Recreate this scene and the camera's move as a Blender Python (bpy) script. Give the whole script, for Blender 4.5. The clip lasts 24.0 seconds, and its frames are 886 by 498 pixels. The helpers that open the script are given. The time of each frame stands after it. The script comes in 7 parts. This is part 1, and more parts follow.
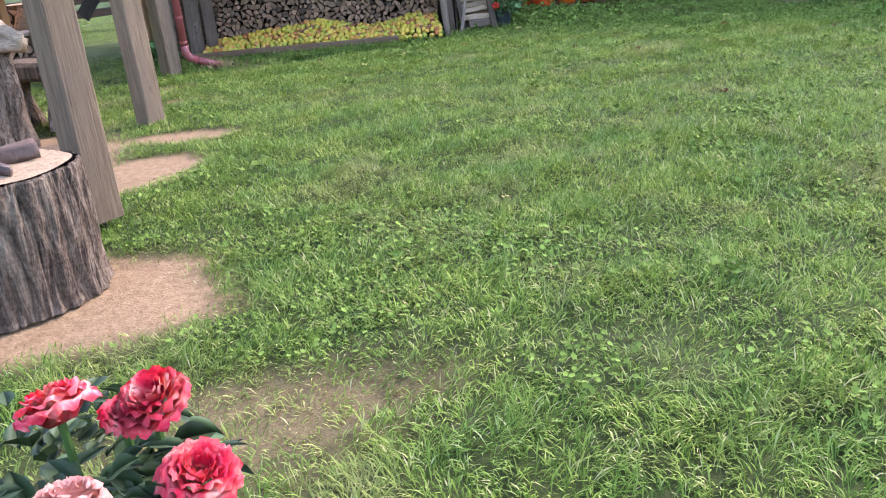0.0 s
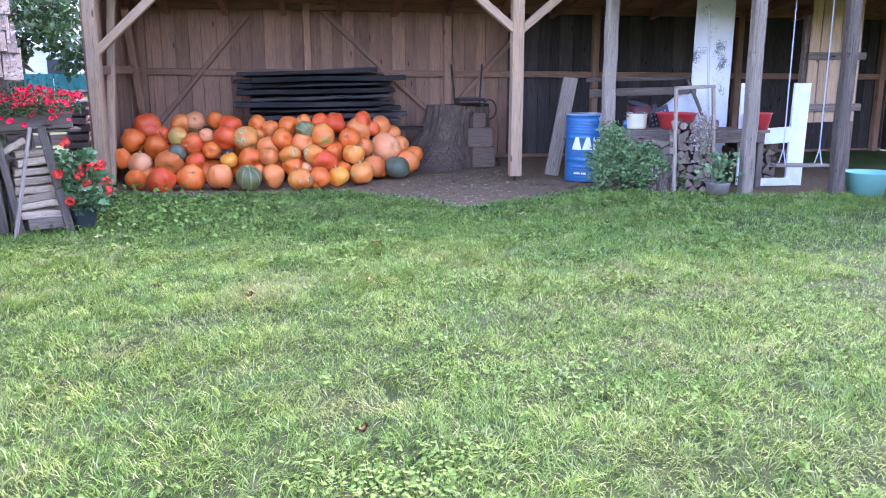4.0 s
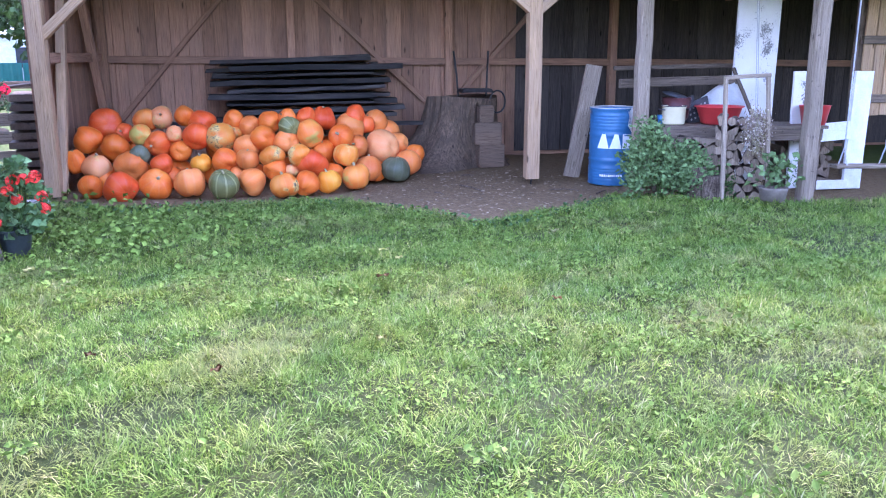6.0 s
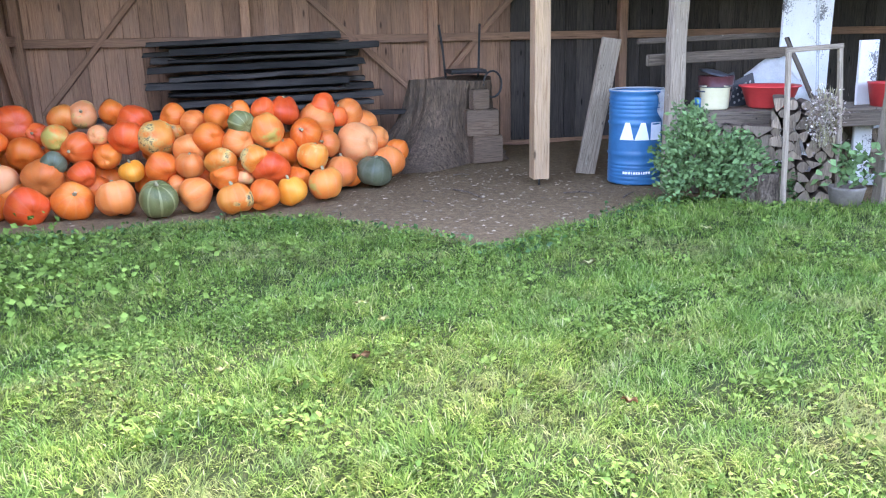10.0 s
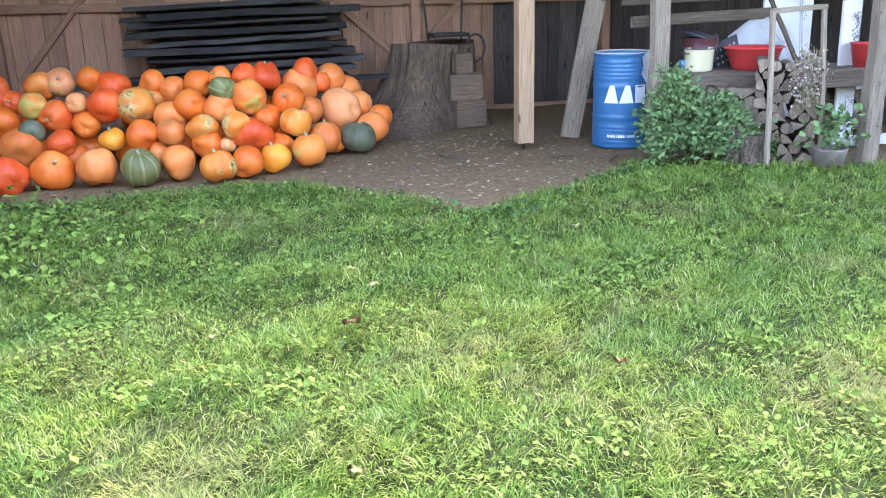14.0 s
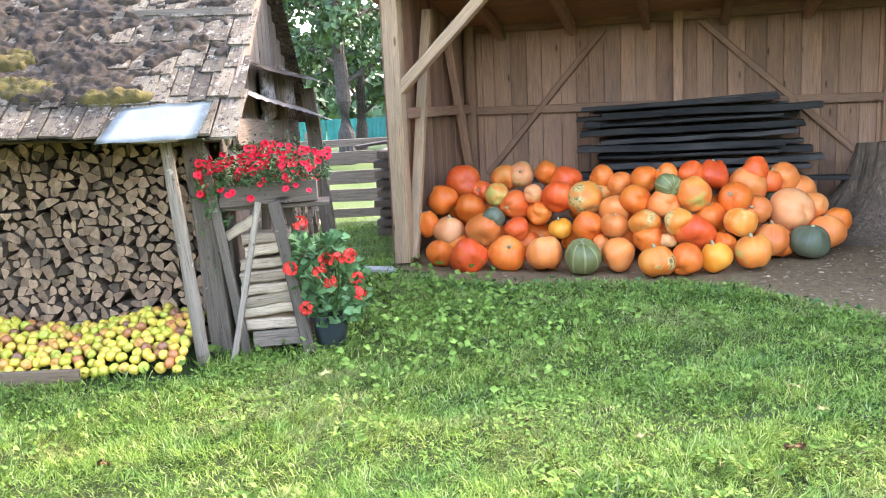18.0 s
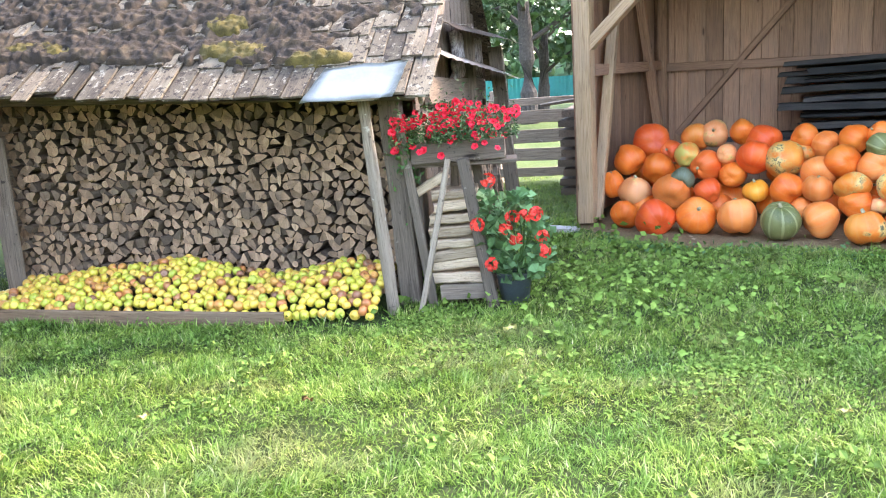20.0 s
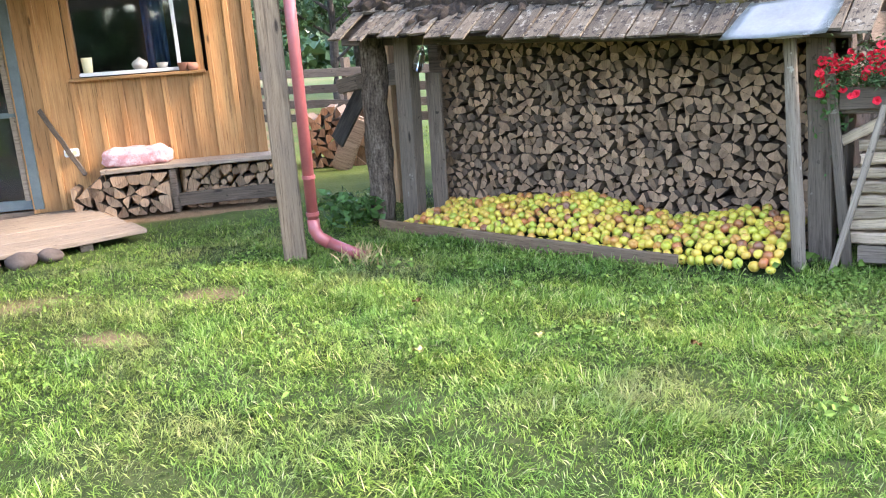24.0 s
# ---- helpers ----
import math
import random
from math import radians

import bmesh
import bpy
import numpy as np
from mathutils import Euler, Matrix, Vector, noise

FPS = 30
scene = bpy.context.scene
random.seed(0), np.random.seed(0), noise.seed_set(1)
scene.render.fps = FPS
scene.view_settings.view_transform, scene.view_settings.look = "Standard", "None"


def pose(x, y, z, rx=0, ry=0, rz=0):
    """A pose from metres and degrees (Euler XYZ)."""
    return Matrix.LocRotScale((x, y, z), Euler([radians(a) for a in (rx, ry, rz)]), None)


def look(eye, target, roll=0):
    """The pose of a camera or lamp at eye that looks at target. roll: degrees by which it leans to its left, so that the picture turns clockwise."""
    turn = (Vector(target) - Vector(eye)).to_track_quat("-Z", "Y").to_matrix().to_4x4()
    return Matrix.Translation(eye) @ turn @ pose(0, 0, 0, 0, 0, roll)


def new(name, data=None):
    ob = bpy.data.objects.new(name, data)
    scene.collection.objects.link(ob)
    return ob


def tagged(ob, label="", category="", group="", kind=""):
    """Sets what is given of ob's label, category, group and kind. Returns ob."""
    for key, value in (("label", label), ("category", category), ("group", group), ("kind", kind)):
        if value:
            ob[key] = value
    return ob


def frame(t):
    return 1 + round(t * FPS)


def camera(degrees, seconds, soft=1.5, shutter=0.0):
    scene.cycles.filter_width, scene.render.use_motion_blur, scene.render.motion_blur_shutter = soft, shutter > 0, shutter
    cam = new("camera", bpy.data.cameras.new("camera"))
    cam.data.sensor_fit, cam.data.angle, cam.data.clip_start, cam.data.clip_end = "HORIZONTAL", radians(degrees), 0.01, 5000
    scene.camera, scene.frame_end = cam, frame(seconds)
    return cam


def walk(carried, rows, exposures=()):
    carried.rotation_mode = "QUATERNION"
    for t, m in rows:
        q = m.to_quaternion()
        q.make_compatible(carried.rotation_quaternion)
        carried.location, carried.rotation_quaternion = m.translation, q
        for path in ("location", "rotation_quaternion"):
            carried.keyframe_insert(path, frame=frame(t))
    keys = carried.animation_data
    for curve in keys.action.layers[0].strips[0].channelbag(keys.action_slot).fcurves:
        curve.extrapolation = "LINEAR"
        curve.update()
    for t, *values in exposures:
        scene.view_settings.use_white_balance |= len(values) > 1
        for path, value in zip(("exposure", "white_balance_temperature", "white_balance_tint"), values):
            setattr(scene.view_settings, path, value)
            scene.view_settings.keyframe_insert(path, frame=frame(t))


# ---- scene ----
cam = camera(56.90, 24.0, soft=1.1)
EXPOSURES = [(0.0, 2.88, 6600, 27), (1.0, 3.2, 6300, 32), (2.0, 3.44, 6050, 40), (3.0, 3.72, 5900, 43), (3.5, 3.74, 5900, 44), (7.0, 3.85, 5850, 42), (10.0, 4.03, 6700, 29), (16.0, 3.97, 7100, 24), (17.0, 4.07, 7200, 22), (21.0, 4.03, 7150, 20), (24.0, 3.58, 6800, 21)]
# seconds, eye x y z, yaw, pitch, roll
ROWS = [
    (0.0, -0.158, -1.192, 1.339, 11.87, -21.67, -5.13),
    (0.5, 0.040, -0.851, 1.376, 10.55, -22.06, -4.86),
    (1.0, 0.291, -0.528, 1.426, 6.04, -22.09, -3.67),
    (1.5, 0.352, -0.151, 1.405, 1.18, -21.20, -3.27),
    (2.0, 0.340, 0.230, 1.433, -1.08, -19.31, -3.18),
    (2.5, 0.419, 0.612, 1.433, -0.58, -15.37, -2.10),
    (3.0, 0.464, 0.934, 1.444, -1.12, -13.01, -1.10),
    (3.5, 0.435, 1.327, 1.499, -7.27, -12.41, 0.06),
    (5.5, 0.395, 2.924, 1.482, -14.51, -13.21, 0.12),
    (6.0, 0.445, 3.249, 1.482, -12.56, -13.34, -0.10),
    (6.5, 0.429, 3.602, 1.494, -10.85, -13.82, -0.82),
    (7.0, 0.445, 3.916, 1.471, -9.33, -13.36, -1.74),
    (7.5, 0.560, 4.234, 1.483, -7.93, -10.40, -2.56),
    (8.0, 0.615, 4.550, 1.426, -14.49, -12.28, -2.68),
    (8.5, 0.626, 4.844, 1.445, -16.54, -13.41, -2.60),
    (9.0, 0.714, 4.980, 1.473, -15.29, -14.01, -1.77),
    (9.5, 0.742, 5.019, 1.477, -14.14, -14.49, -1.42),
    (10.0, 0.732, 4.993, 1.473, -13.93, -14.96, -1.36),
    (10.5, 0.714, 5.002, 1.473, -13.95, -15.24, -1.12),
    (12.5, 0.706, 4.999, 1.457, -12.08, -16.55, -1.88),
    (13.0, 0.709, 4.991, 1.467, -13.70, -16.71, -1.88),
    (13.5, 0.704, 4.995, 1.466, -14.55, -17.01, -1.87),
    (14.0, 0.700, 5.000, 1.467, -15.16, -17.36, -1.71),
    (14.5, 0.704, 4.997, 1.462, -15.20, -17.53, -1.34),
    (15.0, 0.703, 4.999, 1.460, -14.57, -17.63, -0.80),
    (15.5, 0.696, 5.007, 1.458, -12.93, -17.21, -0.34),
    (16.0, 0.672, 5.021, 1.458, -9.14, -15.94, -0.39),
    (16.5, 0.659, 5.040, 1.465, -3.97, -14.20, -0.88),
    (17.0, 0.632, 5.037, 1.489, 2.00, -12.01, -1.48),
    (17.5, 0.624, 5.042, 1.494, 7.98, -10.51, -2.14),
    (18.0, 0.622, 5.036, 1.494, 14.46, -9.79, -2.72),
    (18.5, 0.568, 5.030, 1.493, 21.76, -9.95, -3.05),
    (20.5, 0.598, 4.979, 1.477, 27.20, -12.25, -3.63),
    (21.0, 0.625, 5.025, 1.466, 17.32, -13.38, -3.17),
    (21.5, 0.633, 5.019, 1.470, 12.69, -13.88, -2.46),
    (22.0, 0.599, 4.994, 1.471, 17.19, -13.91, -2.51),
    (22.5, 0.579, 4.968, 1.477, 27.75, -14.04, -2.88),
    (23.0, 0.498, 4.956, 1.480, 36.44, -14.17, -2.94),
    (23.5, 0.468, 4.926, 1.475, 45.16, -14.04, -3.25),
    (24.0, 0.578, 4.913, 1.478, 54.86, -14.10, -4.04),
]
walk(cam, [(t, pose(x, y, z, 90 + pitch, 0, yaw) @ pose(0, 0, 0, 0, 0, roll)) for t, x, y, z, yaw, pitch, roll in ROWS],
     exposures=EXPOSURES)

# ---- world, sun ----
SUN_AZ, SUN_EL = 37.0, 39.0
world = bpy.data.worlds.new("world")
scene.world = world
world.use_nodes = True
wn = world.node_tree.nodes
sky = wn.new("ShaderNodeTexSky")
sky.sky_type, sky.sun_disc = "NISHITA", False
sky.sun_elevation, sky.sun_rotation = radians(SUN_EL), radians(SUN_AZ)
sky.air_density, sky.dust_density, sky.ozone_density = 1.0, 1.0, 1.0
wn["Background"].inputs["Strength"].default_value = 0.15
world.node_tree.links.new(sky.outputs[0], wn["Background"].inputs["Color"])
sun = new("sun", bpy.data.lights.new("sun", "SUN"))
sun.data.energy, sun.data.angle, sun.data.color = 0.68, radians(4), (1.0, 0.94, 0.85)
sun.matrix_world = look((30 * math.sin(radians(SUN_AZ)), 30 * math.cos(radians(SUN_AZ)), 30 * math.tan(radians(SUN_EL))), (0, 0, 0))

# ---- materials ----
def nodes_of(name, rough=0.8, metal=0.0, spec=0.3):
    m = bpy.data.materials.new(name)
    m.use_nodes = True
    t = m.node_tree
    b = t.nodes["Principled BSDF"]
    b.inputs["Roughness"].default_value, b.inputs["Metallic"].default_value = rough, metal
    b.inputs["Specular IOR Level"].default_value = spec
    return m, t, b


def node(t, kind, **inputs):
    n = t.nodes.new(kind)
    for key, value in inputs.items():
        n.inputs[key.replace("_", " ")].default_value = value
    return n


def coords(t, scale=(1, 1, 1), rand=0.0):
    """Object coordinates, stretched, moved by a different amount for each object."""
    tc = t.nodes.new("ShaderNodeTexCoord")
    mp = t.nodes.new("ShaderNodeMapping")
    mp.inputs["Scale"].default_value = scale
    t.links.new(tc.outputs["Object"], mp.inputs["Vector"])
    if rand:
        oi = t.nodes.new("ShaderNodeObjectInfo")
        mu = t.nodes.new("ShaderNodeMath")
        mu.operation = "MULTIPLY"
        mu.inputs[1].default_value = rand
        t.links.new(oi.outputs["Random"], mu.inputs[0])
        co = t.nodes.new("ShaderNodeCombineXYZ")
        for k in ("X", "Y", "Z"):
            t.links.new(mu.outputs[0], co.inputs[k])
        t.links.new(co.outputs[0], mp.inputs["Location"])
    return mp.outputs[0]


def noise_at(t, vec, scale, detail=4, rough=0.6, dist=0.0):
    n = node(t, "ShaderNodeTexNoise", Scale=scale, Detail=detail, Roughness=rough, Distortion=dist)
    t.links.new(vec, n.inputs["Vector"])
    return n.outputs["Fac"]


def ramp(t, fac, stops):
    r = t.nodes.new("ShaderNodeValToRGB")
    e = r.color_ramp.elements
    while len(e) < len(stops):
        e.new(0.5)
    for el, (p, c) in zip(e, stops):
        el.position, el.color = p, (*c, 1) if len(c) == 3 else c
    t.links.new(fac, r.inputs["Fac"])
    return r.outputs["Color"]


def mix(t, fac, a, b, mode="MIX"):
    n = t.nodes.new("ShaderNodeMix")
    n.data_type, n.blend_type = "RGBA", mode
    for sock, v in ((n.inputs[0], fac), (n.inputs[6], a), (n.inputs[7], b)):
        if isinstance(v, (int, float)):
            sock.default_value = v if sock == n.inputs[0] else (v, v, v, 1)
        elif isinstance(v, tuple):
            sock.default_value = (*v, 1) if len(v) == 3 else v
        else:
            t.links.new(v, sock)
    return n.outputs[2]


def bump(t, b, height, strength=0.4, distance=0.01):
    n = node(t, "ShaderNodeBump", Strength=strength, Distance=distance)
    t.links.new(height, n.inputs["Height"])
    t.links.new(n.outputs[0], b.inputs["Normal"])


def rand_of(t, island=False):
    if island:
        return t.nodes.new("ShaderNodeNewGeometry").outputs["Random Per Island"]
    return t.nodes.new("ShaderNodeObjectInfo").outputs["Random"]


def wood(name, light, dark, rough=0.85, grain=(1.2, 22, 22), knots=True, vary=0.25, weather=None, spec=0.2):
    """Boards and poles: grain along the local x axis, knots, a tone for each piece, and weathering blotches."""
    m, t, b = nodes_of(name, rough, spec=spec)
    v = coords(t, grain, 37.0)
    g = noise_at(t, v, 3.0, 6, 0.65, 0.6)
    c = ramp(t, g, [(0.3, dark), (0.62, light)])
    big = noise_at(t, coords(t, (0.6, 2.5, 2.5), 11.0), 2.2, 3)
    if weather:
        c = mix(t, ramp(t, big, [(0.42, (0, 0, 0)), (0.66, (1, 1, 1))]), c, weather)
    if knots:
        vo = node(t, "ShaderNodeTexVoronoi", Scale=2.6)
        t.links.new(coords(t, (0.7, 2.6, 2.6), 23.0), vo.inputs["Vector"])
        k = ramp(t, vo.outputs["Distance"], [(0.05, (1, 1, 1)), (0.11, (0, 0, 0))])
        c = mix(t, k, c, tuple(0.35 * x for x in dark))
    fine = noise_at(t, coords(t, tuple(2.6 * q if q > 3 else q for q in grain), 53.0), 3.0, 4, 0.7, 0.3)
    c = mix(t, ramp(t, fine, [(0.30, (1, 1, 1)), (0.40, (0.25, 0.25, 0.25)), (0.5, (0, 0, 0))]), c, tuple(0.3 * x for x in dark))
    c = mix(t, ramp(t, fine, [(0.58, (0, 0, 0)), (0.72, (0.45, 0.45, 0.45))]), c, tuple(min(0.9, 1.35 * x) for x in light))
    tone = ramp(t, rand_of(t), [(0.0, (1 - vary,) * 3), (1.0, (1 + vary * 0.4,) * 3)])
    c = mix(t, 1.0, c, tone, "MULTIPLY")
    t.links.new(c, b.inputs["Base Color"])
    bump(t, b, mix(t, 0.5, g, fine), 0.6, 0.008)
    return m


def mottled(name, stops, scale=6.0, rough=0.8, detail=6, fine=60.0, bumpy=0.3, dist=0.008, metal=0.0, spec=0.3, island=0.0, rand=9.0, vary=0.0):
    """A surface with blotches at one scale and grain at another."""
    m, t, b = nodes_of(name, rough, metal, spec)
    v = coords(t, (1, 1, 1), rand)
    n1 = noise_at(t, v, scale, detail, 0.6, 0.3)
    n2 = noise_at(t, v, fine, 3)
    f = mix(t, 0.3, n1, n2)
    c = ramp(t, f, stops)
    if island or vary:
        amount = island or vary
        c = mix(t, 1.0, c, ramp(t, rand_of(t, bool(island)), [(0, (1 - amount,) * 3), (1, (1 + 0.5 * amount,) * 3)]), "MULTIPLY")
    t.links.new(c, b.inputs["Base Color"])
    if bumpy:
        bump(t, b, f, bumpy, dist)
    return m


PORCH_WOOD = wood("porch_timber", (0.27, 0.19, 0.115), (0.11, 0.073, 0.043), 0.85, weather=(0.18, 0.13, 0.085), vary=0.2)
NEW_TIMBER = wood("planed_spruce", (0.54, 0.345, 0.19), (0.34, 0.2, 0.1), 0.7, weather=(0.4, 0.265, 0.16), vary=0.12)
BARN_BOARD = wood("barn_board", (0.44, 0.24, 0.14), (0.26, 0.135, 0.078), 0.8, weather=(0.29, 0.165, 0.105), vary=0.35)
GREY_WOOD = wood("weathered_grey_wood", (0.23, 0.17, 0.12), (0.08, 0.057, 0.04), 0.9, weather=(0.145, 0.112, 0.08), vary=0.35)
SHINGLE = wood("old_shingle", (0.135, 0.1, 0.063), (0.042, 0.03, 0.019), 0.95, (2, 30, 30), False, 0.55, weather=(0.17, 0.132, 0.085))
PINE = wood("oiled_pine", (0.56, 0.3, 0.115), (0.42, 0.205, 0.072), 0.55, (0.8, 9, 9), True, 0.36, weather=(0.44, 0.21, 0.072), spec=0.3)
BLACK_PLANK = wood("tarred_plank", (0.05, 0.044, 0.038), (0.013, 0.012, 0.011), 0.75, vary=0.6, weather=(0.1, 0.086, 0.072), knots=False)
# barn board darkened in its colour for the gloom at the right end
SHADE_BOARD = wood("shade_dark_board", (0.1, 0.08, 0.065), (0.035, 0.028, 0.023), 0.9, vary=0.4, weather=(0.065, 0.054, 0.046))
SILVER_WOOD = wood("silvered_wood", (0.38, 0.295, 0.21), (0.17, 0.125, 0.085), 0.9, weather=(0.27, 0.21, 0.15), vary=0.2)
LOG_SIDE = mottled("split_log_side", [(0.3, (0.07, 0.05, 0.035)), (0.7, (0.19, 0.13, 0.085))], 14, 0.9)
LOG_END = wood("split_log_end", (0.44, 0.275, 0.16), (0.22, 0.128, 0.073), 0.9, (18, 18, 2), False, 0.45, weather=(0.32, 0.22, 0.136))
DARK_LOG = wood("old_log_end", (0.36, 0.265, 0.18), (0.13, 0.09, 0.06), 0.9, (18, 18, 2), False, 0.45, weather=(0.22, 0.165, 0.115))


def furrowed(name, stretch):
    """Bark: long ridges along one axis, dark in the furrows, flaking pale on the ridges."""
    m, t, b = nodes_of(name, 0.95, spec=0.15)
    v = coords(t, stretch, 9.0)
    n1, n2 = noise_at(t, v, 5.0, 8, 0.62, 1.0), noise_at(t, coords(t), 55, 5)
    c = ramp(t, mix(t, 0.3, n1, n2), [(0.36, (0.028, 0.019, 0.014)), (0.47, (0.105, 0.075, 0.052)), (0.58, (0.2, 0.152, 0.108)), (0.72, (0.31, 0.25, 0.185))])
    t.links.new(c, b.inputs["Base Color"])
    bump(t, b, mix(t, 0.25, n1, n2), 1.0, 0.04)
    return m


BARK = furrowed("bark", (1.3, 7.0, 7.0))
TREE_BARK = mottled("tree_bark", [(0.3, (0.02, 0.016, 0.013)), (0.7, (0.085, 0.068, 0.055))], 14, 0.95, 8, 60, 0.8, 0.02)
BARK_UP = furrowed("upright_bark", (4.5, 4.5, 0.9))
STUMP_WOOD = wood("stump_wood", (0.2, 0.135, 0.085), (0.042, 0.028, 0.019), 0.95, (12, 12, 0.9), False, 0.2, weather=(0.1, 0.069, 0.046))
CUT_WOOD = wood("sawn_end_grain", (0.4, 0.285, 0.17), (0.25, 0.165, 0.09), 0.8, (10, 10, 10), False, 0.1)
RUST_RED = mottled("red_pipe_paint", [(0.3, (0.25, 0.06, 0.055)), (0.7, (0.34, 0.095, 0.085))], 5, 0.35, spec=0.5, bumpy=0.05)
TIN = mottled("galvanised_tin", [(0.3, (0.33, 0.33, 0.305)), (0.7, (0.45, 0.45, 0.42))], 7, 0.85, metal=0.0, bumpy=0.15, spec=0.1)
RUST_TIN = mottled("rusty_tin", [(0.35, (0.42, 0.34, 0.28)), (0.6, (0.62, 0.55, 0.47)), (0.75, (0.3, 0.16, 0.09))], 9, 0.6, metal=0.3)
DRUM_BLUE = mottled("blue_drum_paint", [(0.3, (0.018, 0.115, 0.24)), (0.7, (0.032, 0.165, 0.31))], 6, 0.35, spec=0.5, bumpy=0.06)
WHITE_PAINT = mottled("white_paint", [(0.35, (0.6, 0.6, 0.57)), (0.6, (0.8, 0.8, 0.78))], 5, 0.5, bumpy=0.1)
CREAM_ENAMEL = mottled("cream_enamel", [(0.3, (0.7, 0.61, 0.36)), (0.7, (0.8, 0.73, 0.48))], 5, 0.25, spec=0.6, bumpy=0.0)
RED_PLASTIC = mottled("red_plastic", [(0.3, (0.55, 0.035, 0.035)), (0.7, (0.66, 0.06, 0.05))], 4, 0.4, spec=0.5, bumpy=0.03)
DARK_PLASTIC = mottled("dark_plastic", [(0.3, (0.03, 0.032, 0.036)), (0.7, (0.07, 0.07, 0.075))], 6, 0.45)
DARK_IRON = mottled("dark_iron", [(0.3, (0.02, 0.02, 0.022)), (0.7, (0.06, 0.055, 0.05))], 20, 0.5, metal=0.6)
WHITE_PRINT = mottled("white_print", [(0.3, (0.75, 0.77, 0.8)), (0.7, (0.85, 0.86, 0.88))], 30, 0.5, bumpy=0.0)
MOSS = mottled("moss", [(0.32, (0.012, 0.009, 0.006)), (0.5, (0.034, 0.023, 0.014)), (0.68, (0.075, 0.05, 0.024))], 9, 1.0, 6, 120, 0.9, 0.02)
GREEN_MOSS = mottled("yellow_moss", [(0.32, (0.026, 0.021, 0.007)), (0.5, (0.072, 0.052, 0.012)), (0.7, (0.135, 0.098, 0.024))], 8, 1.0, 6, 120, 0.9, 0.02)
STEM = mottled("corky_stem", [(0.3, (0.2, 0.17, 0.09)), (0.7, (0.45, 0.38, 0.22))], 40, 0.9)
LEAF = mottled("leaf_green", [(0.3, (0.035, 0.09, 0.018)), (0.7, (0.09, 0.19, 0.04))], 3, 0.55, island=0.5, bumpy=0.1)
LEAF_LIGHT = mottled("weed_leaf", [(0.3, (0.095, 0.165, 0.027)), (0.7, (0.185, 0.27, 0.055))], 3, 0.8, spec=0.06, island=0.45, bumpy=0.1)
ROSE_LEAF = mottled("rose_leaf", [(0.3, (0.018, 0.042, 0.014)), (0.7, (0.055, 0.095, 0.035))], 8, 0.55, island=0.4, bumpy=0.1, spec=0.25)
RED_PETAL = mottled("red_petal", [(0.3, (0.58, 0.006, 0.02)), (0.7, (0.76, 0.016, 0.04))], 9, 0.6, island=0.3, bumpy=0.05)
SCARLET_PETAL = mottled("scarlet_petal", [(0.3, (0.7, 0.03, 0.02)), (0.7, (0.85, 0.07, 0.04))], 9, 0.6, island=0.3, bumpy=0.05)
TREE_LEAF = mottled("tree_leaf", [(0.3, (0.025, 0.055, 0.018)), (0.7, (0.07, 0.13, 0.04))], 1.2, 0.6, island=0.5, bumpy=0.0)
TEAL_PAINT = mottled("teal_paint", [(0.3, (0.02, 0.19, 0.17)), (0.7, (0.04, 0.26, 0.23))], 2, 0.5)


def speckled(m, scale, cut, dark, light):
    """Lichen and dirt: dark and pale spots over a wood."""
    t = m.node_tree
    b = t.nodes["Principled BSDF"]
    c = b.inputs["Base Color"].links[0].from_socket
    n1, n2 = noise_at(t, coords(t, (1, 1, 1), 17.0), scale, 5, 0.7), noise_at(t, coords(t, (1, 1, 1), 43.0), scale * 0.8, 5, 0.7)
    c = mix(t, ramp(t, n1, [(cut, (0, 0, 0)), (cut + 0.06, (0.9, 0.9, 0.9))]), c, dark)
    c = mix(t, ramp(t, n2, [(cut + 0.03, (0, 0, 0)), (cut + 0.08, (0.8, 0.8, 0.8))]), c, light)
    t.links.new(c, b.inputs["Base Color"])


speckled(SHINGLE, 24, 0.54, (0.022, 0.016, 0.012), (0.25, 0.215, 0.155))
speckled(GREY_WOOD, 16, 0.62, (0.04, 0.03, 0.022), (0.28, 0.235, 0.18))
speckled(SILVER_WOOD, 14, 0.63, (0.08, 0.06, 0.043), (0.48, 0.42, 0.33))
STRAW = mottled("dry_straw", [(0.3, (0.35, 0.25, 0.1)), (0.7, (0.5, 0.38, 0.18))], 20, 0.9, island=0.3)

# ---- tools ----
def mesh_object(name, bm, material, smooth=False):
    me = bpy.data.meshes.new(name)
    bm.to_mesh(me)
    bm.free()
    for m in material if isinstance(material, (list, tuple)) else [material]:
        me.materials.append(m)
    if smooth:
        me.polygons.foreach_set("use_smooth", [True] * len(me.polygons))
    return new(name, me)


def part(name, bm, material, parent, label="", m=None, smooth=False):
    ob = mesh_object(name, bm, material, smooth)
    ob.parent = parent
    if m is not None:
        ob.matrix_basis = m
    return tagged(ob, label)


def thing(name, m, label, category, group="", kind=""):
    e = new(name)
    e.empty_display_size = 0.1
    e.matrix_basis = m
    return tagged(e, label, category, group, kind)


def place(p, x_axis, up=(0, 0, 1)):
    """A frame at p whose x runs along x_axis and whose z leans to up."""
    x = Vector(x_axis).normalized()
    y = Vector(up).cross(x)
    if y.length < 1e-4:
        y = Vector((0, 1, 0))
    y.normalize()
    z = x.cross(y)
    m = Matrix((x, y, z)).transposed().to_4x4()
    m.translation = p
    return m


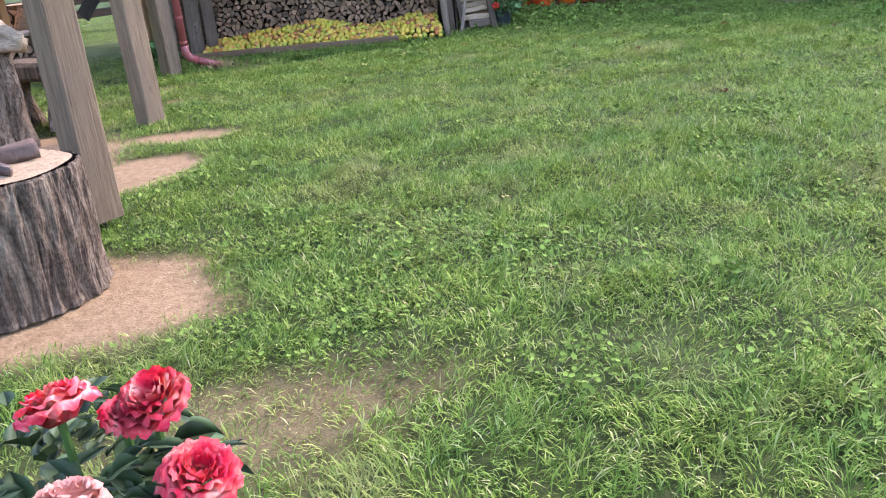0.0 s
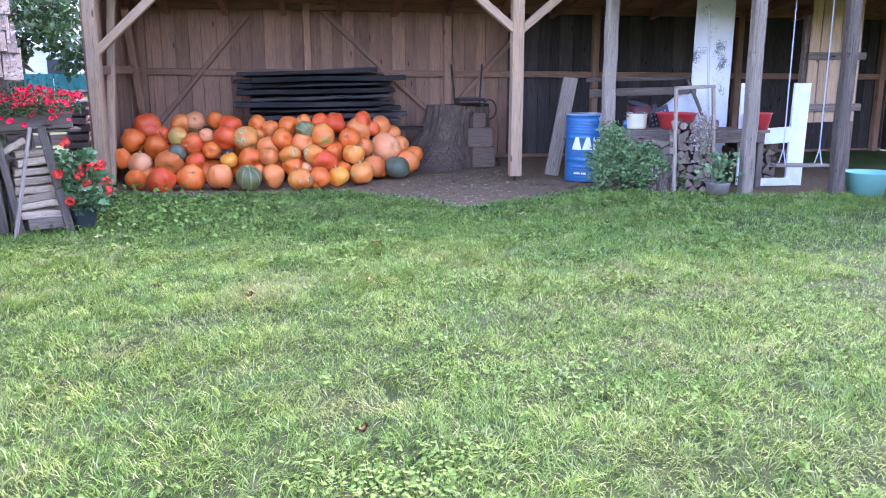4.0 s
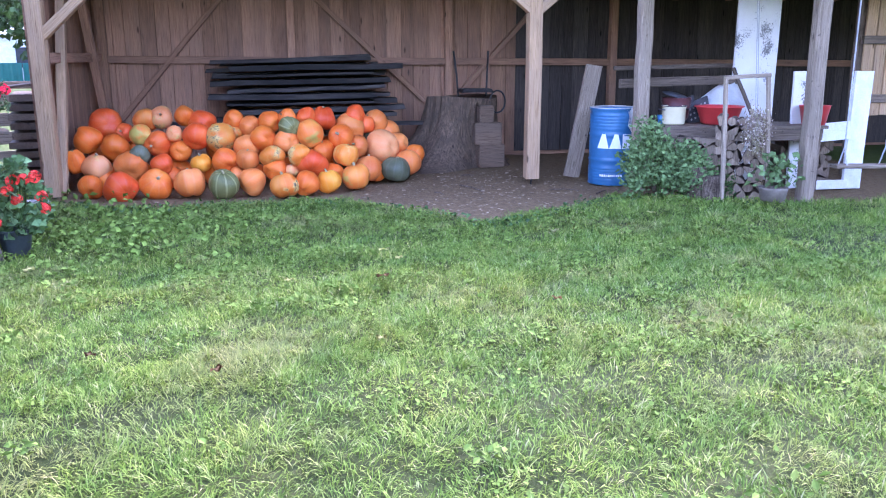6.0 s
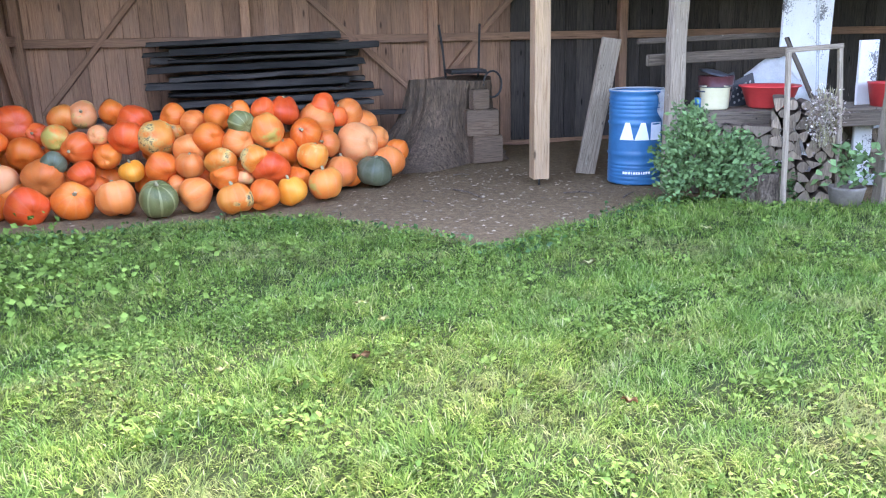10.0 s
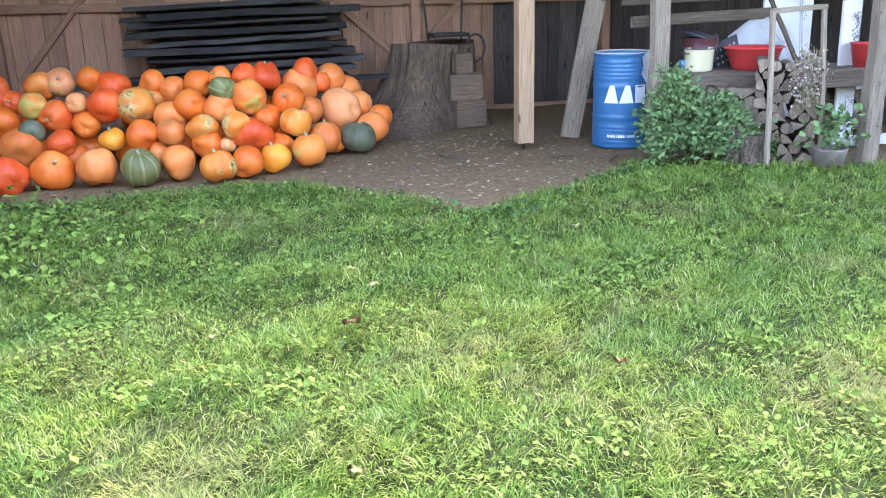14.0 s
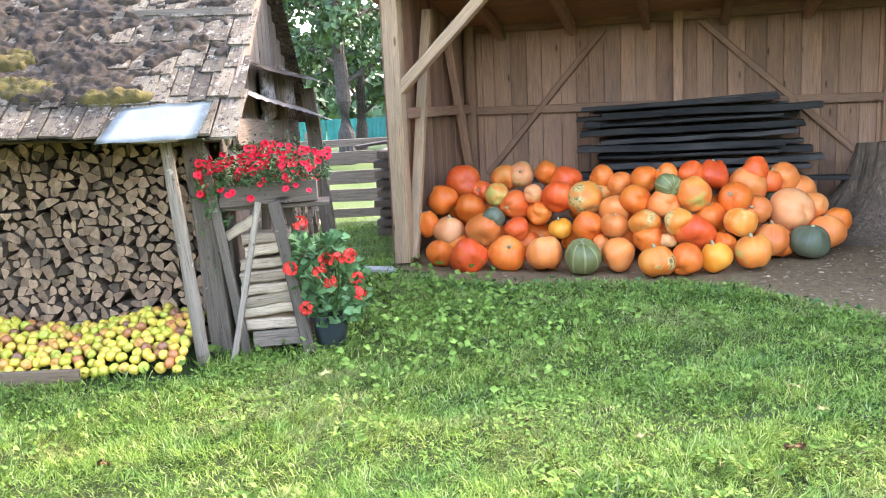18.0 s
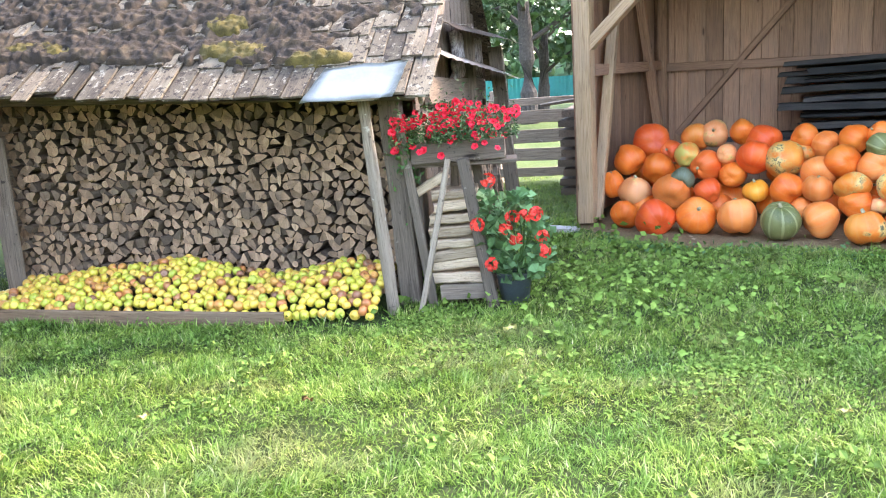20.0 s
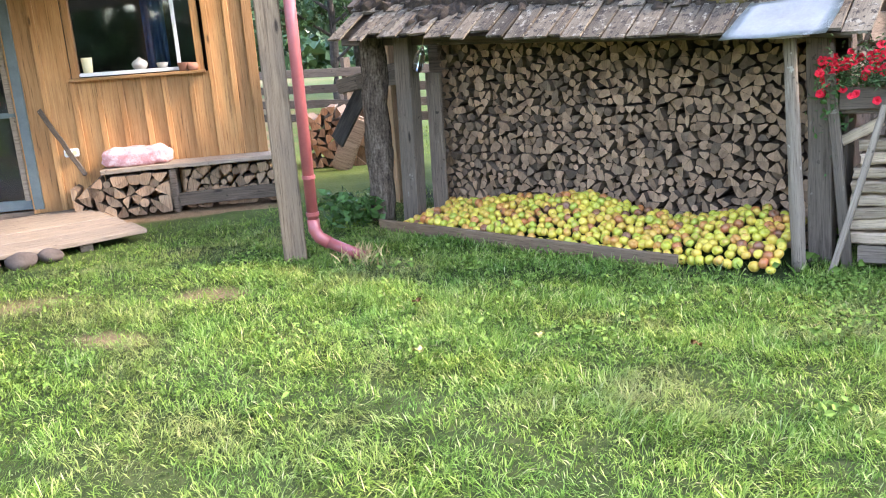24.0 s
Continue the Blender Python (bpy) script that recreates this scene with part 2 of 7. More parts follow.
def along(a, b, up=(0, 0, 1)):
    """The frame of a timber from a to b, and its length."""
    a, b = Vector(a), Vector(b)
    return place((a + b) / 2, b - a, up), (b - a).length


def timber(length, w, h, cham=0.006, jit=0.003, segs=5, seed=0):
    """A sawn timber along x, with eased edges and a slightly uneven run. w is across y, h across z."""
    rng = random.Random(seed)
    bm = bmesh.new()
    c = min(cham, w * 0.3, h * 0.3)
    prof = [(-w / 2 + c, -h / 2), (w / 2 - c, -h / 2), (w / 2, -h / 2 + c), (w / 2, h / 2 - c), (w / 2 - c, h / 2), (-w / 2 + c, h / 2), (-w / 2, h / 2 - c), (-w / 2, -h / 2 + c)]
    rings = []
    for i in range(segs + 1):
        dy, dz, s = rng.uniform(-jit, jit), rng.uniform(-jit, jit), 1 + rng.uniform(-jit, jit) * 2
        x = length * (i / segs - 0.5)
        rings.append([bm.verts.new((x + (rng.uniform(-jit, jit) * 2 if i in (0, segs) else 0), y * s + dy, z * s + dz)) for y, z in prof])
    for a, b in zip(rings, rings[1:]):
        for k in range(8):
            bm.faces.new((a[k], a[(k + 1) % 8], b[(k + 1) % 8], b[k]))
    bm.faces.new(rings[0][::-1])
    bm.faces.new(rings[-1])
    return bm


def pole(length, r0, r1, sides=14, segs=10, jit=0.06, seed=0, bend=0.0):
    """A round pole or log along x, tapered, knobbly and slightly bent."""
    bm = bmesh.new()
    rings = []
    for i in range(segs + 1):
        f = i / segs
        r = r0 + (r1 - r0) * f
        x = length * (f - 0.5)
        oy = bend * math.sin(math.pi * f)
        ring = []
        for k in range(sides):
            a = 2 * math.pi * k / sides
            q = 1 + jit * noise.noise(Vector((x * 3, math.cos(a) * 1.7 + seed * 7.1, math.sin(a) * 1.7)))+ 0.4 * jit * noise.noise(Vector((x * 9, math.cos(a) * 6 + seed, math.sin(a) * 6)))
            ring.append(bm.verts.new((x, oy + r * q * math.cos(a), r * q * math.sin(a))))
        rings.append(ring)
    for a, b in zip(rings, rings[1:]):
        for k in range(sides):
            bm.faces.new((a[k], a[(k + 1) % sides], b[(k + 1) % sides], b[k]))
    bm.faces.new(rings[0][::-1])
    bm.faces.new(rings[-1])
    bmesh.ops.recalc_face_normals(bm, faces=bm.faces)
    return bm


def lathe(prof, sides=32, close=True):
    """A turned body from (radius, height) pairs, about z."""
    bm = bmesh.new()
    rings = [[bm.verts.new((r * math.cos(2 * math.pi * k / sides), r * math.sin(2 * math.pi * k / sides), z)) for k in range(sides)] for r, z in prof]
    for a, b in zip(rings, rings[1:]):
        for k in range(sides):
            bm.faces.new((a[k], a[(k + 1) % sides], b[(k + 1) % sides], b[k]))
    if close:
        bm.faces.new(rings[0][::-1])
        bm.faces.new(rings[-1])
    return bm


def tube(points, radius, sides=8, taper=1.0):
    """A round rod through points."""
    bm = bmesh.new()
    pts = [Vector(p) for p in points]
    rings = []
    for i, p in enumerate(pts):
        d = (pts[min(i + 1, len(pts) - 1)] - pts[max(i - 1, 0)]).normalized()
        q = d.to_track_quat("Z", "Y")
        r = radius * (1 + (taper - 1) * i / max(1, len(pts) - 1))
        rings.append([bm.verts.new(p + q @ Vector((r * math.cos(2 * math.pi * k / sides), r * math.sin(2 * math.pi * k / sides), 0))) for k in range(sides)])
    for a, b in zip(rings, rings[1:]):
        for k in range(sides):
            bm.faces.new((a[k], a[(k + 1) % sides], b[(k + 1) % sides], b[k]))
    bm.faces.new(rings[0][::-1])
    bm.faces.new(rings[-1])
    return bm


def slab(w, d, h, bev=0.008):
    """A block with eased edges, standing on z = 0."""
    bm = bmesh.new()
    bmesh.ops.create_cube(bm, size=1, matrix=Matrix.Translation((0, 0, h / 2)) @ Matrix.Diagonal((w, d, h, 1)))
    if bev:
        bmesh.ops.bevel(bm, geom=bm.edges[:], offset=min(bev, w * 0.3, d * 0.3, h * 0.3), segments=2, affect="EDGES")
    return bm


def join(bms):
    out = bmesh.new()
    for b, m in bms:
        me = bpy.data.meshes.new("tmp")
        b.transform(m)
        b.to_mesh(me)
        b.free()
        out.from_mesh(me)
        bpy.data.meshes.remove(me)
    return out


def beam(parent, name, a, b, w, h, material, seed=0, up=(0, 0, 1), label="", cham=0.006, jit=0.003):
    m, ln = along(a, b, up)
    return part(name, timber(ln, w, h, cham, jit, max(2, int(ln / 0.4)), seed), material, parent, label, m)


def numpy_mesh(name, verts, faces_flat, corners, material, smooth=False):
    """One mesh from numpy arrays; every face has the same number of corners."""
    me = bpy.data.meshes.new(name)
    n = len(faces_flat) // corners
    me.vertices.add(len(verts))
    me.vertices.foreach_set("co", np.asarray(verts, np.float32).ravel())
    me.loops.add(len(faces_flat))
    me.loops.foreach_set("vertex_index", np.asarray(faces_flat, np.int32))
    me.polygons.add(n)
    me.polygons.foreach_set("loop_start", np.arange(n, dtype=np.int32) * corners)
    if smooth:
        me.polygons.foreach_set("use_smooth", np.ones(n, bool))
    me.update(calc_edges=True)
    for m in material if isinstance(material, (list, tuple)) else [material]:
        me.materials.append(m)
    return new(name, me)

# ---- ground ----
def smoothstep(a, b, x):
    t = np.clip((x - a) / (b - a), 0, 1)
    return t * t * (3 - 2 * t)


def wobble(x, y, s, seed):
    """A cheap smooth noise for arrays, about -1 to 1."""
    r = np.random.RandomState(seed)
    out = 0 * x
    for k in range(6):
        a, b, c = r.normal(size=2), r.uniform(0, 6.28), 0.7 + 0.25 * k
        out = out + np.sin((a[0] * x + a[1] * y) * c * s + b) / 6 * 1.8
    return out


EDGE_X = [-9.0, -2.2, -1.8, -1.05, 0.0, 0.6, 1.4, 2.05, 2.25, 2.45, 2.75, 3.1, 3.7, 4.3, 5.0, 6.0, 9.0]
EDGE_Y = [40.0, 14.0, 12.4, 11.6, 11.75, 11.78, 11.5, 10.85, 10.45, 10.28, 10.4, 10.65, 11.05, 11.3, 10.85, 10.5, 10.3]


def bare(x, y):
    """How bare the soil is: the barn's earth floor, and the sandy patches by the stumps."""
    e = np.interp(x, EDGE_X, EDGE_Y) + 0.10 * wobble(x, y, 5, 3) + 0.05 * wobble(x, y, 17, 4)
    d = smoothstep(-0.12, 0.15, y - e)
    d = d * (y < 17) * (x < 8.5)
    w = 0.12 * wobble(x, y, 6, 5) + 0.05 * wobble(x, y, 19, 6)
    for cx, cy, rx, ry, turn in ((-2.35, 1.55, 0.78, 0.55, 20), (-3.15, 3.45, 0.55, 0.42, 60), (-3.3, 4.45, 0.5, 0.22, 20), (-4.0, 3.4, 0.8, 1.6, 20), (-3.3, 1.4, 1.2, 0.6, 10), (-4.1, 5.85, 0.3, 0.2, 30), (-4.5, 6.6, 0.4, 0.22, 60), (-5.2, 5.7, 0.4, 0.25, 80), (-1.15, 0.75, 0.7, 0.45, 30)):
        c, s = math.cos(radians(turn)), math.sin(radians(turn))
        u, v = (x - cx) * c + (y - cy) * s, (y - cy) * c - (x - cx) * s
        d = np.maximum(d, (0.5 if cx > -1.5 else 0.6 if cy > 5 else 1.0) * (1 - smoothstep(0.7 if cy < 5 and cx < -1.5 else 0.2, 1.15, np.sqrt((u / rx) ** 2 + (v / ry) ** 2) + w)))
    u, v = (x + 7.95) * 0.407 + (y - 7.69) * 0.914, -(x + 7.95) * 0.914 + (y - 7.69) * 0.407
    d = np.maximum(d, smoothstep(-0.75, -0.6, v + 0.1 * w) * (u < 1.0) * (u > -4))
    return d


def sown(x, y):
    """Where the lawn is dense: one over the yard, fading to nothing outside it."""
    w = 0.5 * wobble(x, y, 1.6, 12)
    return smoothstep(-7.2, -6.0, x + w) * (1 - smoothstep(6.4, 8.0, x + w)) * smoothstep(-1.6, 0.2, y + w) * (1 - smoothstep(12.2, 13.4, y + w))


def ground_z(x, y):
    b = bare(x, y)
    lawn = 0.016 * wobble(x, y, 2.2, 8) + 0.006 * wobble(x, y, 9, 9)
    return (1 - b) * lawn + b * (-0.012 + 0.008 * wobble(x, y, 7, 10) + 0.004 * wobble(x, y, 30, 11))


def steps(lo, hi, far):
    fine = np.arange(lo, hi + 0.01, 0.1)
    out = [1.5 ** k * 0.15 for k in range(1, 40)]
    out = np.cumsum([o for o in out if o < far])
    return np.concatenate([lo - out[::-1], fine, hi + out])


gx, gy = steps(-10, 9, 400), steps(-3, 17, 400)
GX, GY = np.meshgrid(gx, gy)
near = np.exp(-np.maximum(0, np.maximum(np.abs(GX) - 10, np.abs(GY - 7) - 10)) / 3)
GZ = ground_z(GX, GY) * near
nx, ny = len(gx), len(gy)
ii = (np.arange(ny - 1)[:, None] * nx + np.arange(nx - 1)[None]).ravel()
quads = np.stack([ii, ii + 1, ii + 1 + nx, ii + nx], 1).ravel()

m, t, b = nodes_of("soil_and_turf", 0.95, spec=0.15)
v = coords(t)
at = t.nodes.new("ShaderNodeAttribute")
at.attribute_name = "bare"
n1, n2, n3 = noise_at(t, v, 1.3, 5), noise_at(t, v, 22, 6), noise_at(t, v, 90, 4)
# turf is kept extra dark: shade between the blades is in its colour
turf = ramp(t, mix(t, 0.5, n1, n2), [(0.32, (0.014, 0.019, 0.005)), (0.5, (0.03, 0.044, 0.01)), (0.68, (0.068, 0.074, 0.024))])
earth = ramp(t, mix(t, 0.6, n2, n3), [(0.32, (0.07, 0.043, 0.021)), (0.5, (0.16, 0.104, 0.051)), (0.62, (0.24, 0.162, 0.082)), (0.74, (0.37, 0.265, 0.145))])
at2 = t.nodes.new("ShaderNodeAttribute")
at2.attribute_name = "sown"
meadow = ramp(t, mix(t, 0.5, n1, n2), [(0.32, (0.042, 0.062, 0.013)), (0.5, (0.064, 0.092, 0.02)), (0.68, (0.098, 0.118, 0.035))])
# sown keeps that shade-dark turf under the blades, lighter meadow elsewhere
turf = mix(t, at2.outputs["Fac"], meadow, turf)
sand = ramp(t, mix(t, 0.6, n2, n3), [(0.3, (0.115, 0.07, 0.036)), (0.5, (0.235, 0.15, 0.08)), (0.72, (0.38, 0.26, 0.15))])
sx = t.nodes.new("ShaderNodeSeparateXYZ")
t.links.new(v, sx.inputs[0])
mr = t.nodes.new("ShaderNodeMapRange")
mr.inputs["From Min"].default_value, mr.inputs["From Max"].default_value = 8.5, 9.5
t.links.new(sx.outputs["Y"], mr.inputs["Value"])
soil = mix(t, mr.outputs[0], sand, earth)
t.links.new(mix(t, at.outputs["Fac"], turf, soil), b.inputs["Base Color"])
bump(t, b, mix(t, 0.5, n2, n3), 0.7, 0.02)
ground = numpy_mesh("ground", np.stack([GX, GY, GZ], -1).reshape(-1, 3), quads, 4, m, True)
tagged(ground, "mown lawn with bare earth floor and sandy patches", "ground", kind="structure")
ground.data.attributes.new("bare", "FLOAT", "POINT").data.foreach_set("value", bare(GX, GY).ravel().astype(np.float32))
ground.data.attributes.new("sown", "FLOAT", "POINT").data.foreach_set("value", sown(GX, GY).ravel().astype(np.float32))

# ---- open barn ----
BARN = pose(-1.75, 12.7, 0, 0, 0, -2)
barn = thing("barn", BARN, "open timber barn with board walls and an earth floor", "barn")
rng = random.Random(5)


def wall_boards(parent, x0, x1, z0, z1, base, turn, material, name="wall_board", width=0.2, thick=0.024, gap=0.004, seed=1, sag=0.0):
    """Upright boards side by side along the x of a frame, each one a piece."""
    r = random.Random(seed)
    x, k = x0, 0
    while x < x1 - 0.02:
        w = min(width * r.uniform(0.75, 1.2), x1 - x)
        top = z1 + r.uniform(-0.01, 0.01) + sag * (x - x0)
        m = base @ Matrix.Translation((x + w / 2, r.uniform(-0.004, 0.004), (z0 + top) / 2)) @ pose(0, 0, 0, 0, -90, 0) @ pose(0, 0, 0, turn, 0, 0)
        part(name, timber(top - z0, max(0.03, w - gap), thick, 0.003, 0.0012, 3, seed * 100 + k), material, parent, m=m @ pose(0, 0, 0, 90, 0, 0))
        x += w
        k += 1


BACK, LEFT = 2.8, -0.03
wall_boards(barn, LEFT, 5.9, 0.05, 2.55, Matrix.Translation((0, BACK, 0)), 0, BARN_BOARD, seed=2)
# same wall carried on, with the shade of this end painted into the boards
wall_boards(barn, 5.9, 13.0, 0.05, 2.55, Matrix.Translation((0, BACK, 0)), 0, SHADE_BOARD, seed=12)
wall_boards(barn, 0.05, BACK, 0.02, 2.75, Matrix.Translation((LEFT - 0.03, 0, 0)) @ pose(0, 0, 0, 0, 0, 90), 0, BARN_BOARD, seed=3)
for k, (x, y) in enumerate(((0.0, 0.0), (5.32, -0.08))):
    z0 = 0.0 if k == 0 else 0.06
    beam(barn, "post", (x, y, z0), (x, y, 2.75), 0.155, 0.155, NEW_TIMBER, k + 10, (0, 1, 0), "pale square timber post")
    for s in (1,) if k == 0 else (-1, 1):
        beam(barn, "brace", (x + s * 0.05, y, 1.68 if k == 0 else 1.98), (x + s * 1.02, y, 2.6 if k == 0 else 2.78), 0.10, 0.125, NEW_TIMBER, k * 3 + s + 20, (0, 1, 0))
part("post_foot", tube([(5.32, -0.08, -0.03), (5.32, -0.08, 0.07)], 0.012), DARK_IRON, barn, "steel pin under the post")
beam(barn, "front_beam", (-0.45, -0.02, 2.83), (13.0, -0.1, 2.83), 0.14, 0.18, NEW_TIMBER, 30)
for x in (LEFT + 0.11, 2.6, 4.86, 7.4, 10.0, 12.8):
    beam(barn, "wall_post", (x, BACK - 0.08, 0), (x, BACK - 0.08, 2.5), 0.11, 0.12, BARN_BOARD, int(x * 10) + 40, (0, 1, 0))
beam(barn, "rail", (0.1, BACK - 0.06, 1.43), (12.9, BACK - 0.06, 1.33), 0.09, 0.10, BARN_BOARD, 51)
beam(barn, "rail", (LEFT + 0.06, 0.1, 1.46), (LEFT + 0.06, BACK - 0.1, 1.46), 0.09, 0.11, BARN_BOARD, 52)
beam(barn, "wall_plate", (0.0, BACK - 0.07, 2.46), (13.0, BACK - 0.07, 2.40), 0.12, 0.14, BARN_BOARD, 53)
for a, b in (((0.25, 0.62), (1.75, 2.35)), ((2.85, 2.36), (4.62, 0.72)), ((5.05, 0.95), (6.3, 2.3))):
    beam(barn, "wall_brace", (a[0], BACK - 0.055, a[1]), (b[0], BACK - 0.055, b[1]), 0.07, 0.10, BARN_BOARD, int(a[0] * 7) + 60, (0, 1, 0))
for a, b in (((0.06, 0.02), (0.95, 2.5)), ((2.62, 0.5), (1.7, 2.3))):
    beam(barn, "wall_brace", (LEFT + 0.1, a[0], a[1]), (LEFT + 0.1, b[0], b[1]), 0.09, 0.10, NEW_TIMBER if a[0] < 1 else BARN_BOARD, int(a[0] * 9) + 70, (1, 0, 0))


def roof_z(y):
    return 2.98 - 0.155 * (y + 0.7)


for k in range(16):
    x = -0.4 + k * 0.88
    beam(barn, "rafter", (x, -0.65, roof_z(-0.65) - 0.08), (x, 3.05, roof_z(3.05) - 0.08), 0.09, 0.14, BARN_BOARD, 80 + k)
m = Matrix.Translation((6.3, 1.2, roof_z(1.2) + 0.02)) @ pose(0, 0, 0, -8.8, 0, 0)
part("roof", slab(13.8, 3.95, 0.05, 0.01), BARN_BOARD, barn, "low mono-pitch boarded roof", m)
# outer cladding behind the boards
part("outer_cladding", slab(13.2, 0.03, 2.82, 0), BARN_BOARD, barn, m=Matrix.Translation((6.45, BACK + 0.045, -0.2)))
part("outer_cladding", slab(0.03, 2.85, 2.8, 0), BARN_BOARD, barn, m=Matrix.Translation((LEFT - 0.07, 1.42, 0)))
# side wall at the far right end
wall_boards(barn, -0.4, BACK, 0.02, 2.6, Matrix.Translation((13.02, 0, 0)) @ pose(0, 0, 0, 0, 0, 90), 0, SHADE_BOARD, seed=4)

# stack of dark planks on trestles before the back wall
stack = thing("plank_stack", BARN @ Matrix.Translation((2.85, 2.38, 0)), "stack of long dark tarred planks laid on trestles", "planks")
for i in range(18):
    row, side = i // 2, i % 2
    ln = rng.uniform(1.95, 2.45)
    z = 0.62 + row * 0.096
    tilt = 0.022 + rng.uniform(-0.016, 0.016)
    x0 = rng.uniform(-0.2, 0.14) - 0.05
    beam(stack, "plank", (x0 - ln / 2, -0.17 + side * 0.3, z - tilt * ln / 2 + 0.03), (x0 + ln / 2, -0.17 + side * 0.3, z + tilt * ln / 2 + 0.03), rng.uniform(0.2, 0.3), (0.05, 0.07, 0.035, 0.075)[(row + side) % 4], BLACK_PLANK, 100 + i, jit=0.012)
for s in (-1, 1):
    beam(stack, "trestle_beam", (s * 1.05, -0.42, 0.545), (s * 1.05, 0.32, 0.545), 0.1, 0.09, BARN_BOARD, 130 + s)
    for q in (-0.36, 0.26):
        beam(stack, "trestle_leg", (s * 1.05 - 0.08, q, 0.0), (s * 1.05 - 0.02, q, 0.52), 0.07, 0.07, BARN_BOARD, 140 + s)
beam(stack, "plank", (-1.95, -0.36, 0.60), (1.62, -0.36, 0.56), 0.14, 0.05, BLACK_PLANK, 150)

# great tree stump with sawn blocks against it
def big_stump(seed=3):
    bm = bmesh.new()
    sides, rings = 56, []
    for z in (0.0, 0.05, 0.13, 0.25, 0.42, 0.62, 0.82, 0.93):
        ring = []
        for k in range(sides):
            a = 2 * math.pi * k / sides
            flare = (0.2 * math.exp(-z / 0.2) + 0.55 * math.exp(-z / 0.38) * max(0, math.cos(a - 3.5)) ** 2) * (0.5 + 0.9 * abs(math.sin(a * 2.5 + 0.6)))
            r = 0.44 + flare + 0.035 * noise.noise(Vector((math.cos(a) * 3, math.sin(a) * 3, z * 1.5 + seed))) + 0.045 * abs(math.sin(a * 9 + 3 * noise.noise(Vector((a * 2, z * 2, 1))))) - 0.03 * (abs(math.sin(a * 4.5 + 1)) < 0.12)
            ring.append(bm.verts.new((r * math.cos(a), r * math.sin(a), z + (0.02 * math.sin(a * 2) if z > 0.9 else 0))))
        rings.append(ring)
    for a, b in zip(rings, rings[1:]):
        for k in range(sides):
            bm.faces.new((a[k], a[(k + 1) % sides], b[(k + 1) % sides], b[k]))
    top = bm.verts.new((0, 0, 0.91))
    for k in range(sides):
        bm.faces.new((rings[-1][k], rings[-1][(k + 1) % sides], top))
    return bm


BLOCK_WOOD = wood("sawn_block", (0.25, 0.165, 0.105), (0.12, 0.075, 0.048), 0.9, (2, 20, 20), False, 0.25, weather=(0.175, 0.12, 0.08))
stump = mesh_object("tree_stump", big_stump(), STUMP_WOOD, False)
stump.matrix_basis = BARN @ Matrix.Translation((4.95, 2.05, -0.01))
tagged(stump, "wide grey tree stump with flared roots on the barn floor", "stump")
for k, (x, y, z, w, d, h, a) in enumerate(((5.19, 1.45, 0.0, 0.36, 0.2, 0.31, 6), (5.15, 1.45, 0.31, 0.37, 0.2, 0.29, -4), (5.13, 1.48, 0.6, 0.2, 0.15, 0.22, 8))):
    bl = mesh_object("wood_block", slab(w, d, h, 0.012), BLOCK_WOOD)
    bl.matrix_basis = BARN @ Matrix.Translation((x, y, z)) @ pose(0, 0, 0, 0, 0, a)
    tagged(bl, "sawn brown wood block stacked beside the stump", "block", "blocks by the stump")

# old iron chair frame standing on the stump
chair = thing("iron_chair", BARN @ Matrix.Translation((5.08, 1.98, 0.92)), "black iron chair frame standing on the stump", "chair")
for x in (-0.2, 0.2):
    part("back_post", tube([(x, 0.1, 0.0), (x * 1.1, 0.13, 0.3), (x * 1.25, 0.2, 0.62)], 0.014), DARK_IRON, chair)
    part("seat_rail", tube([(x, 0.1, 0.08), (x, -0.25, 0.07)], 0.014), DARK_IRON, chair)
for y in (0.1, -0.25):
    part("cross_bar", tube([(-0.21, y, 0.08), (0.21, y, 0.08)], 0.016), DARK_IRON, chair)
part("seat", slab(0.42, 0.36, 0.03), DARK_IRON, chair, m=Matrix.Translation((0, -0.08, 0.08)))
part("arm_ring", tube([(0.27 + 0.11 * math.cos(a), -0.28, -0.06 + 0.15 * math.sin(a)) for a in [i * 0.35 for i in range(19)]], 0.012), DARK_IRON, chair)

# ---- old woodshed ----
SHED = pose(-5.5, 8.45, 0, 0, 0, 16.3)
shed = thing("woodshed", SHED, "old grey woodshed with a mossy shingle roof", "shed")
EAVE_Y, RIDGE_Y, PITCH = -0.32, 1.95, math.tan(radians(34))


def shed_z(x, y):
    """Height of the sagging roof plane."""
    return 1.53 - 0.047 * (x + 0.2) + 0.02 * math.sin(x * 1.7) + (y - EAVE_Y) * PITCH


part("corner_post", pole(1.62, 0.11, 0.1, 20, 16, 0.35, 4), BARK, shed, "barked log post", along((0.05, 0.1, 0), (0.08, 0.12, 1.62))[0], True)
beam(shed, "inner_post", (0.38, 0.16, 0.0), (0.41, 0.16, 1.55), 0.16, 0.13, GREY_WOOD, 201, (0, 1, 0), jit=0.008)
beam(shed, "side_plank", (0.55, 0.3, 0.0), (0.56, 0.3, 1.25), 0.15, 0.03, GREY_WOOD, 202, (0, 1, 0))
part("front_pole", pole(1.5, 0.042, 0.036, 12, 12, 0.25, 8), SILVER_WOOD, shed, "thin silvered pole", along((3.56, -0.04, 0), (3.46, -0.06, 1.42))[0], True)
beam(shed, "right_post", (3.63, 0.24, 0.0), (3.55, 0.24, 1.6), 0.14, 0.13, GREY_WOOD, 203, (0, 1, 0), jit=0.008)
beam(shed, "side_board", (3.8, 0.1, 0.0), (3.64, 0.14, 1.15), 0.06, 0.03, GREY_WOOD, 204, (0, 1, 0))
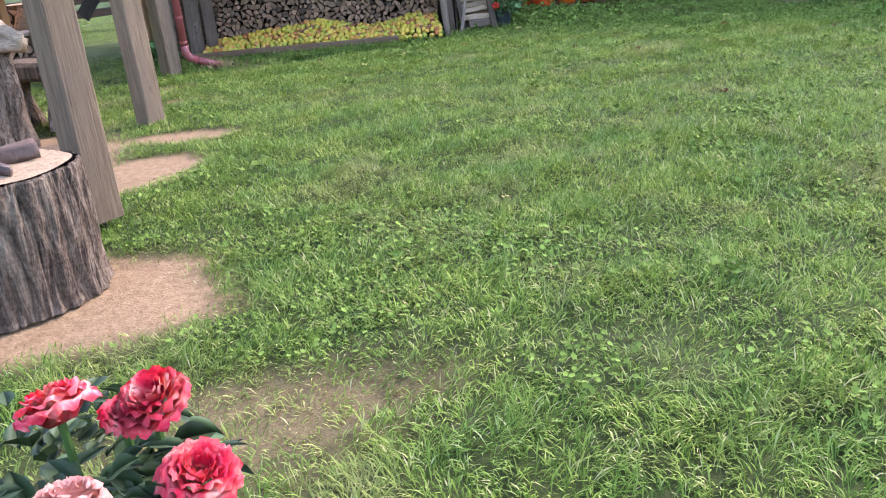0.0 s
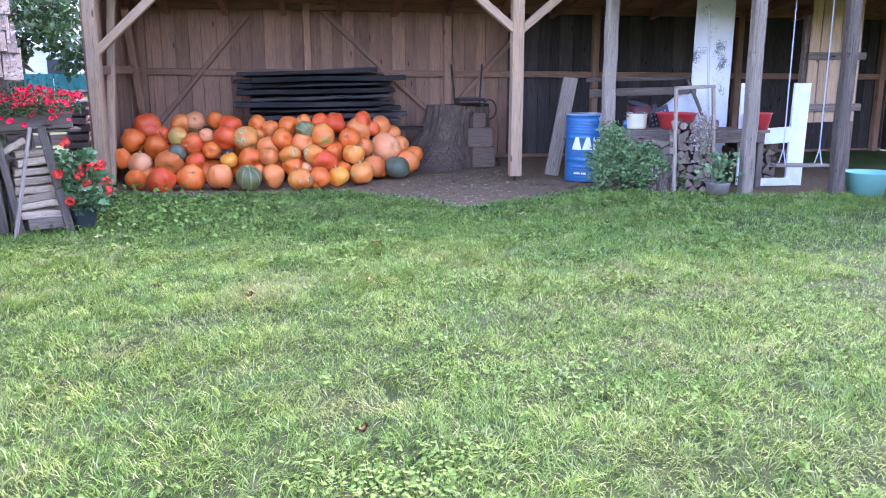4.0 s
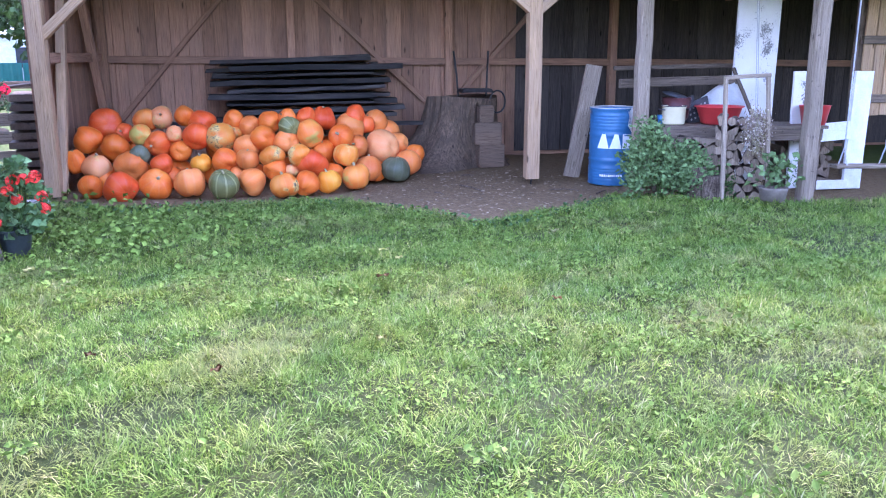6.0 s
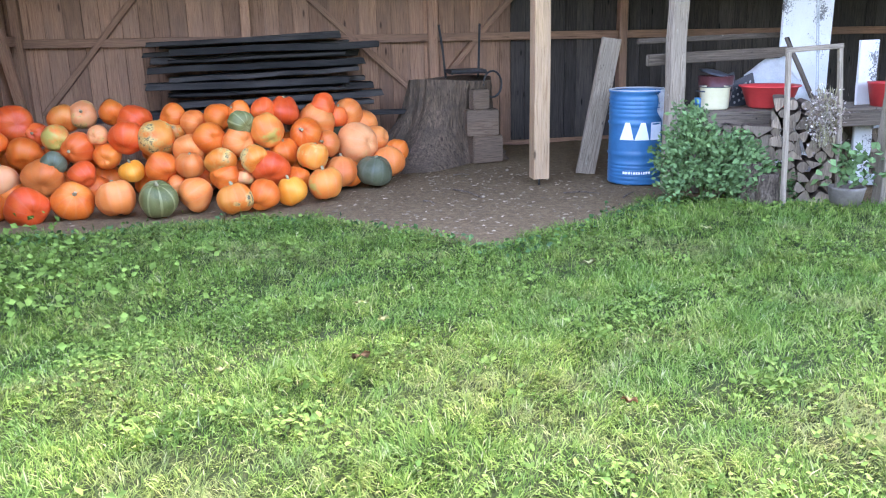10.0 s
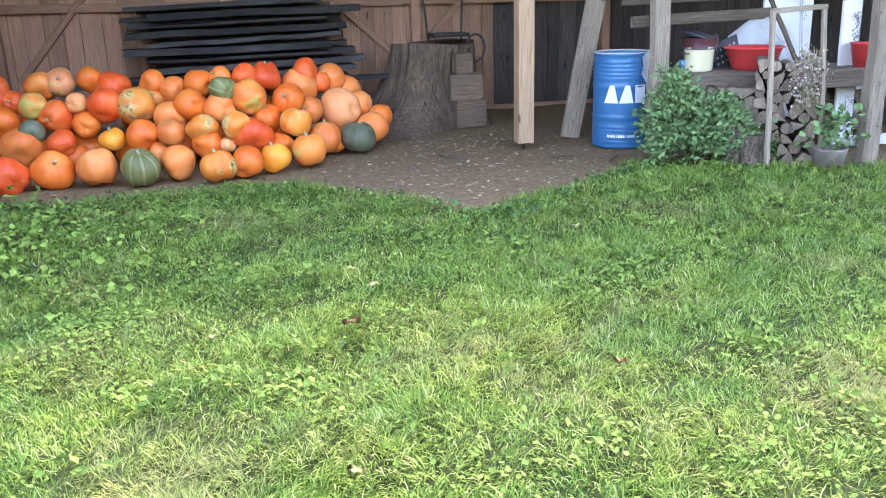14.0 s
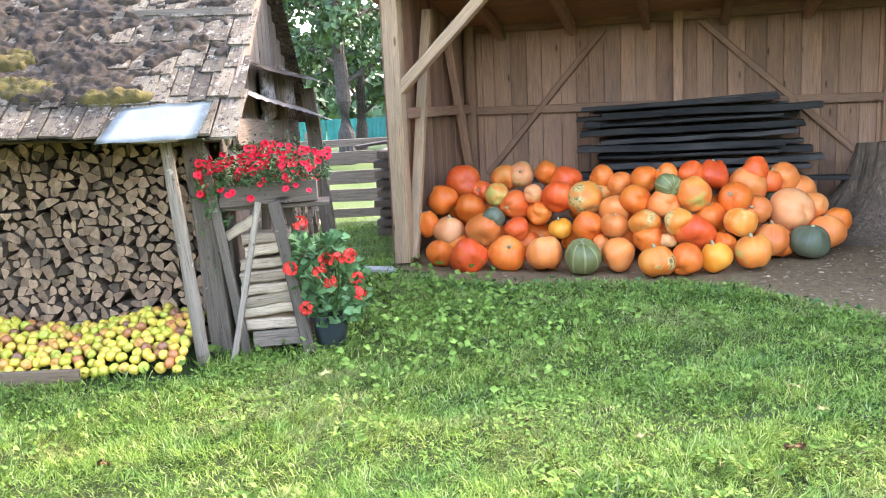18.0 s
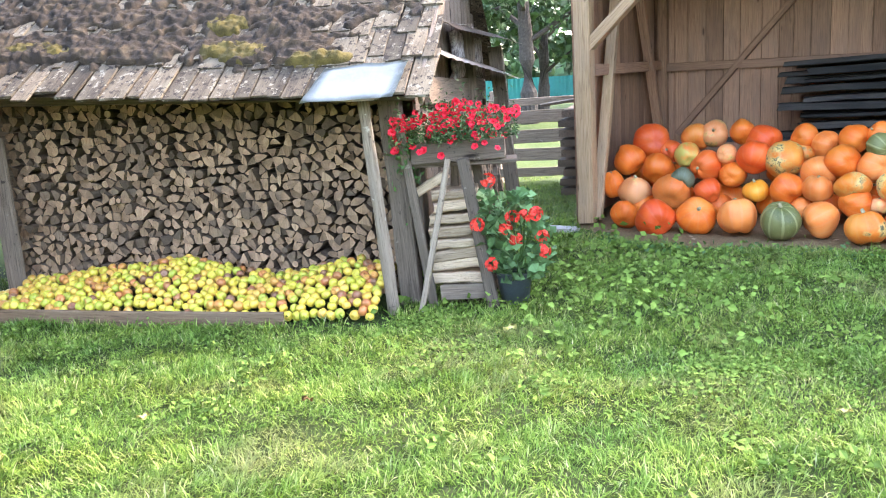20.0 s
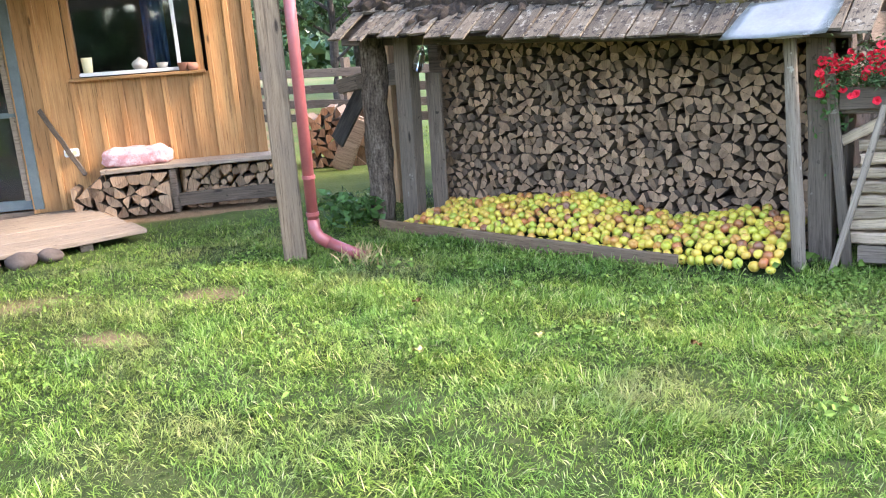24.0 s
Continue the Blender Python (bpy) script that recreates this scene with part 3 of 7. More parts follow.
beam(shed, "eave_beam", (-0.3, 0.2, 1.56), (3.75, 0.2, 1.40), 0.11, 0.1, GREY_WOOD, 205)
beam(shed, "cross_rail", (-0.15, 0.16, 1.2), (0.42, 0.2, 1.24), 0.06, 0.12, GREY_WOOD, 206)
for k in range(7):
    x = -0.2 + k * 0.63
    beam(shed, "rafter", (x, 0.2, shed_z(x, 0.2) - 0.07), (x, RIDGE_Y, shed_z(x, RIDGE_Y) - 0.07), 0.07, 0.07, GREY_WOOD, 210 + k)
# gable and back walls
for k in range(17):
    y = 0.35 + k * 0.195
    top = min(shed_z(3.7, y), shed_z(3.7, 2 * RIDGE_Y - y)) - 0.06
    beam(shed, "gable_board", (3.72, y, 0.02), (3.72, y, top), 0.025, 0.185, GREY_WOOD, 230 + k, (0, 1, 0))
for k in range(17):
    y = 1.15 + k * 0.16
    beam(shed, "gable_board", (-0.05, y, 0.02), (-0.05, y, min(shed_z(0, y), shed_z(0, 2 * RIDGE_Y - y)) - 0.1), 0.025, 0.155, GREY_WOOD, 250 + k, (0, 1, 0))
wall_boards(shed, -0.1, 3.75, 0.02, 1.6, Matrix.Translation((0, 3.75, 0)), 0, GREY_WOOD, "back_board", seed=6)
beam(shed, "back_post", (4.02, 3.62, 0.0), (3.9, 3.4, 1.75), 0.14, 0.12, GREY_WOOD, 270, (0, 1, 0), jit=0.01)
beam(shed, "gable_post", (3.82, 2.35, 0.0), (3.78, 2.3, 1.9), 0.12, 0.12, GREY_WOOD, 271, (0, 1, 0), jit=0.01)

# roof boards under the shingles
v = [(x, y, shed_z(x, y) - 0.025) for y in (EAVE_Y + 0.1, RIDGE_Y) for x in np.linspace(0.02, 3.82, 12)]
bm = bmesh.new()
vv = [bm.verts.new(p) for p in v]
for k in range(11):
    bm.faces.new((vv[k], vv[k + 1], vv[k + 13], vv[k + 12]))
bmesh.ops.solidify(bm, geom=bm.faces[:], thickness=0.02)
part("roof_boarding", bm, GREY_WOOD, shed)
bm = bmesh.new()
vv = [bm.verts.new((x, y, shed_z(x, RIDGE_Y) - abs(y - RIDGE_Y) * PITCH - 0.02)) for y in (RIDGE_Y, 4.1) for x in (-0.3, 3.85)]
bm.faces.new((vv[0], vv[1], vv[3], vv[2]))
bmesh.ops.solidify(bm, geom=bm.faces[:], thickness=0.03)
part("rear_roof", bm, SHINGLE, shed)

# shingles, course by course
r = random.Random(61)
slope = Vector((0, 1, PITCH)).normalized()
normal = Vector((0, -PITCH, 1)).normalized()
for row in range(8):
    y0 = -0.26 + row * 0.285
    x = -0.03 + r.uniform(0, 0.06)
    while x < 3.86:
        w = r.uniform(0.08, 0.19)
        if r.random() < 0.012:
            x += w
            continue
        ln = r.uniform(0.5, 0.56)
        start = y0 + r.uniform(-0.055, 0.045) - (0.02 if row == 0 else 0)
        c = Vector((x + w / 2, start, shed_z(x + w / 2, start))) + normal * (0.022 + 0.004 * r.random()) + slope * ln / 2
        m = place(c, slope + normal * r.uniform(-0.055, -0.02) + Vector((r.uniform(-0.03, 0.03), 0, 0)), normal + Vector((r.uniform(-0.05, 0.05), 0, 0)))
        part("shingle", timber(ln, w - r.uniform(0.002, 0.012), 0.016, 0.003, 0.002, 3, r.randrange(9999)), SHINGLE, shed, m=m)
        x += w
# verge board and tin patch
beam(shed, "verge_board", (3.86, -0.22, shed_z(3.86, -0.22) - 0.03), (3.86, RIDGE_Y, shed_z(3.86, RIDGE_Y) - 0.03), 0.03, 0.11, GREY_WOOD, 290)


def sheet(corners, bend=0.01, n=8, thick=0.003, wave=0.0, waves=6):
    """A thin metal sheet between four corners, slightly buckled."""
    a, b, c, d = (Vector(p) for p in corners)
    nrm = (b - a).cross(d - a).normalized()
    bm = bmesh.new()
    nu = 40 if wave else n
    grid = []
    for j in range(n + 1):
        for i in range(nu + 1):
            u, w = i / nu, j / n
            p = (a * (1 - u) + b * u) * (1 - w) + (d * (1 - u) + c * u) * w
            grid.append(bm.verts.new(p + nrm * (bend * noise.noise(Vector((u * 3, w * 3, corners[0][0]))) + wave * math.sin(u * waves * 6.283))))
    for j in range(n):
        for i in range(nu):
            k = j * (nu + 1) + i
            bm.faces.new((grid[k], grid[k + 1], grid[k + nu + 2], grid[k + nu + 1]))
    bmesh.ops.solidify(bm, geom=bm.faces[:], thickness=thick)
    return bm


def on_roof(x, y, up=0.05):
    return Vector((x, y, shed_z(x, y))) + normal * up


part("tin_patch", sheet([on_roof(3.16, -0.34, 0.048), on_roof(3.72, -0.31, 0.05), on_roof(3.77, -0.02, 0.06), on_roof(3.25, -0.06, 0.06)], 0.015), TIN, shed, "grey tin sheet patching the eave", smooth=True)
beam(shed, "eave_board", (3.34, -0.25, shed_z(3.34, -0.25) - 0.012), (3.6, -0.25, shed_z(3.6, -0.25) - 0.008), 0.16, 0.022, SILVER_WOOD, 292)
part("gable_tin", sheet([(3.76, 0.5, 1.70), (3.76, 3.2, 1.60), (4.15, 3.4, 1.42), (3.9, 0.55, 1.62)], 0.01, 6, 0.003, 0.006, 12), RUST_TIN, shed, "corrugated rusty tin strip over the gable", smooth=True)
part("gable_tin", sheet([(3.76, 1.1, 1.9), (3.76, 3.4, 1.92), (4.2, 3.6, 1.76), (3.92, 1.1, 1.82)], 0.02, 6, 0.004), GREY_WOOD, shed)
BIRCH = mottled("flaking_bark", [(0.4, (0.05, 0.04, 0.035)), (0.5, (0.24, 0.21, 0.19)), (0.65, (0.45, 0.42, 0.39))], 16, 0.95, 7, 80, 0.8, 0.015)
beam(shed, "gable_rail", (3.775, 0.42, 1.40), (3.775, 2.25, 1.37), 0.035, 0.18, GREY_WOOD, 293)
beam(shed, "gable_rail", (3.775, 2.3, 1.36), (3.775, 3.4, 1.34), 0.03, 0.2, GREY_WOOD, 294)
for y0, y1 in ((1.5, 1.95), (2.5, 3.1)):
    part("bark_slab", timber(0.36, y1 - y0, 0.05, 0.02, 0.01, 6, int(y0 * 10)), BIRCH, shed, "grey flaking bark slab", place((3.79, (y0 + y1) / 2, 1.64), (0, 0, 1), (1, 0, 0)))

# moss on the roof: mats that swell over the shingles, thickest under each course
def moss_mat(name, material, label, cover, swell, x0, x1, y0, y1, step=0.013):
    nx, ny = int((x1 - x0) / step), int((y1 - y0) / step)
    hs, pts = np.zeros((ny + 1, nx + 1)), []
    for j in range(ny + 1):
        y = y0 + j * step
        phase = ((y + 0.27) / 0.285) % 1.0
        for i in range(nx + 1):
            x = x0 + i * step
            p = Vector((x, y, 0))
            n = cover(x, y, phase) + 0.55 * noise.noise(p * 7 + Vector((2, 0, 5))) + 0.3 * noise.noise(p * 19)
            lump = 0.75 + 0.75 * noise.noise(p * 24 + Vector((0, 7, 1))) + 0.4 * noise.noise(p * 50)
            h = swell * min(1.0, max(0.0, n) * 2.2) ** 0.5 * max(0.3, lump)
            hs[j, i] = h
            pts.append(tuple(on_roof(x, y, 0.052 - 0.03 * phase + (h if h > 0 else -0.02))))
    faces = []
    for j in range(ny):
        for i in range(nx):
            if hs[j, i] + hs[j, i + 1] + hs[j + 1, i] + hs[j + 1, i + 1] > 0:
                k = j * (nx + 1) + i
                faces.append((k, k + 1, k + nx + 2, k + nx + 1))
    used = sorted({q for f in faces for q in f})
    back_to = {q: k for k, q in enumerate(used)}
    me = bpy.data.meshes.new(name)
    me.from_pydata([pts[q] for q in used], [], [[back_to[q] for q in f] for f in faces])
    me.materials.append(material)
    me.polygons.foreach_set("use_smooth", [True] * len(me.polygons))
    o = new(name, me)
    o.matrix_basis = SHED
    return tagged(o, label, "moss", kind="stuff")


def ochre(x, y, phase):
    return max(0.8 - ((x - 2.6) / 0.36) ** 2 - ((y - 0.14) / 0.13) ** 2, 0.75 - ((x - 3.16) / 0.28) ** 2 - ((y - 0.05) / 0.09) ** 2, 0.8 - ((x - 1.15) / 0.42) ** 2 - ((y - 0.13) / 0.11) ** 2, 0.7 - ((x - 2.45) / 0.22) ** 2 - ((y - 0.42) / 0.14) ** 2) - 0.15


def brown(x, y, phase):
    base = 0.40 + 0.6 * noise.noise(Vector((x * 1.5, y * 3.0, 4.0))) + 0.42 * (phase - 0.5) - 0.55 * max(0, x - 2.75)
    return base - (0.5 if y < 0.02 else 0) - 0.15


moss_mat("moss", MOSS, "brown cushions of moss on the shingles", brown, 0.046, 0.03, 3.78, -0.27, 1.9)
moss_mat("yellow_moss", GREEN_MOSS, "ochre yellow moss cushions on the lower shingles", ochre, 0.045, 0.9, 3.6, -0.1, 0.8)


# ---- firewood ----
REST_END = mottled("split_log_ends", [(0.32, (0.18, 0.11, 0.064)), (0.55, (0.335, 0.21, 0.125)), (0.7, (0.44, 0.28, 0.166))], 18, 0.9, 5, 110, 0.3, island=0.4, rand=0)
OLD_END = wood("aged_log_end", (0.24, 0.165, 0.105), (0.09, 0.056, 0.034), 0.9, (18, 18, 2), False, 0.5, weather=(0.13, 0.094, 0.064))
OLD_REST = mottled("aged_log_ends", [(0.32, (0.075, 0.048, 0.03)), (0.55, (0.16, 0.108, 0.068)), (0.7, (0.23, 0.158, 0.1))], 18, 0.9, 5, 110, 0.3, island=0.55, rand=0)


def cells(w, h, n, seed, squash=1.0):
    """Outlines of split log ends that fill a rectangle: cells round scattered centres, cut down to wedges."""
    rs = np.random.RandomState(seed)
    ny = max(2, int(round(math.sqrt(n * h / w))))
    nx = max(2, n // ny)
    c = []
    for j in range(ny):
        for i in range(nx):
            c.append(((i + 0.5 * (j % 2) + rs.uniform(-0.42, 0.42)) * w / nx, (j + 0.5 + rs.uniform(-0.4, 0.4)) * h / ny))
    c = np.array(c)
    out = []
    for k, p in enumerate(c):
        poly = [(0, 0), (w, 0), (w, h), (0, h)]
        d = np.hypot(*(c - p).T)
        for q in c[np.argsort(d)[1:14]]:
            mid, nn = (p + q) / 2, q - p
            new_poly = []
            for a, b in zip(poly, poly[1:] + poly[:1]):
                da, db = np.dot(np.subtract(a, mid), nn), np.dot(np.subtract(b, mid), nn)
                if da <= 0:
                    new_poly.append(a)
                if (da < 0) != (db < 0) and abs(da - db) > 1e-12:
                    f = da / (da - db)
                    new_poly.append((a[0] + f * (b[0] - a[0]), a[1] + f * (b[1] - a[1])))
            poly = new_poly
            if len(poly) < 3:
                break
        if len(poly) < 3:
            continue
        m = np.mean(poly, 0)
        keep = rs.choice((3, 3, 3, 3, 3, 4, 4, 9))
        if keep == 9:
            reach = min(abs((b[0] - a[0]) * (a[1] - m[1]) - (a[0] - m[0]) * (b[1] - a[1])) / (math.hypot(b[0] - a[0], b[1] - a[1]) + 1e-9) for a, b in zip(poly, poly[1:] + poly[:1]))
            out.append([tuple(m + max(reach, 0.018) * 1.05 * np.array((math.cos(q), math.sin(q)))) for q in np.linspace(0, 6.283, 12, endpoint=False)])
            continue
        while len(poly) > keep:
            ar = [abs((poly[i][0] - poly[i - 1][0]) * (poly[(i + 1) % len(poly)][1] - poly[i - 1][1]) - (poly[i][1] - poly[i - 1][1]) * (poly[(i + 1) % len(poly)][0] - poly[i - 1][0])) for i in range(len(poly))]
            poly.pop(int(np.argmin(ar)))
        m = np.mean(poly, 0)
        s = rs.uniform(0.98, 1.12)
        poly = [m + (np.array(q) - m) * s for q in poly]
        k0 = rs.randint(len(poly))
        bulged = []
        for i, (a, b) in enumerate(zip(poly, poly[1:] + poly[:1])):
            bulged.append(tuple(a))
            if i == k0:
                nn = np.array((b[1] - a[1], a[0] - b[0]))
                if np.dot(nn, (a + b) / 2 - m) < 0:
                    nn = -nn
                for f in (0.25, 0.5, 0.75):
                    bulged.append(tuple(a + (b - a) * f + nn * 0.4 * f * (1 - f)))
        out.append(bulged)
    return out


def log_prism(poly, depth, seed):
    """A split log, end towards -y, its end face given in x and z about its middle."""
    r = random.Random(seed)
    bm = bmesh.new()
    mx, mz = np.mean(poly, 0)
    if len(poly) > 9:
        fine = poly
    else:
        fine = []
        for a, b in zip(poly, poly[1:] + poly[:1]):
            a, b = np.array(a), np.array(b)
            e = min(0.012 / max(np.hypot(*(b - a)), 0.02), 0.3)
            fine += [tuple(a + (b - a) * e), tuple((a + b) / 2 + np.array((r.uniform(-0.004, 0.004), r.uniform(-0.004, 0.004)))), tuple(b - (b - a) * e)]
    tilt = r.uniform(-0.06, 0.06)
    front = [bm.verts.new((x - mx, tilt * (x - mx) + r.uniform(-0.003, 0.003), z - mz)) for x, z in fine]
    back = [bm.verts.new(((x - mx) * 0.94, depth, (z - mz) * 0.94)) for x, z in fine]
    n = len(fine)
    f = bm.faces.new(front)
    f.material_index = 0
    for k in range(n):
        q = bm.faces.new((front[k], front[(k + 1) % n], back[(k + 1) % n], back[k]))
        q.material_index = 1
    bmesh.ops.recalc_face_normals(bm, faces=bm.faces)
    return bm


def wood_stack(m, w, h, n, seed, label, depth=0.34, top=None, most=300, ends=None):
    st = thing("firewood_stack", m, label, "firewood")
    r = random.Random(seed)
    rest, rest_old = [], []
    polys = cells(w, h, n, seed)
    r.shuffle(polys)
    count = 0
    for k, p in enumerate(polys):
        c = np.mean(p, 0)
        if top and c[1] > top(c[0]):
            continue
        bm = log_prism(p, depth, seed * 1000 + k)
        mm = Matrix.Translation((c[0], r.uniform(-0.04, 0.045), c[1])) @ pose(0, 0, 0, r.uniform(-2, 2), 0, r.uniform(-4, 4))
        old = ends is None and h > 1.2 and r.random() < 0.16
        if count < most:
            part("log", bm, [OLD_END if old else ends or LOG_END, LOG_SIDE], st, m=mm)
        else:
            (rest_old if old else rest).append((bm, mm))
        count += 1
    if rest:
        tagged(part("log_rest", join(rest), [REST_END, LOG_SIDE], st), kind="stuff")
    if rest_old:
        tagged(part("aged_log_rest", join(rest_old), [OLD_REST, LOG_SIDE], st), kind="stuff")
    return st


wood_stack(SHED @ Matrix.Translation((0.5, 0.46, 0.0)), 3.0, 1.46, 1120, 21, "tall stack of split firewood under the shingle roof")
wood_stack(SHED @ Matrix.Translation((3.92, 1.5, 0.05)) @ pose(0, 0, 0, 0, 0, 90), 1.7, 0.85, 170, 26, "pale split logs stacked against the shed gable", 0.14)
back_panel = mesh_object("dark_boarding", slab(3.7, 0.03, 2.25), GREY_WOOD)
back_panel.parent = shed
back_panel.matrix_basis = Matrix.Translation((1.9, 0.9, 0.0))

# ---- house and porch posts ----
HOUSE = pose(-7.95, 7.69, 0, 0, 0, 66)
house = thing("house", HOUSE, "wooden house clad in oiled pine boards and battens", "house")
W0, W1, S0, S1 = -0.88, 0.26, 1.40, 2.45
D0, D1 = -2.5, -1.42
r = random.Random(71)
x = -4.6
k = 0
while x < 0.83:
    w = r.uniform(0.2, 0.29)
    if x + w > 0.78:
        w = 0.84 - x
    spans = [(0.08, 3.0)]
    mid = x + w / 2
    if W0 - 0.04 < mid < W1 + 0.04:
        spans = [(0.08, S0 - 0.03), (S1 + 0.04, 3.0)]
    if D0 < mid < D1:
        spans = [(2.3, 3.0)]
    for a, b in spans:
        part("cladding_board", timber(b - a, w - 0.004, 0.022, 0.003, 0.001, 3, 300 + k), PINE, house, m=place((mid, 0, (a + b) / 2), (0, 0, 1), (0, -1, 0)))
        part("batten", timber(b - a, 0.055, 0.022, 0.004, 0.0015, 4, 400 + k), PINE, house, m=place((x, -0.022, (a + b) / 2), (0, 0, 1), (0, -1, 0)))
    x += w
    k += 1
part("corner_board", timber(2.95, 0.1, 0.03, 0.004, 0.001, 4, 480), PINE, house, m=place((0.82, -0.026, 1.52), (0, 0, 1), (0, -1, 0)))
for nm, bm, mm in (("side_wall", slab(0.12, 4.0, 2.9, 0), Matrix.Translation((0.77, 2.07, 0.08))), ("left_wall", slab(0.12, 4.0, 2.9, 0), Matrix.Translation((-4.55, 2.07, 0.08))), ("rear_wall", slab(5.4, 0.12, 2.9, 0), Matrix.Translation((-1.9, 4.1, 0.08))), ("room_floor", slab(5.3, 4.0, 0.08, 0), Matrix.Translation((-1.9, 2.05, 0.02)))):
    part(nm, bm, PINE, house, m=mm)
part("house_roof", slab(6.4, 5.4, 0.12, 0.02), GREY_WOOD, house, m=Matrix.Translation((-1.9, 1.8, 3.0)) @ pose(0, 0, 0, 4, 0, 0))
part("plinth", slab(5.4, 0.1, 0.1, 0.01), GREY_WOOD, house, m=Matrix.Translation((-1.9, 0.06, 0)))

GLASS, gt, gb = nodes_of("window_glass", 0.03, spec=0.6)
gb.inputs["Base Color"].default_value = (0.75, 0.8, 0.8, 1)
gb.inputs["Transmission Weight"].default_value = 1.0
CURTAIN = mottled("blue_curtain", [(0.3, (0.02, 0.05, 0.16)), (0.7, (0.04, 0.1, 0.28))], 8, 0.9)
# near-black colour that paints in the dimness of the rooms
INSIDE_SHADE = mottled("painted_dim_interior", [(0.3, (0.02, 0.02, 0.02)), (0.7, (0.05, 0.045, 0.04))], 3, 0.9)
DOOR_PAINT = mottled("grey_green_paint", [(0.3, (0.085, 0.11, 0.105)), (0.7, (0.14, 0.17, 0.165))], 6, 0.5, bumpy=0.05)
TERRACOTTA = mottled("terracotta", [(0.3, (0.3, 0.13, 0.08)), (0.7, (0.42, 0.2, 0.13))], 12, 0.8)

win = thing("window_1", HOUSE, "house window with brown frame and white inner sill", "window", kind="structure")
for a, b, wd in (((W0 - 0.035, S0), (W0 - 0.035, S1), 0.07), ((W1 + 0.035, S0), (W1 + 0.035, S1), 0.07)):
    part("window_frame", timber(b[1] - a[1] + 0.1, wd, 0.09, 0.005, 0.001, 3, 500), PINE, win, m=place((a[0], 0.03, (a[1] + b[1]) / 2), (0, 0, 1), (0, -1, 0)))
part("window_frame", timber(W1 - W0 + 0.14, 0.09, 0.07, 0.005, 0.001, 3, 501), PINE, win, m=place(((W0 + W1) / 2, 0.03, S1 + 0.03), (1, 0, 0)))
part("window_sill", timber(W1 - W0 + 0.16, 0.16, 0.03, 0.005, 0.001, 3, 502), PINE, win, "projecting pine sill", place(((W0 + W1) / 2, -0.04, S0 - 0.03), (1, 0, 0)))
part("inner_sill", slab(W1 - W0, 0.26, 0.035), WHITE_PAINT, win, "white inner sill", Matrix.Translation(((W0 + W1) / 2, 0.12, S0 - 0.005)))
part("jamb", slab(0.035, 0.05, S1 - S0), WHITE_PAINT, win, m=Matrix.Translation((W1 - 0.17, 0.03, S0)))
pane = part("pane", slab(W1 - W0, 0.006, S1 - S0, 0), GLASS, win, m=Matrix.Translation(((W0 + W1) / 2, 0.05, S0 + 0.03)))
pane.visible_shadow = False
cur = bmesh.new()
cols = [[cur.verts.new((-0.02 + 0.22 * i / 24, 0.20 + 0.018 * math.sin(i * 1.1), S0 + 0.04 + zz)) for zz in (0, 0.5, 1.1)] for i in range(25)]
for a, b in zip(cols, cols[1:]):
    for j in range(2):
        cur.faces.new((a[j], b[j], b[j + 1], a[j + 1]))
bmesh.ops.solidify(cur, geom=cur.faces[:], thickness=0.004)
ob = mesh_object("curtain", cur, CURTAIN, True)
ob.matrix_basis = HOUSE @ Matrix.Translation((-0.22, 0.06, 0))
tagged(ob, "blue curtain hanging behind the window glass", "curtain")
# added dark sheet inside the room, stands in for its shade
part("room_back", slab(4.8, 0.04, 2.6, 0), INSIDE_SHADE, house, m=Matrix.Translation((-1.9, 1.3, 0.1)))
for nm, x, prof, mat_, lab in (("cream_cup", -0.80, [(0.045, 0), (0.05, 0.06), (0.055, 0.15), (0.048, 0.15), (0.04, 0.02)], CREAM_ENAMEL, "tall cream cup on the window sill"),
                               ("glass_teapot", -0.30, [(0.05, 0), (0.075, 0.03), (0.08, 0.06), (0.055, 0.09), (0.03, 0.1), (0.012, 0.12)], TIN, "small shiny teapot on the window sill"),
                               ("sugar_bowl", -0.08, [(0.045, 0), (0.06, 0.05), (0.055, 0.055), (0.04, 0.01)], TIN, "round metal bowl on the window sill"),
                               ("clay_pot", 0.13, [(0.035, 0), (0.055, 0.08), (0.06, 0.085), (0.05, 0.085), (0.035, 0.01)], TERRACOTTA, "small clay pot on the window sill"),
                               ("clay_jug", 0.22, [(0.04, 0), (0.065, 0.04), (0.05, 0.075), (0.03, 0.08)], TERRACOTTA, "small brown jug on the window sill")):
    o = mesh_object(nm, lathe(prof, 20), mat_, True)
    o.matrix_basis = HOUSE @ Matrix.Translation((x, 0.06 if x < 0.1 else -0.07, S0 + 0.03 if x < 0.1 else S0 - 0.015))
    tagged(o, lab, nm.split("_")[-1])

door = thing("door_1", HOUSE, "glazed door in a grey-green frame, shut", "door", kind="structure")
part("door_frame", timber(2.2, 0.09, 0.1, 0.005, 0.001, 3, 510), DOOR_PAINT, door, m=place((D1 - 0.045, 0.0, 1.22), (0, 0, 1), (0, -1, 0)))
part("door_frame", timber(2.2, 0.09, 0.1, 0.005, 0.001, 3, 511), DOOR_PAINT, door, m=place((D0 + 0.045, 0.0, 1.22), (0, 0, 1), (0, -1, 0)))
part("door_frame", timber(D1 - D0, 0.1, 0.09, 0.005, 0.001, 3, 512), DOOR_PAINT, door, m=place(((D0 + D1) / 2, 0.0, 2.28), (1, 0, 0)))
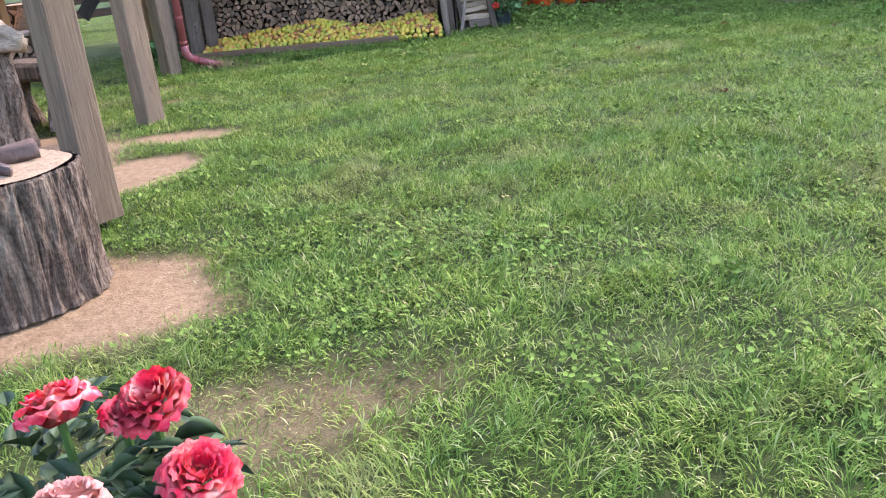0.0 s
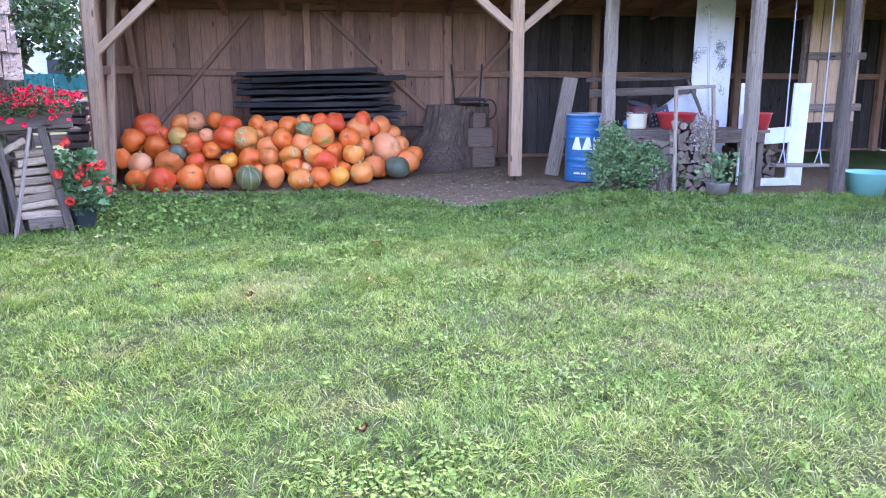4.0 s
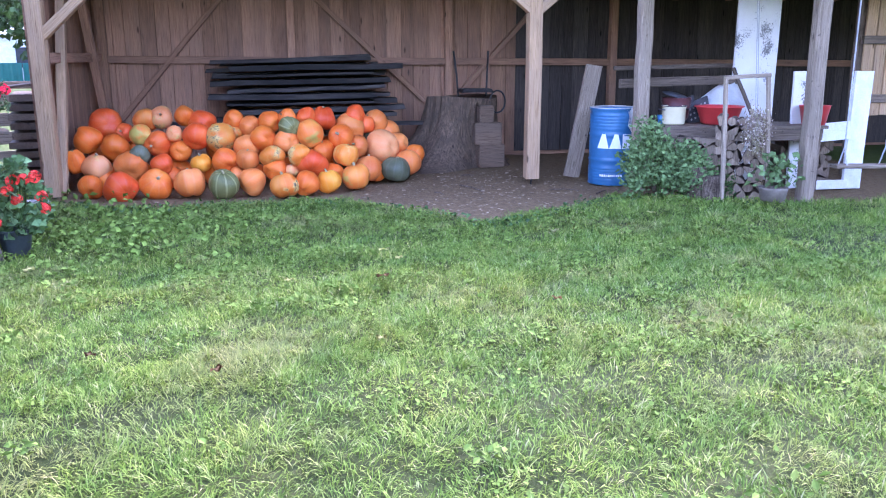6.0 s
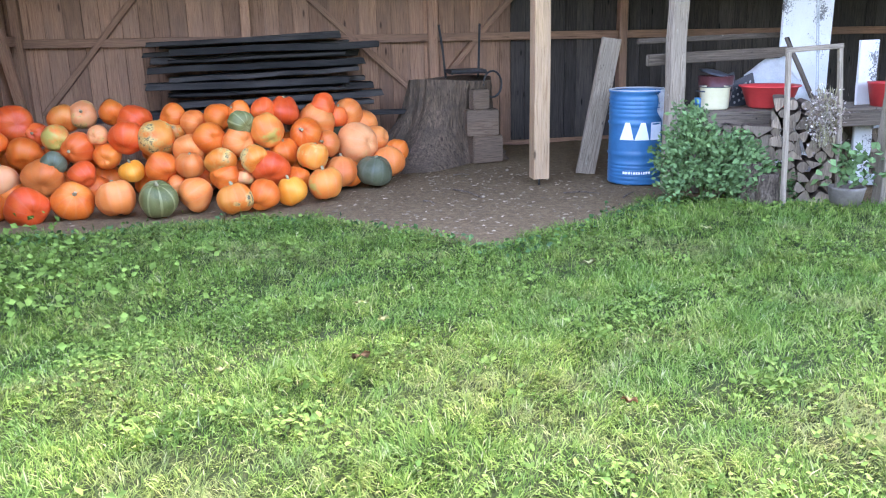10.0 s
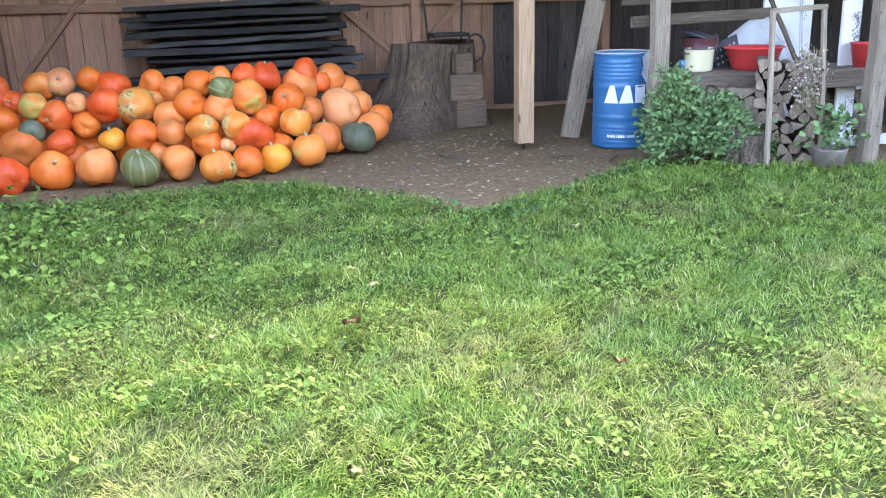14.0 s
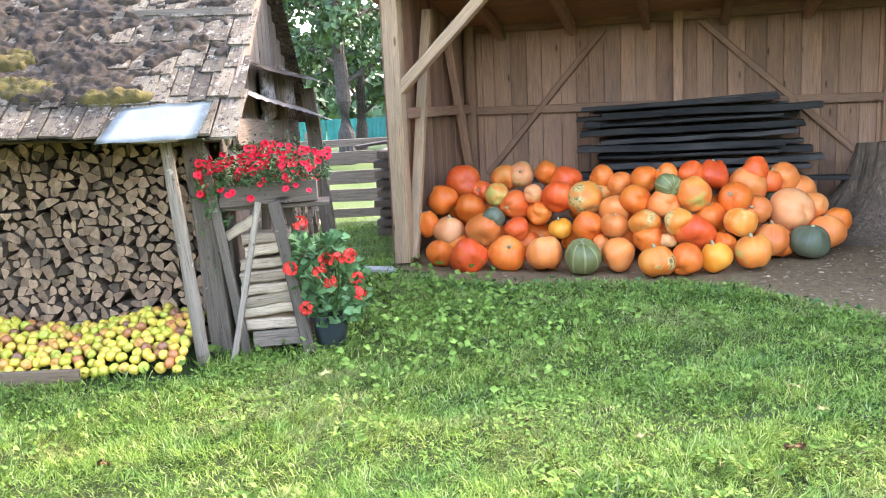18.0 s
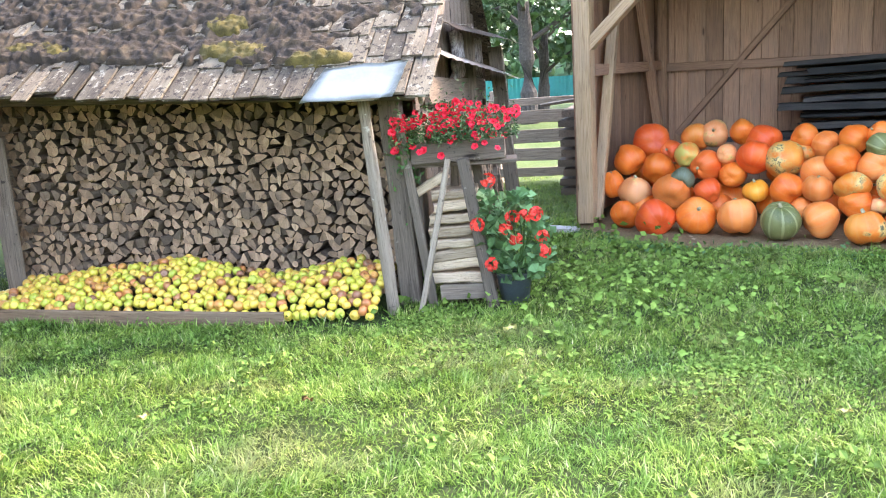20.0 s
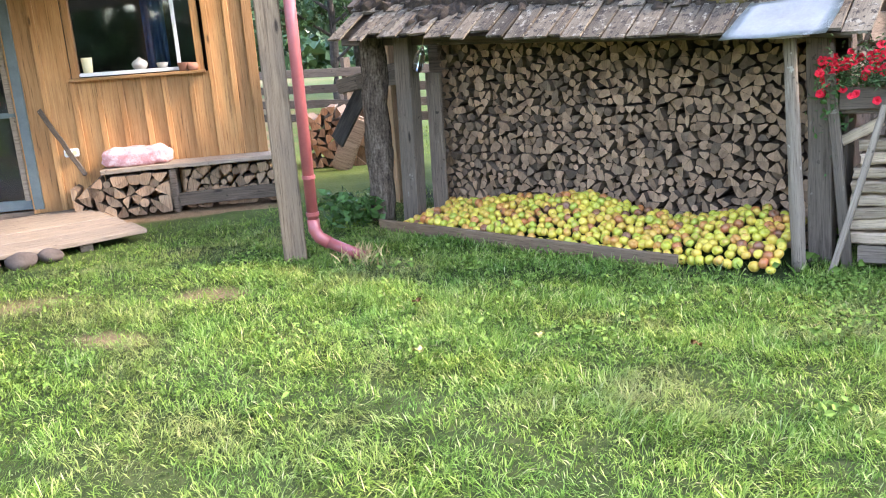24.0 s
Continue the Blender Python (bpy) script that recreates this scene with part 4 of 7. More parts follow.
part("door_rail", slab(D1 - D0 - 0.18, 0.05, 0.1), DOOR_PAINT, door, m=Matrix.Translation(((D0 + D1) / 2, 0.03, 0.12)))
part("door_rail", slab(D1 - D0 - 0.18, 0.05, 0.05), DOOR_PAINT, door, m=Matrix.Translation(((D0 + D1) / 2, 0.03, 1.05)))
part("door_stile", slab(0.06, 0.05, 2.1), SILVER_WOOD, door, m=Matrix.Translation((D1 - 0.15, 0.03, 0.12)))
p = part("pane", slab(D1 - D0 - 0.2, 0.008, 2.1, 0), GLASS, door, m=Matrix.Translation(((D0 + D1) / 2, 0.045, 0.13)))
p.visible_shadow = False
# dark sheet close behind the glass in place of the shaded room
part("door_panel", slab(D1 - D0 - 0.2, 0.02, 2.1, 0), INSIDE_SHADE, door, m=Matrix.Translation(((D0 + D1) / 2, 0.1, 0.13)))

sock = thing("power_socket", HOUSE @ Matrix.Translation((-1.07, -0.03, 0.62)), "white double outdoor socket on the boards", "socket")
socket_box = part("socket_box", slab(0.14, 0.05, 0.08, 0.008), WHITE_PAINT, sock)
for s in (-0.033, 0.033):
    part("outlet", tube([(s, -0.024, 0.04), (s, -0.032, 0.04)], 0.022, 16), CREAM_ENAMEL, socket_box)
batten_ob = mesh_object("leaning_stick", timber(0.75, 0.045, 0.03, 0.004, 0.008, 6, 77), GREY_WOOD)
batten_ob.matrix_basis = HOUSE @ along((-0.95, -0.14, 0.42), (-1.3, -0.05, 1.12), (0, 1, 0))[0]
tagged(batten_ob, "thin grey stick leaning on the pine wall", "stick")

# bench with firewood below
bench = thing("bench", HOUSE, "grey plank bench along the house wall", "bench")
beam(bench, "seat", (-0.76, -0.21, 0.475), (1.05, -0.21, 0.475), 0.40, 0.045, SILVER_WOOD, 520, jit=0.004)
for x in (-0.09, 0.98):
    part("leg", slab(0.07, 0.36, 0.45, 0.015), GREY_WOOD, bench, m=Matrix.Translation((x, -0.22, 0.0)))
beam(bench, "foot_rail", (-0.05, -0.38, 0.13), (0.98, -0.38, 0.13), 0.05, 0.13, GREY_WOOD, 523)
beam(bench, "back_support", (-0.74, -0.06, 0.2), (-0.74, -0.06, 0.45), 0.08, 0.06, GREY_WOOD, 524, (0, 1, 0))
wood_stack(HOUSE @ Matrix.Translation((-1.05, -0.42, 0.02)), 0.92, 0.4, 42, 31, "low heap of split logs under the bench", 0.3, lambda x: 0.26 + 0.12 * min(1, x / 0.3) if x < 0.6 else 0.38)
wood_stack(HOUSE @ Matrix.Translation((0.0, -0.3, 0.02)), 0.95, 0.4, 40, 32, "split logs stacked under the bench", 0.26)

PINK = mottled("pink_cloth", [(0.36, (0.5, 0.2, 0.19)), (0.5, (0.62, 0.33, 0.31)), (0.62, (0.72, 0.55, 0.52))], 14, 0.9, 3, 90, 0.3)
bag = bmesh.new()
bmesh.ops.create_icosphere(bag, subdivisions=4, radius=1)
for q in bag.verts:
    c = q.co
    s = [math.copysign(abs(a) ** 0.55, a) for a in c]
    n = noise.noise(Vector(s) * 2.2) * 0.14
    q.co = Vector((s[0] * 0.34, s[1] * 0.15, 0.098 + s[2] * 0.098)) * (1 + n * 0.5)
    q.co.z = max(0.0, q.co.z - 0.02 * abs(math.sin(s[0] * 5)))
bag_ob = mesh_object("pillow_bag", bag, PINK, True)
bag_ob.matrix_basis = HOUSE @ Matrix.Translation((-0.42, -0.2, 0.5))
tagged(bag_ob, "bulging pink patterned cushion lying on the bench", "cushion")

deck = thing("plank_deck", HOUSE @ Matrix.Translation((-0.2, -1.68, 0)) @ pose(0, 0, 0, 0, 0, 24), "low weathered plank deck before the house door", "deck")
for k in range(4):
    beam(deck, "deck_plank", (-3.4 + 0.1 * (k % 2), 0.21 + k * 0.44, 0.095), (-0.02 - 0.03 * k, 0.21 + k * 0.44, 0.095), 0.43, 0.04, SILVER_WOOD, 530 + k, jit=0.005)
for x in (-0.5, -1.6, -2.8):
    beam(deck, "bearer", (x, 0.06, 0.035), (x, 1.7, 0.035), 0.1, 0.08, GREY_WOOD, 540 + int(x * 5))
for k, (x, y, s) in enumerate(((-0.8, -0.02, 0.1), (-1.02, -0.08, 0.12), (-1.3, -0.05, 0.13))):
    st = bmesh.new()
    bmesh.ops.create_icosphere(st, subdivisions=3, radius=s)
    for q in st.verts:
        q.co = q.co * (1 + 0.25 * noise.noise(q.co * 9 + Vector((k, 0, 0))))
        q.co.z = q.co.z * 0.6
    o = mesh_object("stone", st, mottled("fieldstone_%s" % "abc"[k], [(0.3, (0.045, 0.033, 0.025)), (0.7, (0.13, 0.1, 0.078))], 9, 0.9), True)
    o.matrix_basis = deck.matrix_basis @ Matrix.Translation((x, y, s * 0.45))
    tagged(o, "rough grey fieldstone at the edge of the deck", "stone", "stones by the deck")

# porch posts, beam, downpipe
porch = thing("porch_frame", Matrix(), "row of square weathered porch posts with a beam", "porch")
POSTS = [(-2.73, 2.46), (-3.80, 4.93), (-4.9, 7.42)]
for k, (x, y) in enumerate(POSTS):
    part("porch_post", timber(2.4 - (0.06 if k == 0 else 0), 0.17, 0.17, 0.01, 0.002, 6, 550 + k), PORCH_WOOD, porch, "weathered square post", place((x, y, 1.2 + (0.03 if k == 0 else 0)), (0, 0, 1), (0.91, -0.41, 0)))
part("post_pin", tube([(POSTS[0][0], POSTS[0][1], -0.02), (POSTS[0][0], POSTS[0][1], 0.11)], 0.018), DARK_IRON, porch)
beam(porch, "porch_beam", (-2.3, 1.35, 2.48), (-5.05, 7.75, 2.48), 0.15, 0.16, PORCH_WOOD, 560)

part("porch_roof", slab(8.4, 3.3, 0.05, 0.01), PORCH_WOOD, porch, "boarded porch roof", HOUSE @ Matrix.Translation((-3.2, -1.55, 2.78)) @ pose(0, 0, 0, 7, 0, 0))
part("gutter", tube([HOUSE @ Vector((-7.0, -3.22, 2.56)), HOUSE @ Vector((0.95, -3.2, 2.52))], 0.06, 14), RUST_RED, porch)

pipe = thing("downpipe", Matrix(), "red-brown painted metal downpipe with an elbow at its foot", "pipe")
PX, PY = -4.74, 7.52
upright = part("upright", tube([(PX, PY, 2.5), (PX, PY, 1.6), (PX, PY, 0.22)], 0.042, 20), RUST_RED, pipe, smooth=True)
part("elbow", tube([(PX, PY, 0.3), (PX + 0.005, PY, 0.22), (PX + 0.03, PY + 0.02, 0.165), (PX + 0.10, PY + 0.065, 0.125)], 0.046, 20), RUST_RED, pipe, smooth=True)
part("outlet", tube([(PX + 0.08, PY + 0.052, 0.135), (PX + 0.32, PY + 0.21, 0.03)], 0.04, 20), RUST_RED, pipe, smooth=True)
for z in (0.33, 0.6):
    part("collar", tube([(PX, PY, z), (PX, PY, z + 0.025)], 0.049, 20), RUST_RED, upright)

# ---- pumpkins ----
# middle x, y, z, radius, height over width
PUMPKINS = {}
PUMPKINS["orange"] = [
    (-1.35, 12.56, 0.12, 0.134, 0.9), (-0.66, 12.38, 0.14, 0.172, 0.82), (0.92, 12.12, 0.14, 0.131, 1.12), (-1.56, 12.97, 0.34, 0.113, 1.25), (0.05, 12.73, 0.34, 0.142, 0.87),
    (0.6, 12.63, 0.23, 0.14, 0.81), (1.25, 12.67, 0.16, 0.123, 0.86), (2.32, 13.27, 0.29, 0.12, 0.96), (-1.47, 13.23, 0.56, 0.154, 0.97), (-1.17, 13.2, 0.47, 0.162, 0.82),
    (-0.45, 13.11, 0.41, 0.126, 1.15), (0.48, 12.93, 0.55, 0.149, 0.97), (1.16, 12.92, 0.38, 0.136, 1.07), (1.38, 12.99, 0.54, 0.155, 0.82), (-0.41, 13.45, 0.79, 0.125, 0.92),
    (0.15, 13.34, 0.74, 0.123, 0.77), (0.56, 13.26, 0.72, 0.131, 0.96), (0.77, 13.23, 0.76, 0.112, 0.92),
]
PUMPKINS["red_orange"] = [
    (-1.01, 12.33, 0.12, 0.181, 0.69), (-0.64, 12.85, 0.3, 0.118, 0.96), (1.01, 12.6, 0.29, 0.174, 0.8), (-0.71, 13.14, 0.5, 0.15, 0.97), (-0.25, 13.07, 0.58, 0.161, 0.89),
    (-1.31, 13.56, 0.7, 0.189, 0.68), (-1.12, 13.54, 0.6, 0.119, 1.0), (-0.21, 13.41, 0.7, 0.163, 0.82), (1.0, 13.23, 0.76, 0.121, 0.92), (1.2, 13.29, 0.74, 0.151, 1.0),
    (1.6, 13.4, 0.76, 0.134, 0.79), (1.75, 13.5, 0.64, 0.117, 1.0),
]
PUMPKINS["salmon"] = [
    (-0.31, 12.31, 0.15, 0.169, 0.92), (0.35, 12.31, 0.15, 0.147, 1.09), (-0.98, 12.89, 0.29, 0.17, 0.92), (0.3, 12.68, 0.35, 0.132, 0.87), (1.68, 12.83, 0.18, 0.154, 1.03),
    (2.22, 13.2, 0.19, 0.172, 0.97), (0.17, 12.71, 0.17, 0.097, 0.91), (0.74, 12.88, 0.52, 0.148, 0.85), (1.59, 13.05, 0.43, 0.124, 1.19), (0.3, 12.97, 0.45, 0.154, 0.65),
    (2.13, 13.41, 0.41, 0.136, 0.89), (0.32, 13.31, 0.66, 0.132, 0.86), (1.88, 13.59, 0.67, 0.148, 0.8), (1.52, 13.38, 0.61, 0.191, 0.65), (2.04, 13.7, 0.52, 0.17, 0.82),
]
PUMPKINS["striped_green"] = [
    (0.04, 12.17, 0.15, 0.165, 0.95), (0.78, 12.87, 0.68, 0.125, 0.71),
]
PUMPKINS["blotched"] = [
    (0.68, 12.07, 0.13, 0.154, 0.89), (0.57, 12.63, 0.38, 0.139, 0.62), (0.87, 12.58, 0.39, 0.138, 0.81), (1.41, 12.72, 0.36, 0.146, 0.91), (-0.0, 13.02, 0.56, 0.174, 0.82),
    (0.11, 13.35, 0.6, 0.152, 0.81),
]
PUMPKINS["bright_orange"] = [
    (1.16, 12.24, 0.13, 0.133, 1.0), (-0.21, 12.78, 0.31, 0.112, 0.88),
]
PUMPKINS["streaked"] = [
    (1.48, 12.4, 0.15, 0.158, 0.95), (-0.88, 13.16, 0.6, 0.122, 1.0), (1.01, 12.88, 0.6, 0.161, 0.89), (-0.86, 13.51, 0.74, 0.147, 0.87),
]
PUMPKINS["dark_green"] = [
    (2.02, 12.89, 0.15, 0.183, 0.83), (-0.88, 12.88, 0.41, 0.114, 1.0), (1.79, 13.53, 0.47, 0.098, 1.0),
]
PUMPKINS["pale"] = [
    (-1.34, 12.94, 0.27, 0.159, 0.91), (0.78, 12.59, 0.22, 0.078, 0.83), (-0.51, 13.11, 0.61, 0.093, 0.95), (1.92, 13.27, 0.39, 0.21, 0.91), (-0.67, 13.48, 0.77, 0.136, 0.86),
]


def pumpkin_skin(name, low, high, flush, stripes=None, patch=None, scab=None, amount=0.56, ribs=11):
    """Rind: a mottled ground, a flush of a second hue over one side, faint lengthwise streaks, and where given pale patches with scabs in them."""
    m, t, b = nodes_of(name, 0.46, spec=0.35)
    v = coords(t, (1, 1, 1), 13.0)
    n1, n2 = noise_at(t, v, 6, 5), noise_at(t, v, 48, 5, 0.7)
    c = ramp(t, mix(t, 0.35, n1, n2), [(0.32, low), (0.66, high)])
    side = noise_at(t, coords(t, (1, 1, 1), 37.0), 3.4, 3, 0.5, 0.4)
    c = mix(t, ramp(t, side, [(0.46, (0, 0, 0)), (0.66, (0.85, 0.85, 0.85))]), c, flush)
    sep = t.nodes.new("ShaderNodeSeparateXYZ")
    tc = t.nodes.new("ShaderNodeTexCoord")
    t.links.new(tc.outputs["Object"], sep.inputs[0])
    an = t.nodes.new("ShaderNodeMath")
    an.operation = "ARCTAN2"
    t.links.new(sep.outputs["Y"], an.inputs[0])
    t.links.new(sep.outputs["X"], an.inputs[1])
    mu = node(t, "ShaderNodeMath")
    mu.operation = "MULTIPLY"
    mu.inputs[1].default_value = ribs
    t.links.new(an.outputs[0], mu.inputs[0])
    si = t.nodes.new("ShaderNodeMath")
    si.operation = "COSINE"
    t.links.new(mu.outputs[0], si.inputs[0])
    ns = t.nodes.new("ShaderNodeMath")
    ns.operation = "MULTIPLY_ADD"
    t.links.new(n2, ns.inputs[0])
    ns.inputs[1].default_value = 0.34
    t.links.new(si.outputs[0], ns.inputs[2])
    if stripes:
        c = mix(t, ramp(t, ns.outputs[0], [(0.97, (0, 0, 0)), (1.0, (0.7, 0.7, 0.7))]), c, stripes)
        spots = noise_at(t, v, 95, 2)
        c = mix(t, ramp(t, spots, [(0.66, (0, 0, 0)), (0.7, (0.6, 0.6, 0.6))]), c, stripes)
    else:
        c = mix(t, ramp(t, ns.outputs[0], [(0.9, (0, 0, 0)), (1.0, (0.09, 0.09, 0.09))]), c, tuple(0.6 * q + 0.2 for q in flush))
    if patch:
        n3 = noise_at(t, coords(t, (1, 1, 1), 29.0), 3.6, 4, 0.6, 0.3)
        c = mix(t, ramp(t, n3, [(amount, (0, 0, 0)), (amount + 0.08, (1, 1, 1))]), c, patch)
        if scab:
            n4 = noise_at(t, coords(t, (1, 1, 1), 53.0), 30, 5, 0.75, 0.6)
            inner = ramp(t, n3, [(amount + 0.03, (0, 0, 0)), (amount + 0.08, (1, 1, 1))])
            c = mix(t, mix(t, 1.0, inner, ramp(t, n4, [(0.5, (0, 0, 0)), (0.56, (1, 1, 1))]), "MULTIPLY"), c, scab)
    sp = noise_at(t, v, 130, 2)
    c = mix(t, ramp(t, sp, [(0.68, (0, 0, 0)), (0.75, (0.5, 0.5, 0.5))]), c, (0.3, 0.2, 0.11))
    c = mix(t, 1.0, c, ramp(t, rand_of(t), [(0, (0.86, 0.8, 0.75)), (0.5, (1, 1, 1)), (1, (1.06, 1.1, 1.1))]), "MULTIPLY")
    t.links.new(c, b.inputs["Base Color"])
    bump(t, b, mix(t, 0.4, n1, n2), 0.2, 0.01)
    return m


SKINS = {
    "orange": pumpkin_skin("orange_skin", (0.7, 0.105, 0.01), (0.8, 0.175, 0.018), (0.8, 0.215, 0.026)),
    "bright_orange": pumpkin_skin("bright_orange_skin", (0.76, 0.2, 0.01), (0.82, 0.29, 0.02), (0.8, 0.35, 0.04)),
    "red_orange": pumpkin_skin("red_orange_skin", (0.64, 0.055, 0.008), (0.76, 0.1, 0.014), (0.78, 0.15, 0.024)),
    "salmon": pumpkin_skin("salmon_skin", (0.71, 0.15, 0.025), (0.79, 0.225, 0.045), (0.78, 0.28, 0.075)),
    "pale": pumpkin_skin("pale_skin", (0.72, 0.21, 0.06), (0.79, 0.3, 0.105), (0.78, 0.36, 0.15), patch=(0.7, 0.45, 0.14), scab=(0.25, 0.18, 0.07), amount=0.58),
    "streaked": pumpkin_skin("streaked_skin", (0.7, 0.14, 0.02), (0.78, 0.22, 0.035), (0.74, 0.29, 0.05), patch=(0.5, 0.38, 0.085), amount=0.58),
    "blotched": pumpkin_skin("blotched_skin", (0.72, 0.16, 0.015), (0.79, 0.25, 0.03), (0.78, 0.33, 0.06), patch=(0.7, 0.48, 0.16), scab=(0.09, 0.085, 0.045), amount=0.53),
    "dark_green": pumpkin_skin("dark_green_skin", (0.068, 0.076, 0.038), (0.115, 0.122, 0.066), (0.145, 0.15, 0.085)),
    "striped_green": pumpkin_skin("striped_green_skin", (0.075, 0.083, 0.02), (0.15, 0.15, 0.045), (0.18, 0.175, 0.06), stripes=(0.3, 0.285, 0.12), ribs=9),
}
WORDS = {"orange": "ripe orange", "bright_orange": "small bright orange", "red_orange": "deep red-orange", "salmon": "dull salmon-pink", "pale": "pale pinkish-orange", "streaked": "orange green-streaked",
         "blotched": "orange scab-blotched", "dark_green": "smooth dark green", "striped_green": "green pale-striped"}


def pumpkin_body(r, aspect, ribs, depth, seed, pear=0.0):
    bm = bmesh.new()
    nu, nv = ribs * 4, 16
    rings = []
    for j in range(1, nv):
        th = math.pi * j / nv
        ring = []
        for i in range(nu):
            ph = 2 * math.pi * i / nu
            rib = 1 - depth * (1 - abs(math.cos(ph * ribs / 2))) ** 2 * math.sin(th) ** 0.6
            lump = 1 + 0.15 * noise.noise(Vector((math.cos(ph) * 0.9 + seed, math.sin(ph) * 0.9, th * 0.9)))
            sr = math.sin(th) ** 0.93 * rib * lump * (1 - pear * math.cos(th))
            z = math.cos(th)
            z = z * (1 - 0.17 * math.exp(-(math.sin(th) / 0.3) ** 2)) * lump
            ring.append(bm.verts.new((r * sr * math.cos(ph), r * sr * math.sin(ph), r * aspect * z)))
        rings.append(ring)
    for a, b in zip(rings, rings[1:]):
        for i in range(nu):
            bm.faces.new((a[i], b[i], b[(i + 1) % nu], a[(i + 1) % nu]))
    for ring, s in ((rings[0], 1), (rings[-1], -1)):
        c = bm.verts.new((0, 0, s * r * aspect * 0.79))
        for i in range(nu):
            bm.faces.new((c, ring[i], ring[(i + 1) % nu]) if s > 0 else (c, ring[(i + 1) % nu], ring[i]))
    return bm


r = random.Random(88)
k = 0
for kind_, rows in PUMPKINS.items():
    for x, y, z, rad, asp in rows:
        k += 1
        lying = r.random() < (0.85 if z > 0.2 else 0.45)
        tilt = pose(0, 0, 0, r.uniform(45, 100) * (1 if r.random() < 0.2 else -1) if lying else r.uniform(-14, 14), r.uniform(-12, 12), r.uniform(-60, 60))
        pk = thing("pumpkin", Matrix.Translation((x, y, z)), "%s pumpkin %s" % (WORDS[kind_], "resting on the barn floor" if z < 0.2 else "lying in the heap"), "pumpkin", "pumpkins in the barn")
        asp_here = asp if not lying else (1.0 + asp) / 2
        body = part("body", pumpkin_body(rad, asp_here, r.choice((9, 10, 11, 12)), r.choice((0.0, 0.0, 0.015, 0.035)), k, r.choice((0, 0, 0.06, 0.14, -0.08)) if lying or asp > 0.95 else 0.0), SKINS[kind_], pk, m=tilt, smooth=True)
        h = rad * asp_here * 0.79
        ln = rad * r.uniform(0.16, 0.32)
        bend = r.uniform(-0.4, 0.4) * ln
        part("stem", tube([(0, 0, h - 0.01), (0, 0, h + 0.25 * ln), (bend * 0.4, 0, h + 0.65 * ln), (bend, 0.1 * ln, h + ln)], rad * 0.13, 7, 0.6), STEM, body, "corky dry stem")
# the hidden core of the heap
for i in range(26):
    x, y = -1.35 + (i % 9) * 0.42 + r.uniform(-0.08, 0.08), 12.98 + (i // 9) * 0.34
    rad = r.uniform(0.14, 0.18)
    z = rad * 0.86 if i < 18 else 0.36
    if x > 1.9:
        x -= 0.3
    pk = thing("pumpkin", Matrix.Translation((x, y, z)), "ripe orange pumpkin buried inside the heap", "pumpkin", "pumpkins in the barn")
    body = part("body", pumpkin_body(rad, 0.86, 10, 0.06, i + 200), SKINS["orange"], pk, smooth=True)
    part("stem", tube([(0, 0, rad * 0.6), (0.01, 0, rad * 0.85)], rad * 0.12, 6), STEM, body)

# ---- things by the woodshed ----
APPLE_SKIN, t, b = nodes_of("apple_skin", 0.35, spec=0.45)
n1 = noise_at(t, coords(t, (1, 1, 1), 50.0), 14, 4)
base = ramp(t, rand_of(t), [(0.0, (0.36, 0.4, 0.05)), (0.2, (0.5, 0.45, 0.05)), (0.6, (0.64, 0.46, 0.06)), (0.8, (0.6, 0.35, 0.06)), (0.92, (0.5, 0.18, 0.05)), (0.98, (0.22, 0.1, 0.045))])
blush = mix(t, ramp(t, n1, [(0.56, (0, 0, 0)), (0.7, (0.7, 0.7, 0.7))]), base, (0.5, 0.11, 0.05))
rot = noise_at(t, coords(t, (1, 1, 1), 71.0), 9, 3)
t.links.new(mix(t, ramp(t, rot, [(0.68, (0, 0, 0)), (0.72, (1, 1, 1))]), blush, (0.16, 0.08, 0.035)), b.inputs["Base Color"])


def apple_mesh(seed):
    r = random.Random(seed)
    w, asp = 0.032 * r.uniform(0.9, 1.12), r.uniform(0.86, 0.97)
    prof = [(0.12, 0.62), (0.4, 0.82), (0.75, 0.72), (0.97, 0.3), (1.0, -0.08), (0.86, -0.5), (0.55, -0.8), (0.2, -0.74)]
    bm = lathe([(a * w, z * w * asp) for a, z in prof[::-1]], 12)
    for q in bm.verts:
        q.co *= 1 + 0.05 * noise.noise(q.co * 30 + Vector((seed, 0, 0)))
    return bm


heap = thing("apple_heap", SHED, "heap of yellow windfall apples before the firewood", "apples")
forms = []
for s in range(4):
    me = bpy.data.meshes.new("apple")
    bm = apple_mesh(s)
    bm.to_mesh(me)
    bm.free()
    me.materials.append(APPLE_SKIN)
    me.polygons.foreach_set("use_smooth", [True] * len(me.polygons))
    forms.append(me)


def heap_top(x):
    return 0.10 + 0.13 * math.exp(-((x - 1.9) / 0.45) ** 2) + 0.10 * math.exp(-((x - 3.2) / 0.33) ** 2) + 0.05 * math.exp(-((x - 1.2) / 0.3) ** 2)


r = random.Random(91)
spots, grid = [], {}
tries = 0
